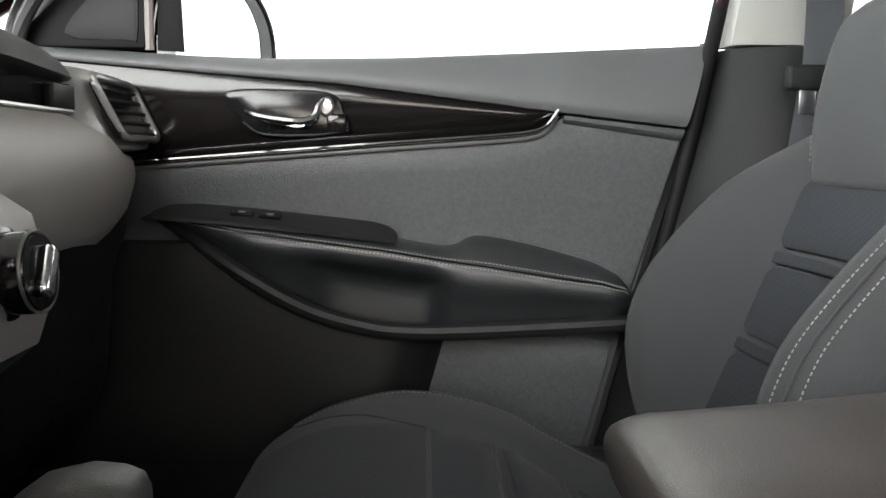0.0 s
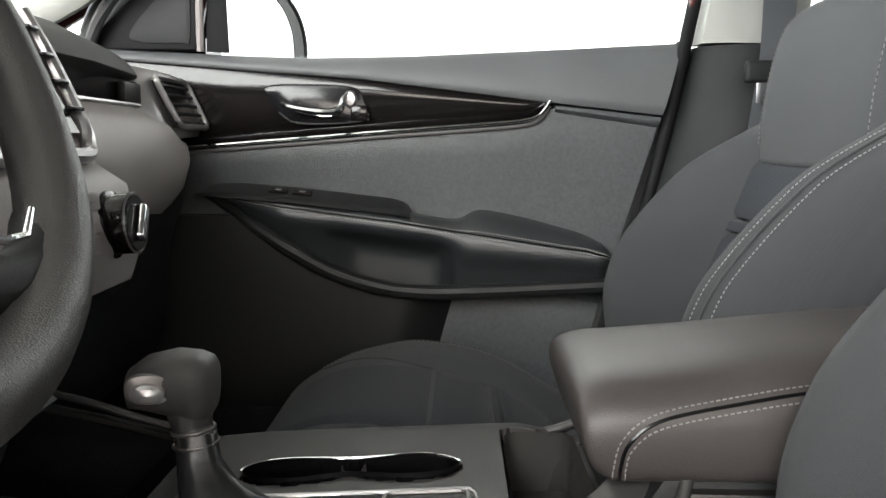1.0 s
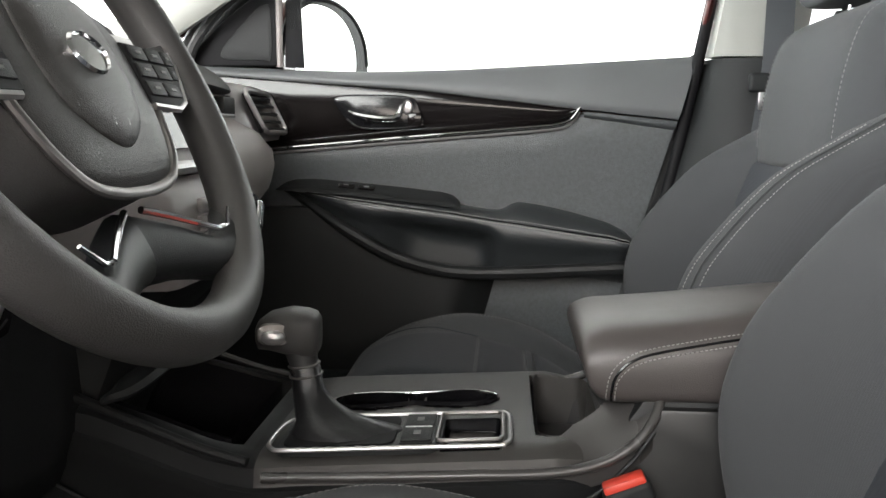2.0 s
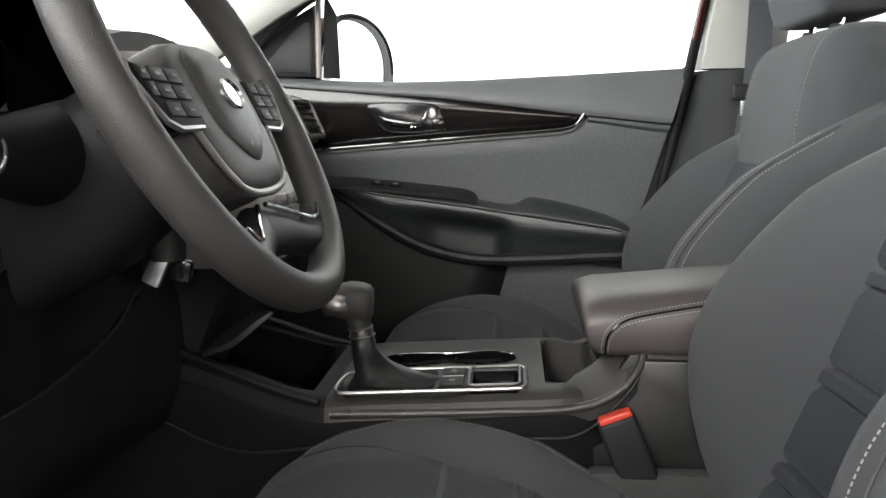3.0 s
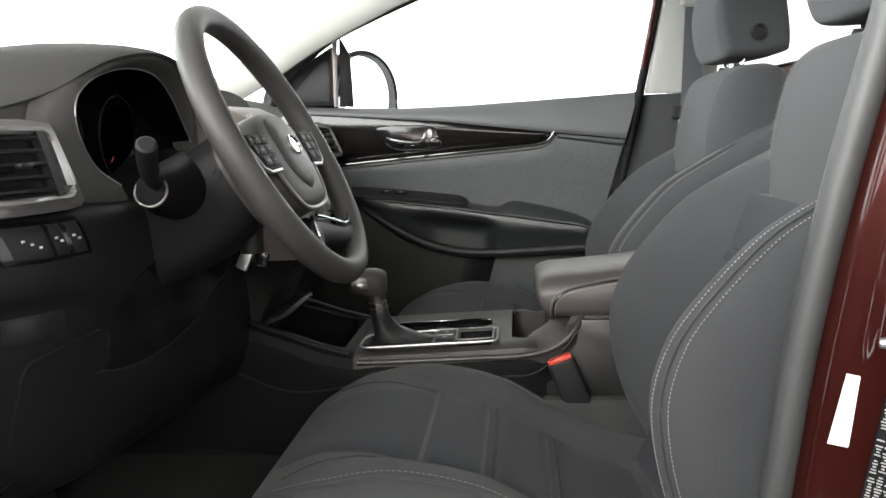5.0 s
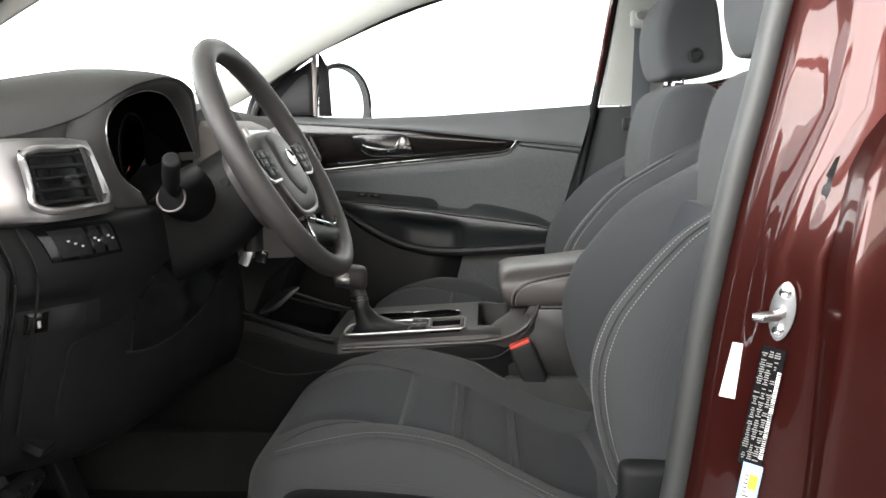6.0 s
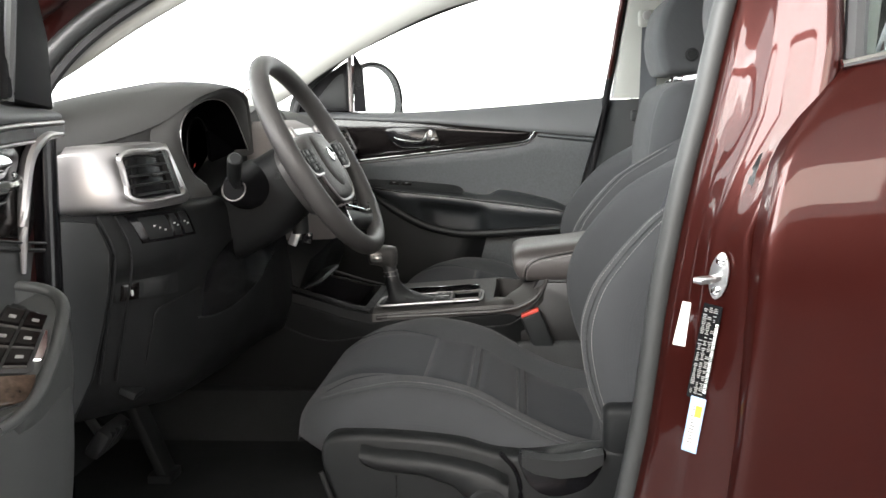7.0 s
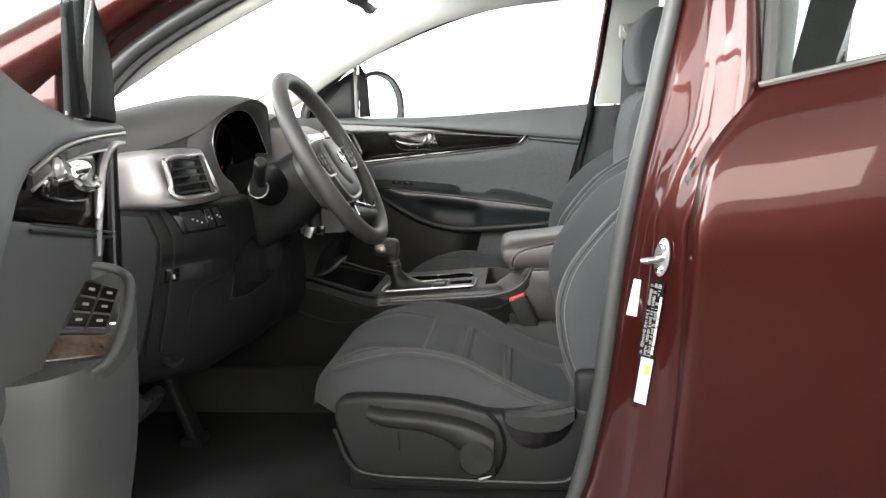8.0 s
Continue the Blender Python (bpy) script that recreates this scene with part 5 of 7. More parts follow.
    kn = moved(bm_lathe([(0.0, 0.0), (0.030, 0.0), (0.030, 0.006), (0.0265, 0.008), (0.0265, 0.022), (0.024, 0.027), (0.0, 0.028)], 32), pose(-0.268, 0.055, 0.878, 0, 85, 0))
    k1 = part("climate_knob", kn, "gloss", d, "black climate knob with a chrome grip")
    part("knob_grip", moved(bm_box((0, 0, 0.031), (0.013, 0.034, 0.009), 0.004, 3), pose(-0.268, 0.055, 0.878, 0, 85, 0) @ pose(0, 0, 0, 0, 0, 60)), "chrome", k1)
    part("knob_ring", moved(bm_tube([(0.0262 * math.cos(t), 0.0262 * math.sin(t), 0.0255) for t in np.linspace(0, 2 * math.pi, 33)[:-1]], 0.0011, 6, loop=True), pose(-0.268, 0.055, 0.878, 0, 85, 0)), "satin_dark", k1)
    for r_ in range(3):
        for c_ in range(3):
            b = part("climate_button", bm_box((-0.262 + 0.004, -0.065 + 0.032 * c_, 0.902 - 0.018 * r_), (0.006, 0.029, 0.015), 0.002, m=pose(0, 0, 0, 0, -5, 0)), "pad", d)
            part("marking", bm_box((-0.2545, -0.065 + 0.032 * c_, 0.902 - 0.018 * r_), (0.0006, 0.010, 0.002), 0, m=pose(0, 0, 0, 0, -5, 0)), "satin_dark", b)

    # speaker grille on the dash top
    gr = bm_loft([[(x + 0.006 * k, y, z + 0.004 * k) for x, y, z in [(-0.52 + 0.055 * math.cos(t), 0.0 + 0.12 * math.sin(t), 1.098 + 0.008 * math.sin(t) * 0) for t in (2 * math.pi * j / 24 for j in range(24))]] for k in (0, 1)])
    part("speaker_grille", gr, "plastic", d, "black grille on the dash top")
    pod = bm_slab(lambda u, v: (lerp(-0.62, -0.445, u), lerp(-0.16, 0.16, v), 1.09 + 0.045 * math.sin(math.pi * v) ** 0.6 * (1 - 0.4 * u)), lambda u, v: (lerp(-0.62, -0.445, u), lerp(-0.17, 0.17, v), 1.07), 8, 16)
    part("centre_pad", pod, "dash", d, "grey pad above the display", angle=60)
    return d


dashboard()


# ---- steering wheel and column ----
def steering():
    c = Vector((-0.229, -0.390, 1.021))
    base = Matrix.Translation(c) @ pose(0, 0, 0, 0, 61.5, 0)
    # local: z along the column towards the seat, x down the wheel, y across the car
    col = thing("steering_column", (-0.33, -0.382, 0.90), "black plastic steering column shroud with key and stalk", "steering column")
    rows = []
    for h, wx, wy, off in ((-0.02, 0.045, 0.050, 0.0), (-0.035, 0.062, 0.062, 0.008), (-0.07, 0.068, 0.064, 0.012), (-0.13, 0.075, 0.066, 0.020), (-0.20, 0.07, 0.066, 0.026), (-0.27, 0.06, 0.06, 0.03)):
        rows.append([(off + wx * math.copysign(abs(math.cos(t)) ** 0.7, math.cos(t)), wy * math.copysign(abs(math.sin(t)) ** 0.7, math.sin(t)), h) for t in (2 * math.pi * k / 28 for k in range(28))])
    part("shroud", moved(bm_loft(rows), base), "lower", col, "black grained shroud", angle=50)
    part("screw_dimple", moved(bm_lathe([(0, 0), (0.007, 0), (0.007, 0.002), (0.004, 0.002), (0.004, 0.0005), (0, 0.0005)], 14), base @ pose(-0.004, -0.0635, -0.075, 90)), "plastic_low", col)
    # turn stalk
    st = [Vector(p) for p in ((-0.352, -0.43, 0.970), (-0.345, -0.53, 0.980), (-0.335, -0.570, 1.002), (-0.321, -0.603, 1.026))]
    s1 = part("stalk", bm_tube(spline(st, 6), [0.008 if i < 9 else 0.008 + 0.004 * min(1, (i - 8) / 3) for i in range(19)], 16), "plastic_low", col, "black turn signal stalk")
    part("stalk_cap", bm_tube([Vector((-0.321, -0.603, 1.026)) + Vector((0.28, -0.62, 0.50)) * h for h in (-0.002, 0.006, 0.009)], [0.0125, 0.0118, 0.009], 16), "plastic", s1, "grey stalk tip")
    ring = [Vector((-0.350 + 0.0205 * math.cos(t), -0.535 + 0.006 * math.sin(t), 0.972 + 0.0185 * math.sin(t))) for t in np.linspace(0, 2 * math.pi, 29)[:-1]]
    part("stalk_socket", bm_tube([(-0.352, -0.40, 0.968), (-0.351, -0.50, 0.970), (-0.350, -0.534, 0.972)], [0.05, 0.032, 0.021], 20), "matte", col, "black stalk socket")
    part("stalk_ring", bm_tube(ring, 0.0017, 8, loop=True), "satin_dark", col, "satin ring at the stalk base")
    # hanging key
    part("key_blade", bm_box((-0.292, -0.375, 0.862), (0.018, 0.007, 0.030), 0.003, m=pose(0, 0, 0, 0, 25, 0)), "steel", col, "bright metal key tag")
    part("key_head", bm_box((-0.268, -0.372, 0.862), (0.020, 0.012, 0.022), 0.004, m=pose(0, 0, 0, 0, 10, 0)), "black", col, "black key head")
    part("key_barrel", moved(bm_lathe([(0.0, 0.0), (0.016, 0.0), (0.016, 0.05), (0.0, 0.05)], 16), pose(-0.280, -0.373, 0.872, 0, 0, 0)), "plastic_low", col)

    w = thing("steering_wheel", (c.x, c.y, c.z - 0.19), "black grained three-spoke steering wheel with control buttons", "steering wheel")
    R, r = 0.193, 0.017
    secs = []
    for k in range(72):
        t = 2 * math.pi * k / 72
        grip = 1 + 0.10 * (math.exp(-((math.sin(t) - 0.75) / 0.2) ** 2) + math.exp(-((math.sin(t) + 0.75) / 0.2) ** 2))
        secs.append([((R + r * grip * math.cos(a)) * math.cos(t), (R + r * grip * math.cos(a)) * math.sin(t), r * 1.08 * math.sin(a)) for a in (2 * math.pi * j / 14 for j in range(14))])
    part("rim", moved(bm_loft(secs, loop=True), base), "wheel", w, "black grained rim")
    rim_base = base
    base = base @ pose(0.020, 0, -0.016)
    # hub pad: rounded triangle, deep
    half = [(-0.060, 0.062), (-0.036, 0.092), (0.0, 0.095), (0.024, 0.088), (0.050, 0.076), (0.067, 0.055)]
    out = [(p.x, p.y) for p in spline([(-0.066, 0, 0)] + [(a, b, 0) for a, b in half] + [(0.073, 0, 0)] + [(a, -b, 0) for a, b in half[::-1]], 5, True)]
    hub = [[(a * k, b * k, h + 0.10 * (a * k) * 0) for a, b in out] for k, h in ((1.03, -0.040), (1.06, -0.005), (1.05, 0.012), (1.0, 0.020), (0.90, 0.024), (0.7, 0.026), (0.4, 0.027), (0.1, 0.027))]
    hp = part("hub_pad", moved(bm_loft(hub), base), "wheel", w, "black airbag pad", angle=60)
    half = [(-0.054, 0.045), (-0.02, 0.056), (0.015, 0.050), (0.038, 0.030)]
    inn = [(p.x, p.y) for p in spline([(-0.062, 0, 0)] + [(a, b, 0) for a, b in half] + [(0.050, 0, 0)] + [(a, -b, 0) for a, b in half[::-1]], 5, True)]
    part("pad_center", moved(bm_loft([[(a * k, b * k, h) for a, b in inn] for k, h in ((1.0, 0.006), (1.0, 0.0235), (0.985, 0.0265), (0.95, 0.0285), (0.7, 0.032), (0.3, 0.0335))]), base), "wheel", hp, "raised airbag cover", angle=60)
    em = [[(a, b, h - 0.0075) for a, b in [(-0.012 + 0.015 * k * math.cos(t), 0.023 * k * math.sin(t)) for t in (2 * math.pi * j / 28 for j in range(28))]] for k, h in ((1.0, 0.036), (1.0, 0.042), (0.9, 0.044), (0.86, 0.042))]
    part("emblem", moved(bm_loft(em), base), "chrome", hp, "oval chrome emblem")
    part("pad_mark", moved(bm_box((0.034, 0, 0.0312), (0.004, 0.020, 0.001), 0, m=pose(0, 0, 0, 0, 12, 0)), base), "satin", hp)
    half = [(0.016, 0.094, 0.021), (0.036, 0.086, 0.021), (0.054, 0.076, 0.021), (0.070, 0.056, 0.020), (0.076, 0.026, 0.019)]
    trim = spline([(a, -b, h) for a, b, h in half] + [(0.077, 0, 0.019)] + half[::-1], 6)
    part("hub_trim", bm_tube([base @ p for p in trim], 0.0032, 10, 1.25, up=tuple(base.to_3x3() @ Vector((0, 0, 1)))), "satin_dark", w, "satin silver hub trim")
    for s in (-1, 1):
        sp = [[(x0, s * y, h), (x0 + wd, s * y, h), (x0 + wd, s * y, h - 0.02), (x0, s * y, h - 0.02)] for y, x0, wd, h in ((0.06, -0.040, 0.060, 0.018), (0.10, -0.036, 0.050, 0.016), (0.15, -0.040, 0.046, 0.020), (0.186, -0.046, 0.050, 0.022))]
        spoke = part("spoke", moved(bm_loft(sp), base), "wheel", w, "black spoke with buttons")
        pad = [(-0.034, 0.080), (0.014, 0.080), (0.016, 0.130), (0.010, 0.146), (-0.022, 0.166), (-0.034, 0.162)]
        part("button_plate", moved(bm_prism([(a, s * b) for a, b in pad], 0.014, 0.0265, "z", 0.002), base), "matte", spoke, "black button plate")
        for a, b, wd in ((-0.026, 0.098, 0.026), (-0.026, 0.127, 0.026), (-0.026, 0.151, 0.016), (-0.012, 0.098, 0.026), (-0.012, 0.127, 0.026), (-0.013, 0.148, 0.012), (0.003, 0.098, 0.028), (0.003, 0.128, 0.026)):
            part("button", moved(bm_box((a, s * b, 0.0268), (0.0115, wd, 0.0026), 0.0010), base), "plastic_low", spoke)
            part("marking", moved(bm_box((a, s * b, 0.0284), (0.0022, wd * 0.34, 0.0006), 0), base), "thread_dim", spoke)
        part("plate_edge", bm_tube([base @ Vector((a, s * b, 0.024)) for a, b in ((0.016, 0.084), (0.0175, 0.130), (0.011, 0.148), (-0.022, 0.168), (-0.034, 0.165))], 0.0028, 6), "satin", spoke)
        body = [[rim_base @ Vector((lerp(x0, x1, 0.5 - 0.5 * math.cos(q) * abs(math.cos(q)) ** -0.3), s * y, h - 0.008 + 0.015 * math.sin(q))) for q in (2 * math.pi * (j + 0.5) / 16 for j in range(16))] for y, x0, x1, h in ((0.0, 0.100, 0.150, -0.016), (0.03, 0.111, 0.153, -0.011), (0.06, 0.124, 0.160, -0.006), (0.085, 0.136, 0.168, -0.001), (0.105, 0.134, 0.167, 0.002), (0.120, 0.126, 0.158, 0.004), (0.136, 0.113, 0.144, 0.004))]
        part("lower_spoke", bm_loft(body), "plastic", w, "black lower spoke", angle=50)
        acc = [rim_base @ Vector((a, s * b, h)) for a, b, h in ((0.105, 0.012, -0.008), (0.113, 0.034, -0.004), (0.124, 0.060, 0.001), (0.134, 0.082, 0.006), (0.134, 0.097, 0.008), (0.122, 0.112, 0.009))]
        part("spoke_accent", bm_tube(acc, [0.0026, 0.0025, 0.0023, 0.0021, 0.0019, 0.0014], 8), "chrome", w, "satin silver spoke line")
    return w


steering()


# ---- centre console ----
def console():
    c = thing("center_console", (0.0, 0, 0.36), "dark grey centre console with shifter panel and cup holders", "console")
    spine = [(-0.62, 0.72, 0.10), (-0.44, 0.715, 0.115), (-0.36, 0.703, 0.125), (-0.30, 0.687, 0.135), (-0.24, 0.669, 0.143), (-0.20, 0.663, 0.148), (-0.175, 0.665, 0.15), (-0.15, 0.668, 0.15), (-0.05, 0.674, 0.15), (0.06, 0.6805, 0.148), (0.10, 0.683, 0.146), (0.125, 0.680, 0.140), (0.14, 0.672, 0.130), (0.165, 0.668, 0.122), (0.19, 0.672, 0.116), (0.46, 0.680, 0.114)]
    sx = [q[0] for q in spine]

    def top_of(x, y):
        zt, w = float(np.interp(x, sx, [q[1] for q in spine])), float(np.interp(x, sx, [q[2] for q in spine]))
        z = zt - 0.012 * max(0, (abs(y) - (w - 0.03)) / 0.03) ** 2
        cup = min(((x - xc) / 0.046) ** 2 + ((y - 0.014) / 0.024) ** 2 for xc in (-0.097, -0.002))
        if cup < 1 or (abs(x + 0.050) < 0.03 and abs(y - 0.015) < 0.013):
            z -= 0.055
        if -0.012 < x < 0.047 and -0.132 < y < -0.058:
            z -= 0.016
        if 0.082 < x < 0.150 and abs(y) < 0.105 - 0.4 * max(0, 0.092 - x):
            z -= 0.07
        if -0.47 < x < -0.215 and abs(y) < 0.108 - 0.12 * max(0, -0.24 - x):
            z -= 0.09
        return z
    gx = sorted(set([round(v, 4) for v in np.linspace(-0.62, -0.20, 43)] + [round(v, 4) for v in np.arange(-0.196, 0.200, 0.0035)] + [0.25, 0.35, 0.46]))
    rows = []
    for x in gx:
        zt, w = float(np.interp(x, sx, [q[1] for q in spine])), float(np.interp(x, sx, [q[2] for q in spine]))
        loop = [(x, -w + 0.015, 0.36), (x, -w + 0.002, 0.50), (x, -w + 0.004, zt - 0.065), (x, -w - 0.003, zt - 0.050), (x, -w - 0.004, zt - 0.030)]
        loop += [(x, y, top_of(x, y)) for y in np.linspace(-w + 0.004, w - 0.004, 76)]
        loop += [(x, w, zt - 0.03), (x, w - 0.002, 0.50), (x, w - 0.015, 0.36)]
        rows.append(loop)
    tops_ = [[(r[4][0], r[4][1] + 0.004, r[4][2])] + r[5:-3] + [(r[-3][0], r[-3][1] - 0.004, r[-3][2])] for r in rows]
    cut = next(i for i, r in enumerate(rows) if r[0][0] > -0.192)
    part("console_top", bm_loft(tops_[cut:], cap=False, ring=False), "console", c, "dark grained console top", angle=32)
    part("console_nose", bm_loft(tops_[:cut + 1], cap=False, ring=False), "lower", c, "black front part of the console", angle=32)
    part("console_body", bm_loft([r[:5] + [(r[4][0], r[4][1] + 0.010, r[4][2] + 0.006), (r[4][0], r[4][1] + 0.014, 0.50), (r[-3][0], r[-3][1] - 0.014, 0.50), (r[-3][0], r[-3][1] - 0.010, r[-3][2] + 0.002)] + r[-3:] for r in rows[::4] + [rows[-1]]]), "lower", c, "black console sides", angle=40)
    # bin under the armrest: stout walls that sweep up from the console
    for sy in (-1, 1):
        arch = spline([(-0.18, sy * 0.150, 0.648), (-0.08, sy * 0.149, 0.652), (0.02, sy * 0.148, 0.657), (0.095, sy * 0.146, 0.661), (0.140, sy * 0.142, 0.670), (0.170, sy * 0.137, 0.686), (0.186, sy * 0.130, 0.702), (0.195, sy * 0.121, 0.716), (0.200, sy * 0.110, 0.732)], 7)
        part("bin_arch", bm_tube(arch, 0.0052, 12), "arch", c, "dark satin bead of the bin arch")
        if sy > 0:
            continue
        rows_ = []
        for k, p in enumerate(arch[14:]):
            q = min(1.0, k / 16)
            inner_ = p + Vector((-0.010 - 0.022 * q, -sy * (0.012 + 0.036 * q), 0.006 + 0.010 * q * (1 - max(0, (k - 24) / 12))))
            rows_.append([p.lerp(inner_, w) + Vector((-0.4, -sy * 0.7, 0.6)) * 0.009 * q * math.sin(math.pi * w) for w in np.linspace(0, 1, 9)] + [inner_ + Vector((0.012, 0, -0.03)), p + Vector((0.006, -sy * 0.004, -0.02))])
        part("arch_face", bm_loft(rows_), "arch", c, "dark satin flared arch under the lid", angle=60)
    for sy in (-1, 1):
        part("bin_side", bm_prism([(0.12, 0.60), (0.135, 0.655), (0.150, 0.667), (0.176, 0.686), (0.190, 0.702), (0.198, 0.719), (0.46, 0.719), (0.46, 0.56), (0.14, 0.56)], *sorted((sy * 0.100, sy * 0.127)), "y", 0.004), "scuffed", c, "scuffed black side wall of the bin")
    part("bin_wall", bm_prism([(0.150, 0.62), (0.165, 0.70), (0.185, 0.730), (0.46, 0.730), (0.46, 0.62)], -0.118, 0.118, "y", 0.006), "plastic", c, "black storage bin under the lid")
    part("recess_liner", bm_loft([[(a_ + (0.006 if z < 0.65 else 0), b_, z) for a_, b_ in rounded(0.084, -0.101, 0.149, 0.101, 0.016)] for z in (0.681, 0.66, 0.622)], cap=False), "console", c, "dark liner of the phone recess", angle=50)
    part("recess_mat", bm_prism(rounded(0.086, -0.099, 0.152, 0.099, 0.014), 0.616, 0.624, "z", 0.001), "console", c)
    hole = [(-0.46, -0.072), (-0.46, 0.072), (-0.36, 0.084), (-0.30, 0.091), (-0.25, 0.097), (-0.226, 0.098), (-0.226, -0.098), (-0.25, -0.097), (-0.30, -0.091), (-0.36, -0.084)]
    part("front_bin", bm_loft([[(a, b, z if z < 0.6 else float(np.interp(a, sx, [q[1] for q in spine])) - 0.001) for a, b in hole] for z in (0.672, 0.585)], cap=False), "black", c, "black liner of the front bin")
    part("bin_mat", bm_prism(hole, 0.578, 0.588, "z", 0.001), "black", c)
    part("tray_mat", bm_prism(rounded(-0.010, -0.130, 0.045, -0.060, 0.006), 0.657, 0.668, "z", 0.001), "black", c, "black rubber tray mat")
    part("tray_wall", bm_loft([[(a, b, z + 0.06 * (a - 0.018)) for a, b in rounded(-0.0115, -0.1315, 0.0465, -0.0585, 0.006)] for z in (0.6815, 0.660)], cap=False), "black", c)
    part("side_seam", bm_tube(spline([(-0.42, -0.119, 0.628), (-0.30, -0.138, 0.592), (-0.15, -0.151, 0.612), (0.06, -0.1495, 0.625), (0.12, -0.147, 0.632), (0.165, -0.141, 0.668), (0.19, -0.135, 0.70)], 8), 0.002, 6), "plastic_low", c)

    # shifter panel
    def top(x):
        return 0.6665 + 0.060 * (x + 0.15) + 0.004
    def plate(x0, x1, y0, y1, r, h, name, mat, label="", lift=0.0):
        ol = rounded(x0, y0, x1, y1, r, 5)
        bm = bm_loft([[(a, b, top(a) - 0.004 + lift) for a, b in ol], [(a, b, top(a) + h + lift) for a, b in ol]])
        return part(name, bm, mat, c, label)
    plate(-0.172, -0.010, -0.142, -0.046, 0.018, 0.0025, "shifter_panel", "plastic", "black shifter panel")
    fr = [(p.x, p.y, top(p.x) + 0.003) for p in spline([(0.040, -0.142, 0), (0.0515, -0.1375, 0), (0.056, -0.126, 0), (0.056, -0.094, 0), (0.056, -0.062, 0), (0.0515, -0.0505, 0), (0.040, -0.046, 0), (-0.05, -0.046, 0), (-0.145, -0.046, 0), (-0.170, -0.053, 0), (-0.179, -0.075, 0), (-0.180, -0.118, 0), (-0.174, -0.135, 0), (-0.156, -0.142, 0), (-0.05, -0.142, 0)], 5, True)]
    part("panel_frame", bm_tube(fr, 0.0024, 8, loop=True), "satin", c, "bright satin panel frame")
    plate(-0.165, -0.056, -0.134, -0.054, 0.012, 0.0045, "shift_gate", "matte", "gloss black shift gate")
    for k in range(6):
        part("gate_letter", bm_box((-0.145 + 0.014 * k, -0.1375, top(-0.145 + 0.014 * k) + 0.0034), (0.006, 0.004, 0.0008), 0), "thread_dim", c)
    bp = plate(-0.051, -0.018, -0.134, -0.056, 0.004, 0.0045, "button_panel", "plastic", "black drive mode buttons")
    for k, y in enumerate((-0.114, -0.075)):
        part("button", bm_box((-0.0345, y, top(-0.0345) + 0.0055), (0.030, 0.035, 0.004), 0.0015, m=pose(0, 0, 0, 0, -3, 0)), "plastic_low", bp)
        part("marking", bm_box((-0.0345, y, top(-0.0345) + 0.008), (0.007, 0.010, 0.0006), 0, m=pose(0, 0, 0, 0, -3, 0)), "thread_dim", bp)
        part("button_lip", bm_box((-0.0345, y + 0.0185, top(-0.0345) + 0.0068), (0.028, 0.0018, 0.0016), 0.0005, m=pose(0, 0, 0, 0, -3, 0)), "satin", bp)
        part("bar", bm_box((-0.0345, y + 0.017, top(-0.0345) + 0.0072), (0.026, 0.003, 0.001), 0, m=pose(0, 0, 0, 0, -3, 0)), "white", bp)
    tr = [(a, b, top(a) + 0.006) for a, b in rounded(-0.014, -0.134, 0.049, -0.056, 0.006, 3)]
    part("tray_rim", bm_tube(tr, 0.0020, 6, loop=True), "satin_dark", c)

    # cup holders: two round wells in one bright rim
    lin = [(p.x - 0.012, (p.y - 0.006) * 0.64 + 0.014) for p in [Vector(q) for q in spline([(-0.130, 0.006, 0), (-0.115, 0.034, 0), (-0.085, 0.041, 0), (-0.052, 0.031, 0), (-0.038, 0.0285, 0), (-0.022, 0.031, 0), (0.010, 0.041, 0), (0.040, 0.034, 0), (0.055, 0.006, 0), (0.040, -0.022, 0), (0.010, -0.029, 0), (-0.022, -0.019, 0), (-0.038, -0.0135, 0), (-0.052, -0.019, 0), (-0.085, -0.029, 0), (-0.115, -0.022, 0)], 4, True)]]
    part("cup_liner", bm_loft([[(a, b, top(a) - h) for a, b in lin] for h in (-0.003, 0.052)], cap=False), "black", c, "black cup holder liner")
    for xc in (-0.097, -0.002):
        part("cup_mat", moved(bm_lathe([(0.0, 0.0), (0.023, 0.0), (0.023, 0.003), (0.0, 0.003)], 24), pose(xc, 0.014, top(xc) - 0.058)), "black", c, "black cup holder mat")
    ring = [(p.x - 0.012, p.y, top(p.x - 0.012) + 0.005) for p in spline([(-0.132, 0.005, 0), (-0.115, 0.036, 0), (-0.085, 0.043, 0), (-0.04, 0.037, 0), (0.005, 0.043, 0), (0.035, 0.036, 0), (0.056, 0.005, 0), (0.035, -0.026, 0), (0.005, -0.033, 0), (-0.04, -0.022, 0), (-0.085, -0.033, 0), (-0.115, -0.026, 0)], 5, True)]
    part("cup_rim", bm_tube([(x, (y - 0.005) * 0.66 + 0.014, z - 0.004) for x, y, z in ring[:31]], 0.0017, 8), "chrome", c, "bright rim round the cup holders")
    # lid pad
    secs = []
    shape = ((0.1165, 0.50, 0.787), (0.1180, 0.66, 0.788), (0.1205, 0.78, 0.789), (0.1245, 0.88, 0.790), (0.131, 0.95, 0.791), (0.139, 0.985, 0.793), (0.150, 1.0, 0.795), (0.165, 1.0, 0.796), (0.235, 1.0, 0.803), (0.327, 1.0, 0.814), (0.44, 1.0, 0.823), (0.455, 0.95, 0.823), (0.465, 0.80, 0.819), (0.47, 0.55, 0.810))

    def lean_back(x, z):
        return 0.30 * max(0.0, 0.785 - z) * max(0.0, 1 - (x - 0.115) / 0.16)

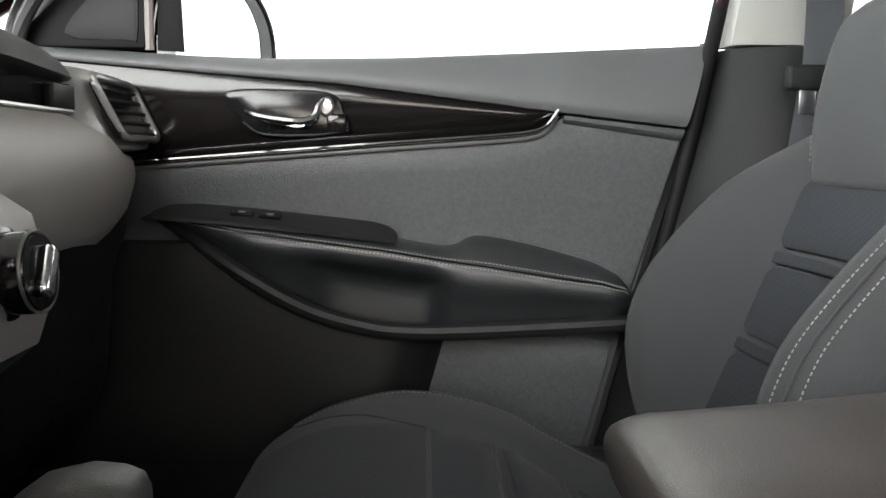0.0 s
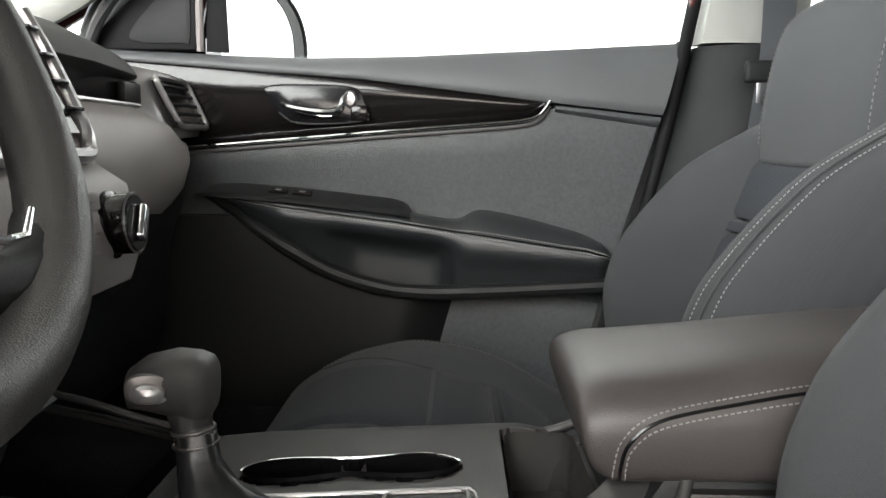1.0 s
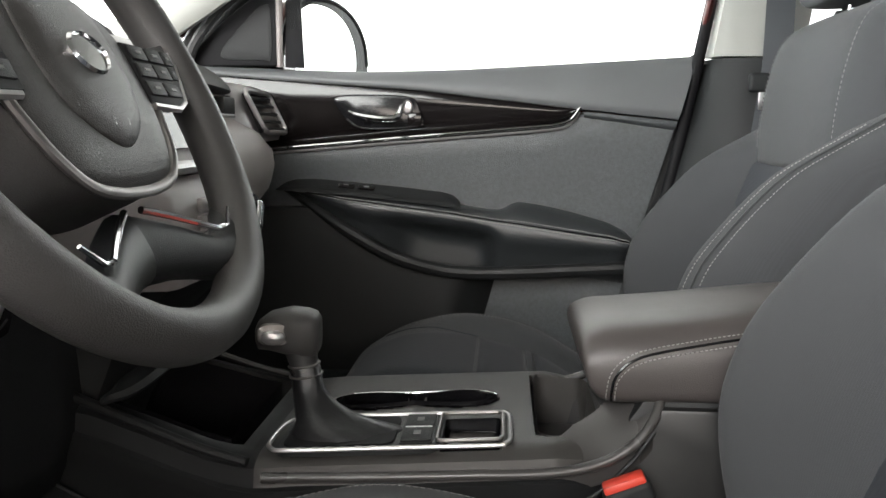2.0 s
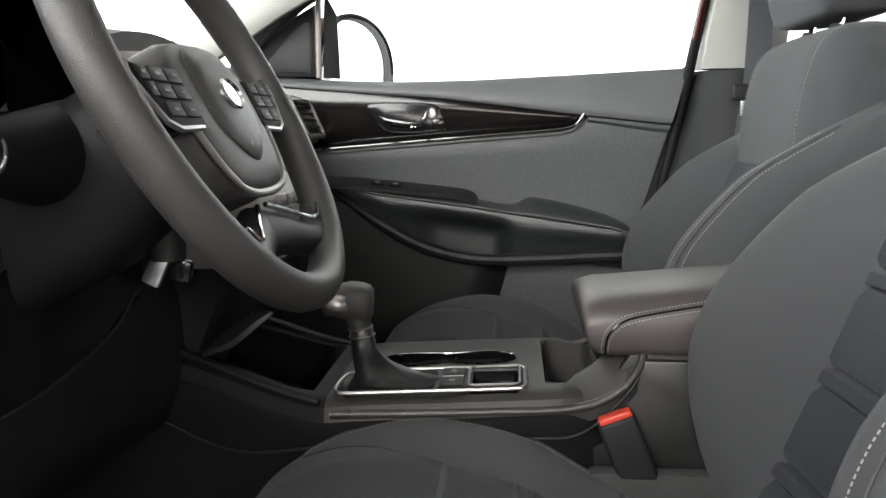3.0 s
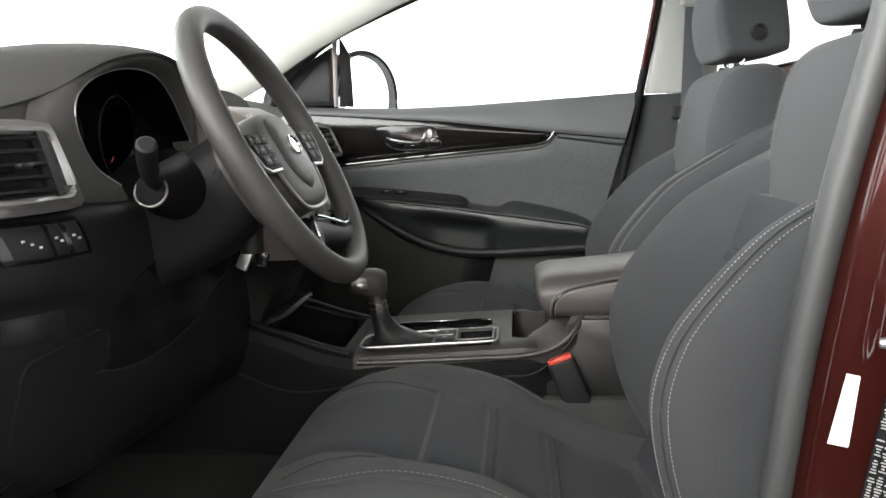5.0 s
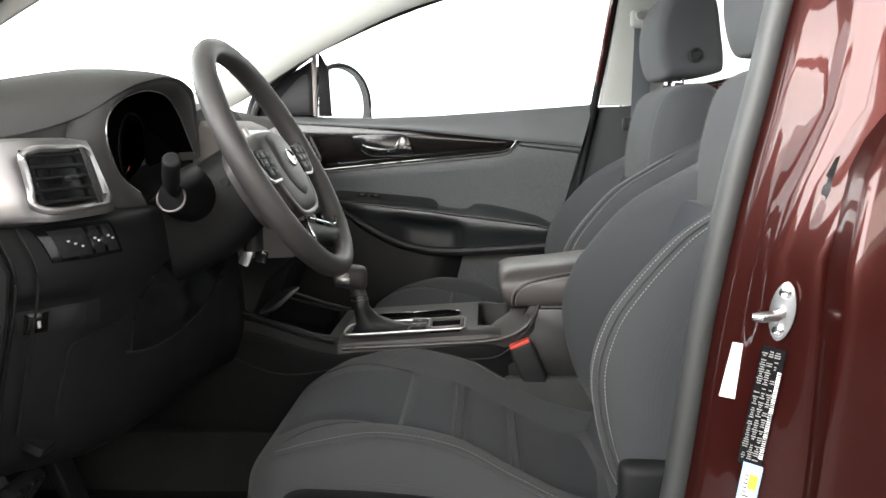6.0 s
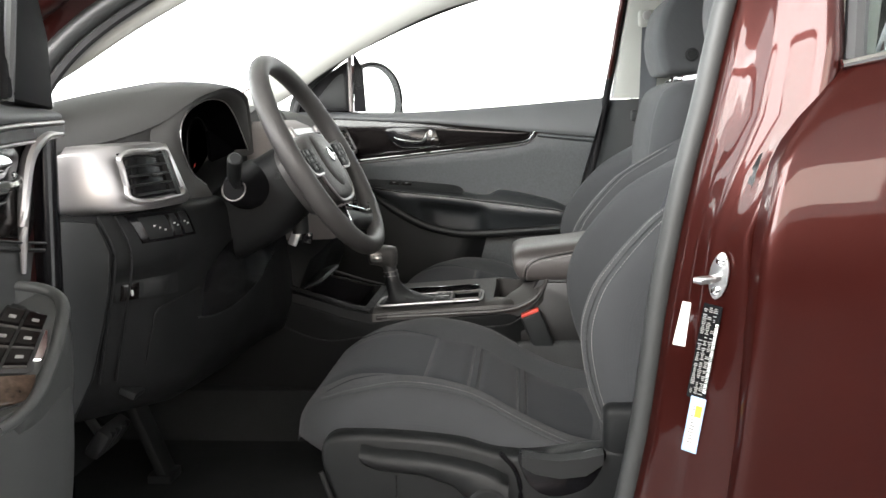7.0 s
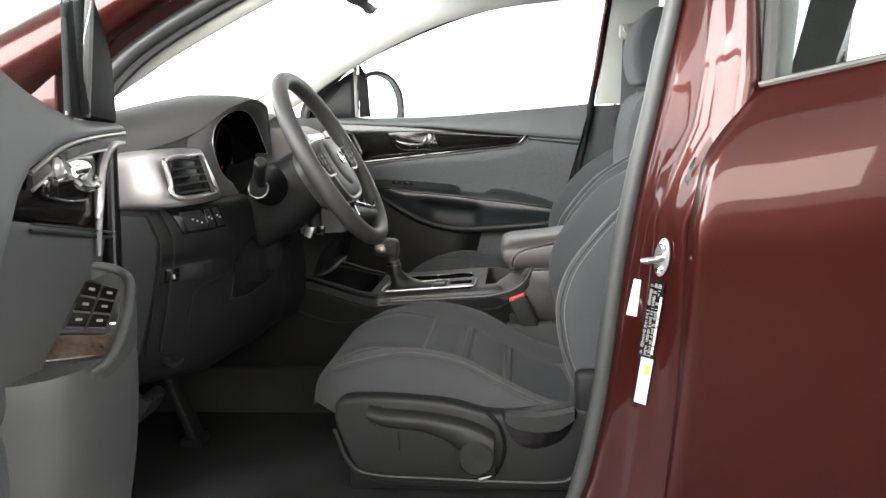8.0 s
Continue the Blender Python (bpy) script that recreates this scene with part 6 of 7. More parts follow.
    for x, k, zt in shape:
        loop = []
        for t in (2 * math.pi * j / 48 for j in range(48)):
            cy, cz = math.cos(t), math.sin(t)
            y = -0.017 + 0.109 * math.copysign(abs(cy) ** 0.5, cy) * (0.93 + 0.07 * k)
            z = (zt - 0.749 if cz > 0 else 0.035) * math.copysign(abs(cz) ** (0.7 if cz > 0 else 0.5), cz) * k
            loop.append((x + lean_back(x, 0.749 + z), y, 0.749 + z))
        secs.append(loop)
    lid = part("armrest_lid", bm_loft(secs), "leather2", c, "padded dark leatherette armrest lid", angle=60)

    def lid_y(x, z):
        """The driver-side face of the lid."""
        zt = float(np.interp(x, [q[0] for q in shape], [q[2] for q in shape]))
        k = float(np.interp(x, [q[0] for q in shape], [q[1] for q in shape]))
        t = min(0.999, abs(z - 0.749) / ((zt - 0.749 if z > 0.749 else 0.035) * k))
        sn = t ** (1.43 if z > 0.749 else 2.0)
        return -0.017 - 0.109 * math.sqrt(1 - sn * sn) ** 0.5 * (0.93 + 0.07 * k)

    def seam(off):
        line = spline([(0.44, 0, 0.801 + off), (0.30, 0, 0.789 + off), (0.225, 0, 0.778 + off), (0.172 - off * 0.3, 0, 0.767 + off), (0.148 - off * 0.7, 0, 0.752 + off * 0.7), (0.138 - off, 0, 0.735), (0.1355 - off, 0, 0.722)], 8)
        return [Vector((p.x + lean_back(p.x, p.z), lid_y(p.x, p.z), p.z)) for p in line]
    for off in (0.005, -0.004):
        part("stitching", bm_stitches([p + Vector((-0.0005, -0.0008, 0)) for p in seam(off)], 0.0026, 0.0018, 0.0006), "thread", lid, "pale double stitching", "stuff")
    part("seam_welt", bm_tube([p + Vector((0.0004, 0.0006, 0)) for p in seam(0.0005)], 0.0016, 6), "black", lid)
    # pocket flap and rail towards the dash
    part("flap", bm_tube(spline([(-0.345, -0.128, 0.712), (-0.325, -0.118, 0.722), (-0.310, -0.06, 0.735), (-0.300, 0.0, 0.738)], 6), [0.004 + 0.004 * math.sin(math.pi * i / 18) for i in range(19)], 8, 2.2), "plastic", c, "black flap of the front bin")
    part("driver_rail", bm_tube(spline([(-0.40, -0.112, 0.718), (-0.31, -0.130, 0.692), (-0.25, -0.140, 0.674), (-0.195, -0.147, 0.662)], 6), 0.005, 8), "lower", c, "black console edge")
    part("passenger_rail", bm_tube(spline([(-0.40, 0.105, 0.722), (-0.325, 0.11, 0.703), (-0.26, 0.115, 0.681), (-0.205, 0.125, 0.664)], 6), 0.004, 8), "plastic", c, "black console rail")

    sh = thing("gear_shifter", (-0.12, -0.085, 0.673), "black leatherette gear shifter with a silver button", "gear shifter")
    boot = []
    for t, (x, y, z, rx, ry) in enumerate(((-0.108, -0.094, 0.672, 0.060, 0.036), (-0.110, -0.093, 0.679, 0.055, 0.033), (-0.124, -0.087, 0.686, 0.038, 0.026), (-0.140, -0.078, 0.697, 0.024, 0.019), (-0.151, -0.070, 0.713, 0.0165, 0.0155), (-0.156, -0.065, 0.735, 0.0155, 0.0145))):
        boot.append([(x + rx * math.cos(a) * (1 + 0.07 * math.sin(3 * a + t)), y + ry * math.sin(a) * (1 + 0.05 * math.cos(5 * a + 2 * t)), z + 0.002 * math.sin(4 * a + t)) for a in (2 * math.pi * j / 20 for j in range(20))])
    part("boot", bm_loft(boot), "boot", sh, "creased black leatherette boot", angle=70)
    for z, r in ((0.7365, 0.0158), (0.7265, 0.0166)):
        part("collar_ring", bm_tube([(-0.158 + (0.7365 - z) * 0.25 + r * math.cos(a), -0.0635 - (0.7365 - z) * 0.2 + r * math.sin(a), z + 0.002 * math.cos(a)) for a in np.linspace(0, 2 * math.pi, 25)[:-1]], 0.0012, 6, loop=True), "satin_dark", sh, "thin satin ring")
    part("collar", bm_tube([(-0.156, -0.065, 0.728), (-0.158, -0.0635, 0.734), (-0.159, -0.063, 0.737)], [0.0155, 0.0155, 0.0145], 16), "arch", sh, "satin shifter collar")
    part("neck", bm_tube([(-0.158, -0.064, 0.733), (-0.160, -0.062, 0.742), (-0.162, -0.060, 0.752), (-0.163, -0.059, 0.760), (-0.165, -0.058, 0.769)], [0.0145, 0.0158, 0.0178, 0.020, 0.0235], 18), "gloss2", sh, "dark satin neck")
    kb = []

    def smooth_in(t):
        t = max(0.0, min(1.0, t))
        return t * t * (3 - 2 * t)
    for x, k, zc in ((-0.207, 0.50, 0.768), (-0.204, 0.74, 0.769), (-0.194, 0.92, 0.773), (-0.172, 0.98, 0.777), (-0.156, 0.96, 0.776), (-0.147, 0.86, 0.775), (-0.143, 0.66, 0.774), (-0.1415, 0.35, 0.773)):
        kb.append([(x, -0.058 + 0.026 * k * math.copysign(abs(math.cos(a)) ** 0.7, math.cos(a)), zc + (0.019 if math.sin(a) > 0 else 0.024 + 0.012 * smooth_in((x + 0.19) / 0.03)) * k * math.copysign(abs(math.sin(a)) ** 0.75, math.sin(a))) for a in (2 * math.pi * j / 24 for j in range(24))])
    part("knob", bm_loft(kb), "wheel", sh, "black leatherette knob", angle=70)
    face_ = [[(-0.184 + 0.017 * k * math.copysign(abs(math.cos(a)) ** 0.7, math.cos(a)), -0.0785 - h + 0.003 * math.cos(a), 0.772 + 0.0115 * k * math.copysign(abs(math.sin(a)) ** 0.7, math.sin(a))) for a in (2 * math.pi * j / 24 for j in range(24))] for k, h in ((1.0, -0.006), (1.0, 0.004), (0.92, 0.0065), (0.7, 0.0072))]
    part("knob_bezel", bm_loft(face_), "satin_dark", sh, "dark satin knob bezel")
    part("release_button", moved(bm_lathe([(0.0, 0.0), (0.009, 0.0), (0.009, 0.006), (0.006, 0.009), (0.0, 0.010)], 16), pose(-0.184, -0.0845, 0.770, 90, 0, 10) @ Matrix.Diagonal((1.35, 0.8, 1, 1))), "satin", sh, "silver release button")
    return c


console()


# ---- front seats ----
def smoothstep(a, b, x):
    t = max(0.0, min(1.0, (x - a) / (b - a)))
    return t * t * (3 - 2 * t)


CREST = [(v.x, v.z) for v in spline([(x, 0, z) for x, z in ((-0.256, 0.545), (-0.251, 0.572), (-0.232, 0.597), (-0.19, 0.620), (-0.14, 0.638), (-0.054, 0.652), (0.05, 0.634), (0.137, 0.588), (0.22, 0.548), (0.32, 0.525))], 8)]
FRONT = [(v.z, v.x) for v in spline([(x, 0, z) for z, x in ((0.48, 0.325), (0.55, 0.292), (0.60, 0.266), (0.67, 0.246), (0.74, 0.240), (0.80, 0.256), (0.844, 0.283), (0.90, 0.330), (0.936, 0.370), (0.98, 0.445), (1.02, 0.518), (1.05, 0.565))], 8)]


def back_line(z):
    return 0.31 + 0.385 * (z - 0.56)


def front_seat(s, label):
    MIRROR[0] = s
    yc = 0.38
    d = thing("front_seat", (0.1, yc, 0.36), label, "car seat", "front seats")

    def wide(x):
        return 0.25 * (1 - 0.30 * max(0, (-0.10 - x) / 0.156) ** 2.4)

    def top(x, w):
        """Height of the cushion at x and share w of its half width."""
        a = abs(w)
        dip = 0.032 * smoothstep(-0.18, 0.02, x)
        z = curve_at(CREST, x) - dip * (1 - smoothstep(0.50, 0.80, a))
        z -= 0.006 * math.exp(-((a - 0.60) / 0.025) ** 2) * smoothstep(-0.12, -0.05, x)
        z -= 0.012 * max(0, (a - 0.78) / 0.22) ** 2
        z -= (0.008 + 0.040 * smoothstep(-0.26, -0.16, x)) * max(0, (a - 0.93) / 0.07) ** 2
        return z

    rows = []
    for k in range(44):
        x = lerp(-0.256, 0.31, (k / 43) ** 1.25)
        h = wide(x)
        ws = [math.sin(lerp(-90, 90, j / 34) * math.pi / 180) for j in range(35)]
        loop = [(x, yc + h * w, top(x, w)) for w in ws]
        zb = lerp(0.532, 0.515, smoothstep(-0.256, -0.16, x))
        zl = top(x, 1)
        loop += [(x, yc + h * 1.012, lerp(zl, zb, 0.35)), (x, yc + h * 1.005, lerp(zl, zb, 0.75)), (x, yc + h * 0.97, zb), (x, yc, zb - 0.01), (x, yc - h * 0.97, zb), (x, yc - h * 1.005, lerp(zl, zb, 0.75)), (x, yc - h * 1.012, lerp(zl, zb, 0.35))]
        rows.append(loop)
    cu = part("cushion", bm_loft(rows), "fabric", d, "dark grey woven cushion", angle=60)

    def tops(x, wy, lift):
        return (x, yc + wy, top(x, wy / wide(x)) + lift)
    cells = ((-0.030, 0.042), (0.046, 0.060), (0.064, 0.130), (0.134, 0.148), (0.152, 0.285))
    part("nose_panel", bm_slab(lambda u, v: tops(lerp(-0.228, -0.036, u), lerp(-1, 1, v) * lerp(0.118, 0.142, u), 0.0045 * min(1, 8 * min(u, 1 - u)) ** 0.5 * min(1, 12 * min(v, 1 - v)) ** 0.5),
                               lambda u, v: tops(lerp(-0.228, -0.036, u), lerp(-1, 1, v) * lerp(0.118, 0.142, u), -0.006), 16, 18), "insert", cu, "dark blue-grey cushion nose")
    for x0, x1 in cells:
        part("insert_panel", bm_slab(lambda u, v: tops(lerp(x0, x1, u), lerp(-0.142, 0.142, v) * (1 if u > 0 or x0 > 0 else 0.985), 0.0055 * min(1, 6 * min(u, 1 - u)) ** 0.5 * min(1, 12 * min(v, 1 - v)) ** 0.5),
                                     lambda u, v: tops(lerp(x0, x1, u), lerp(-0.142, 0.142, v), -0.006), 12, 18), "insert", cu, "blue-grey patterned insert")
    # seams along the bolsters
    for w, nm in ((0.93, 1), (0.885, 2)):
        for sg in (-1, 1):
            line = [(x, yc + sg * wide(x) * w, top(x, w) + 0.0008) for x in np.linspace(-0.205, 0.27, 60)]
            if nm == 1:
                part("piping", bm_tube(line, 0.0022, 6), "fabric", cu)
            else:
                part("stitching", bm_stitches(line, 0.004, 0.003, 0.0006), "thread_dim", cu, "grey stitching", "stuff")
    seam = [(x, yc + y, top(x, y / wide(x)) + 0.0004) for x, y in [(p.x, p.y) for p in spline([(-0.035, 0.142, 0), (-0.09, 0.15, 0), (-0.17, 0.165, 0), (-0.20, 0.175, 0)], 8)]]
    part("nose_seam", bm_tube(seam, 0.0010, 5), "insert", cu)
    part("nose_seam", bm_tube([(x, 2 * yc - y, z) for x, y, z in seam], 0.0010, 5), "insert", cu)

    # backrest: wings, centre, shoulders
    for sg in (-1, 1):
        secs = []
        for k in range(34):
            z = lerp(0.48, 1.05, k / 33)
            xf, xl = curve_at(FRONT, z), back_line(z)
            xb = xl + 0.125
            inx = min(max(xl, xf + 0.004), xb - 0.02)
            shr = 1 - 0.14 * max(0, (z - 0.93) / 0.12) ** 2
            pts = [(inx + 0.02, 0.135), (inx, 0.150), (lerp(inx, xf, 0.55), 0.172), (xf + 0.004, 0.200), (xf + 0.003, 0.222), (xf + 0.022, 0.245), (lerp(xf, xb, 0.35), 0.257), (lerp(xf, xb, 0.7), 0.255), (xb - 0.012, 0.245), (xb, 0.225), (xb, 0.135)]
            sm = spline([(a, b * shr if b > 0.16 else b, 0) for a, b in pts], 3)
            secs.append([(p.x, yc + sg * p.y, z) for p in sm])
        part("wing", bm_loft(secs), "fabric", d, "dark grey side bolster", angle=60)
        def crest(z, dy, dx):
            return (curve_at(FRONT, z) + dx, yc + sg * (0.222 + dy) * (1 - 0.14 * max(0, (z - 0.93) / 0.12) ** 2), z)
        for dy, dx in ((0.020, 0.0155), (0.006, 0.000)) if sg == -s else ():
            line = [crest(z, dy, dx) for z in np.linspace(0.58, 0.99, 60)]
            part("stitching", bm_stitches([(x - 0.0015, y + sg * 0.001, z) for x, y, z in line], 0.0030, 0.0022, 0.0007), "thread", d, "pale double stitching", "stuff")
        if sg == -s:
            part("piping", bm_tube([crest(z, 0.013, 0.006) for z in np.linspace(0.55, 1.0, 50)], 0.0014, 6), "fabric", d)
        elif s < 0:
            part("stitching", bm_stitches([crest(z, -0.012, 0.0022) for z in np.linspace(0.60, 0.98, 60)], 0.0026, 0.0022, 0.0006), "thread", d, "pale stitching", "stuff")
    part("back_core", bm_slab(lambda u, v: (back_line(lerp(0.46, 1.02, v)) + 0.012, yc + lerp(-0.16, 0.16, u), lerp(0.46, 1.02, v)), lambda u, v: (back_line(lerp(0.46, 1.02, v)) + 0.14 - 0.02 * abs(2 * u - 1) ** 3, yc + lerp(-0.225, 0.225, u), lerp(0.46, 1.02, v)), 10, 10), "plastic", d, "dark seat back panel")
    for z0, z1 in ((0.50, 0.618), (0.622, 0.638), (0.642, 0.724), (0.728, 0.744), (0.748, 0.830), (0.834, 0.850), (0.854, 0.935)):
        part("back_panel", bm_slab(lambda u, v: (back_line(lerp(z0, z1, v)) - 0.006 - 0.008 * abs(2 * u - 1) ** 2 + 0.006 * (1 - min(1, 8 * min(v, 1 - v)) ** 0.5), yc + lerp(-0.158, 0.158, u), lerp(z0, z1, v)),
                                   lambda u, v: (back_line(lerp(z0, z1, v)) + 0.02, yc + lerp(-0.158, 0.158, u), lerp(z0, z1, v)), 14, 10), "insert", d, "blue-grey patterned insert")
    loop = [(p.x, p.z) for p in spline([(x, 0, z) for x, z in ((0.478, 0.925), (0.462, 0.955), (0.470, 1.046), (0.492, 1.122), (0.525, 1.150), (0.56, 1.157), (0.60, 1.154), (0.632, 1.122), (0.630, 1.043), (0.61, 0.93))], 5, True)]
    mx, mz = 0.555, 1.03
    sh = [[(mx + (a - mx) * k, yc + w, mz + (b - mz) * (0.5 + 0.5 * k)) for a, b in loop] for w, k in ((-0.205, 0.30), (-0.200, 0.55), (-0.188, 0.78), (-0.170, 0.92), (-0.14, 0.985), (-0.07, 1.0), (0.07, 1.0), (0.14, 0.985), (0.170, 0.92), (0.188, 0.78), (0.200, 0.55), (0.205, 0.30))]
    part("shoulder_pad", bm_loft(sh), "fabric", d, "dark grey upper back pad", angle=70)
    for sg in (-1, 1):
        part("shoulder_seam", bm_stitches([(mx + (a - mx) * 0.955 - 0.001, yc + sg * 0.160, mz + (b - mz) * 0.975 + 0.0006) for a, b in loop[5:36]], 0.004, 0.003, 0.0006), "thread_dim", d, "", "stuff")

    # head restraint
    hl = [(p.x, p.z) for p in spline([(x, 0, z) for x, z in ((0.530, 1.170), (0.502, 1.188), (0.488, 1.260), (0.502, 1.335), (0.540, 1.378), (0.585, 1.380), (0.618, 1.345), (0.632, 1.27), (0.640, 1.20), (0.625, 1.178))], 5, True)]
    hx, hz = 0.565, 1.275
    hr = [[(hx + (a - hx) * k, yc + w, hz + (b - hz) * (0.25 + 0.75 * k)) for a, b in hl] for w, k in ((-0.138, 0.72), (-0.136, 0.82), (-0.128, 0.93), (-0.11, 0.985), (-0.05, 1.0), (0.05, 1.0), (0.11, 0.985), (0.128, 0.93), (0.136, 0.82), (0.138, 0.72))]
    h = part("head_restraint", bm_loft(hr), "fabric", d, "dark grey head restraint", angle=70)
    for sg in (-1, 1):
        part("restraint_button", moved(bm_lathe([(0, 0), (0.017, 0), (0.017, 0.004), (0.012, 0.006), (0.010, 0.003), (0, 0.003)], 20), pose(0.571, yc + sg * 0.137, 1.218, -90 * sg)), "plastic_low", h, "black round release button")
        part("restraint_post", bm_tube([(0.545, yc + sg * 0.065, 1.10), (0.565, yc + sg * 0.065, 1.20)], 0.006, 10), "chrome", d, "chrome post")
        part("post_collar", moved(bm_lathe([(0, 0), (0.016, 0), (0.014, 0.010), (0, 0.010)], 16), pose(0.555, yc + sg * 0.065, 1.150, 0, 11, 0)), "plastic_low", d)

    # base, side shield and levers on the outboard side
    part("seat_base", joined(bm_box((0.05, yc, 0.445), (0.40, 0.42, 0.07), 0.015), bm_box((0.05, yc - 0.19, 0.385), (0.46, 0.045, 0.055), 0.008), bm_box((0.05, yc + 0.19, 0.385), (0.46, 0.045, 0.055), 0.008)), "plastic_low", d, "black seat base on rails")
    shield = [(p.x, p.z) for p in spline([(x, 0, z) for x, z in ((-0.175, 0.572), (-0.12, 0.579), (-0.04, 0.576), (0.04, 0.567), (0.10, 0.550), (0.16, 0.545), (0.24, 0.556), (0.30, 0.556), (0.335, 0.53), (0.345, 0.46), (0.31, 0.405), (0.22, 0.392), (0.0, 0.398), (-0.11, 0.403), (-0.155, 0.435), (-0.182, 0.50), (-0.19, 0.545))], 5, True)]
    sd = part("side_shield", bm_prism(shield, yc + 0.235, yc + 0.282, "y", 0.010, 3), "plastic", d, "black plastic side shield")
    groove = spline([(-0.19, yc + 0.283, 0.515), (-0.165, yc + 0.284, 0.45), (-0.125, yc + 0.284, 0.425), (0.0, yc + 0.284, 0.417), (0.22, yc + 0.284, 0.411), (0.27, yc + 0.283, 0.425)], 6)
    part("shield_ridge", bm_tube(groove, 0.005, 8), "plastic", sd)
    part("height_lever", bm_loft([[(x, yc + 0.282, z - h), (x, yc + 0.302, z - h + 0.003), (x, yc + 0.309, z - h + 0.010), (x, yc + 0.310, z + h - 0.012), (x, yc + 0.303, z + h - 0.003), (x, yc + 0.284, z + h)] for x, z, h in ((-0.120, 0.552, 0.0125), (-0.112, 0.548, 0.0155), (-0.09, 0.541, 0.017), (-0.02, 0.535, 0.018), (0.03, 0.522, 0.023), (0.065, 0.501, 0.036), (0.095, 0.480, 0.046), (0.118, 0.472, 0.040))]), "plastic", sd, "black seat height lever", angle=60)
    part("slot", bm_box((-0.065, yc + 0.2826, 0.492), (0.0022, 0.003, 0.038), 0), "black", sd)
    part("recline_knob", moved(bm_lathe([(0, 0), (0.034, 0), (0.034, 0.008), (0.030, 0.012), (0.006, 0.012), (0, 0.011)], 32), pose(0.085, yc + 0.302, 0.468, -90)), "plastic", sd, "black round lumbar knob")
    part("lever_ring", bm_tube(spline([(0.105, yc + 0.284, 0.552), (0.130, yc + 0.284, 0.52), (0.137, yc + 0.284, 0.475), (0.12, yc + 0.284, 0.43), (0.085, yc + 0.284, 0.415)], 6), 0.004, 8), "black", sd)
    cup = [(p.x, p.z) for p in spline([(x, 0, z) for x, z in ((0.137, 0.553), (0.20, 0.546), (0.268, 0.558), (0.268, 0.53), (0.245, 0.495), (0.20, 0.478), (0.165, 0.485), (0.142, 0.515))], 5, True)]
    part("recline_recess", bm_prism(cup, yc + 0.270, yc + 0.2835, "y", 0.002), "black", sd, "black recess of the recline lever")
    part("recline_lever", bm_loft([[(x, yc + 0.283, z1), (x, yc + 0.305, z1 - 0.002), (x, yc + 0.307, z0 + 0.004), (x, yc + 0.285, z0)] for x, z0, z1 in ((0.140, 0.535, 0.556), (0.160, 0.522, 0.553), (0.20, 0.515, 0.550), (0.24, 0.520, 0.555), (0.268, 0.540, 0.562))]), "plastic", sd, "black recline lever", angle=50)
    part("recliner_cover", bm_box((0.315, yc + 0.262, 0.585), (0.09, 0.04, 0.085), 0.014, 3), "plastic_low", d, "black recliner cover")
    if s > 0:  # this seat is slid a little further back
        for o in d.children:
            kind = o.name.split(".")[0]
            o.location.x = {"cushion": 0.04, "side_shield": 0.04, "seat_base": 0.04, "wing": 0.022, "stitching": 0.022, "piping": 0.022, "back_panel": 0.02, "back_core": 0.015, "recliner_cover": 0.02}.get(kind, 0.0)
    MIRROR[0] = 1
    return d


front_seat(1, "dark grey fabric passenger seat with blue-grey insert")
front_seat(-1, "dark grey fabric driver seat with pale double stitching")


# ---- belts ----
def buckle(s):
    MIRROR[0] = s
    b = thing("belt_buckle", (0.21, 0.155, 0.52), "black seat belt buckle with a red release button", "seat belt buckle", "belt buckles")
    m = pose(0.178, 0.157, 0.615, 0, -22, 0)
    part("buckle_body", moved(bm_box((0, 0, 0), (0.046, 0.024, 0.092), 0.006, 3), m), "plastic_low", b, "black buckle case")
    part("release", moved(bm_box((0, 0, 0.047), (0.040, 0.019, 0.010), 0.003), m), "red", b, "red release button")
    part("stalk", bm_tube([(0.196, 0.157, 0.575), (0.215, 0.160, 0.525), (0.235, 0.165, 0.46), (0.24, 0.165, 0.40)], 0.011, 10, 0.45), "black", b, "black buckle stalk")
    MIRROR[0] = 1


buckle(-1)


def shoulder_belt(s):
    MIRROR[0] = s
    b = thing("seat_belt", (0.50, 0.70, 0.42), "grey webbing seat belt hanging from the pillar", "seat belt", "seat belts")
    path = spline([(0.535, 0.682, 1.352), (0.530, 0.668, 1.25), (0.523, 0.650, 1.11), (0.518, 0.647, 1.06), (0.498, 0.655, 0.85), (0.480, 0.67, 0.55), (0.47, 0.70, 0.43)], 8)
    part("webbing", bm_loft([[p + Vector((dx, dy, 0)) for dx, dy in ((-0.024, 0), (0.024, -0.006), (0.024, -0.0045), (-0.024, 0.0015))] for p in path]), "belt", b, "grey woven webbing")
    ring = part("belt_guide", bm_box((0.525, 0.676, 1.352), (0.056, 0.026, 0.050), 0.0125, 4), "liner", b, "pale guide loop")
    part("guide_bolt", moved(bm_lathe([(0, 0), (0.014, 0), (0.012, 0.006), (0, 0.007)], 16), pose(0.522, 0.664, 1.360, 90)), "satin", ring)
    part("guide_foot", bm_box((0.525, 0.700, 1.352), (0.030, 0.045, 0.030), 0.006), "liner", b)
    tg = part("latch_tongue", bm_box((0.504, 0.645, 1.068), (0.058, 0.018, 0.034), 0.006, 3), "plastic_low", b, "black latch tongue")
    part("tongue_plate", bm_box((0.504, 0.643, 1.038), (0.022, 0.003, 0.035), 0.001), "steel", tg)
    MIRROR[0] = 1


shoulder_belt(1)

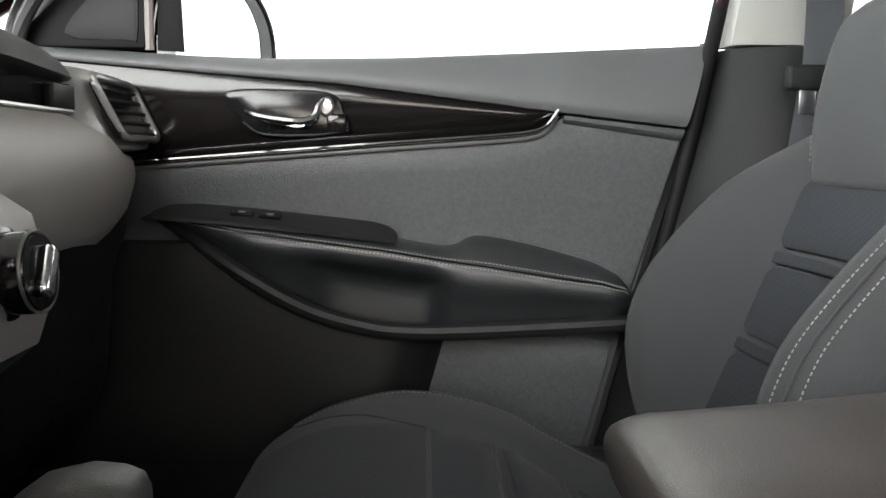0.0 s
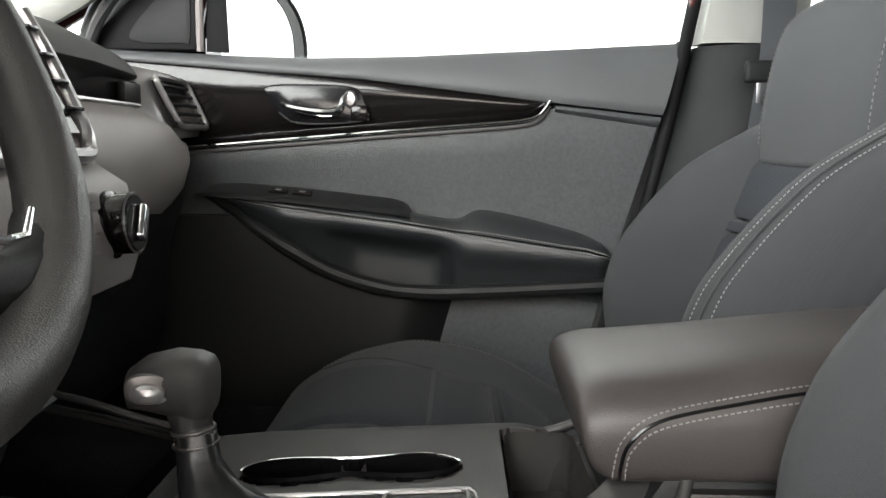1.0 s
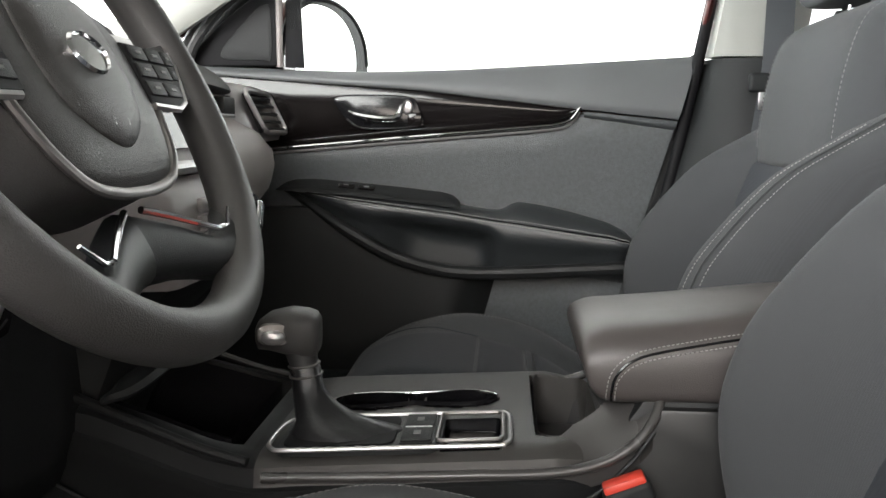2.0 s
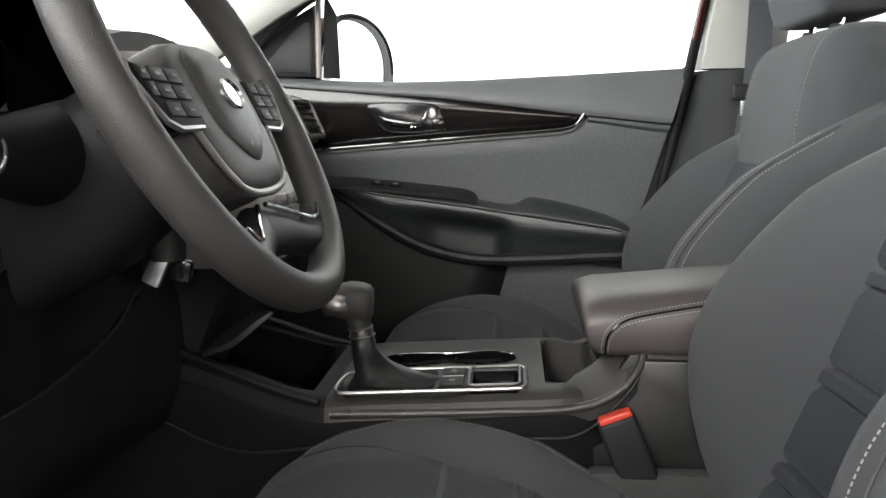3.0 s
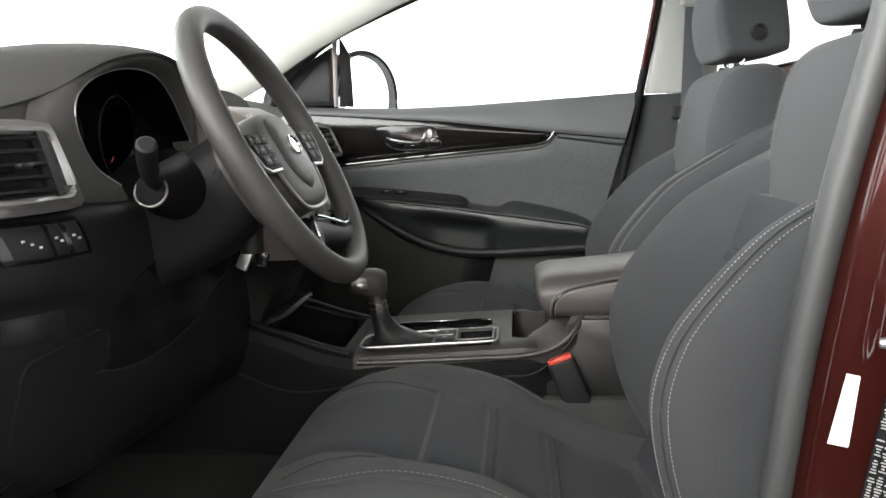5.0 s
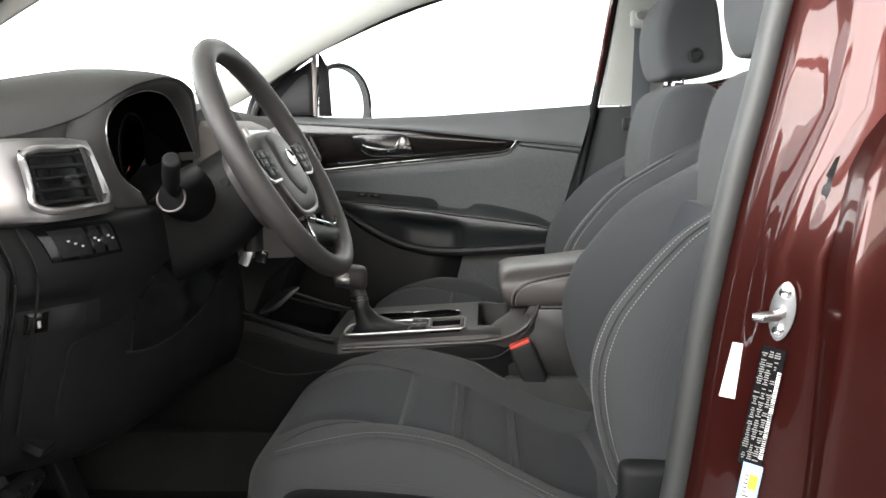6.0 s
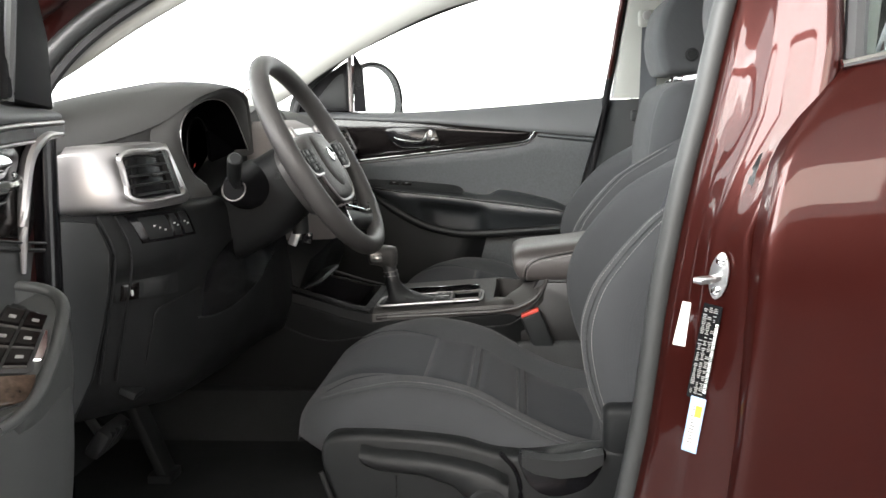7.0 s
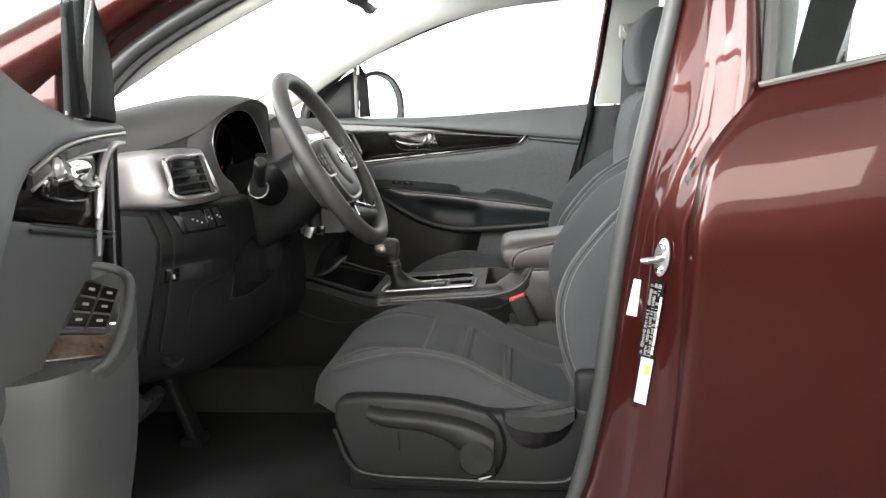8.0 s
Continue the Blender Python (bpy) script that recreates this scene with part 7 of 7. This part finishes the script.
# ---- footwell ----
pd = thing("brake_pedal", (-0.66, -0.47, 0.38), "black rubber brake pedal on its arm", "pedal", "pedals")
part("pedal_pad", bm_box((-0.655, -0.47, 0.495), (0.030, 0.095, 0.060), 0.008, 2, m=pose(0, 0, 0, 0, 35, 0)), "rubber", pd, "black rubber pad")
for k in range(4):
    part("pad_rib", bm_box((-0.640, -0.47 - 0.03 + 0.02 * k, 0.497), (0.010, 0.006, 0.045), 0.001, m=pose(0, 0, 0, 0, 35, 0)), "plastic", pd)
part("pedal_arm", bm_tube(spline([(-0.665, -0.47, 0.49), (-0.74, -0.46, 0.60), (-0.82, -0.45, 0.72)], 5), 0.009, 8), "steel", pd)
pa = thing("accelerator_pedal", (-0.62, -0.34, 0.36), "long black plastic accelerator pedal", "pedal", "pedals")
part("pedal_pad", bm_box((-0.625, -0.36, 0.455), (0.022, 0.052, 0.20), 0.006, 2, m=pose(0, 0, 0, 0, -20, 0)), "plastic_low", pa, "black pedal blade")
part("pedal_hinge", bm_box((-0.60, -0.36, 0.368), (0.05, 0.06, 0.02), 0.004), "plastic_low", pa)

# ---- inside mirror ----
rm = thing("rear_view_mirror", (-0.215, 0.0, 1.37), "dark rear-view mirror hanging from the windscreen", "mirror")
part("mirror_case", bm_loft([[(-0.215 + 0.022 * k * math.cos(a) - 0.018 * (w / 0.12) ** 2 + 0.01, w, 1.408 + 0.034 * k * math.copysign(abs(math.sin(a)) ** 0.6, math.sin(a))) for a in (2 * math.pi * j / 20 for j in range(20))] for w, k in ((-0.122, 0.7), (-0.116, 0.93), (-0.06, 1.0), (0.06, 1.0), (0.116, 0.93), (0.122, 0.7))]), "plastic_low", rm, "black mirror case")
part("mirror_face", bm_box((-0.188, 0.0, 1.408), (0.003, 0.21, 0.054), 0.001), "mirror", rm, "mirror face")
part("mirror_stem", bm_tube([(-0.22, 0, 1.43), (-0.26, 0, 1.46), (-0.29, 0, 1.445)], 0.010, 10), "plastic_low", rm)


# ---- stickers on the driver's jamb ----
def sticker(name, cx, cz, wx, wz, mat, label, y, turn):
    return solid(name, bm_box((cx, y, cz), (wx, 0.0012, wz), 0.0004, 1, m=turn), mat, label, "sticker", "jamb stickers")


def on_sticker(centre, turn, dx, out, dz, size):
    """A thin field or bar printed on a turned sticker."""
    q = turn @ Vector((dx, -out, dz))
    return bm_box((centre[0] + q.x, centre[1] + q.y, centre[2] + q.z), size, 0, m=turn)


sticker("white_sticker", 0.3565, 0.809, 0.017, 0.060, "white", "blank white sticker on the red jamb", -0.8385, pose(0, 0, 0, 0, 12, 0))
lean = pose(0, 0, 0, 0, 9, -26)
mid = (0.378, -0.8655, 0.778)
ts = sticker("data_sticker", mid[0], mid[2], 0.024, 0.130, "black", "black data sticker with dense white print on the jamb", mid[1], lean)
for k in range(48):
    for j in range(3):
        if random.random() < 0.8:
            part("print_bar", on_sticker(mid, lean, -0.0078 + 0.0062 * j, 0.0009, 0.060 - 0.0025 * k, (random.uniform(0.002, 0.006), 0.0006, 0.0011)), "thread", ts)
for k in range(40):
    part("print_bar", on_sticker(mid, lean, 0.0095, 0.0009, 0.040 - 0.0024 * k, (0.004, 0.0006, random.choice((0.0006, 0.0011, 0.0016)))), "white", ts)
mid = (0.367, -0.8625, 0.678)
st2 = sticker("blue_sticker", mid[0], mid[2], 0.020, 0.078, "blue", "pale blue and yellow tyre sticker on the jamb", mid[1], lean)
part("print_panel", on_sticker(mid, lean, 0.0, 0.0008, -0.001, (0.0135, 0.0005, 0.066)), "white", st2, "white printed field")
part("yellow_patch", on_sticker(mid, lean, 0.003, 0.0012, 0.020, (0.0085, 0.0006, 0.016)), "yellow", st2)
for k in range(12):
    part("print_bar", on_sticker(mid, lean, -0.002 if k > 4 else -0.004, 0.0012, 0.026 - 0.0046 * k, (0.0075 if k > 4 else 0.004, 0.0005, 0.0012)), "belt", st2)
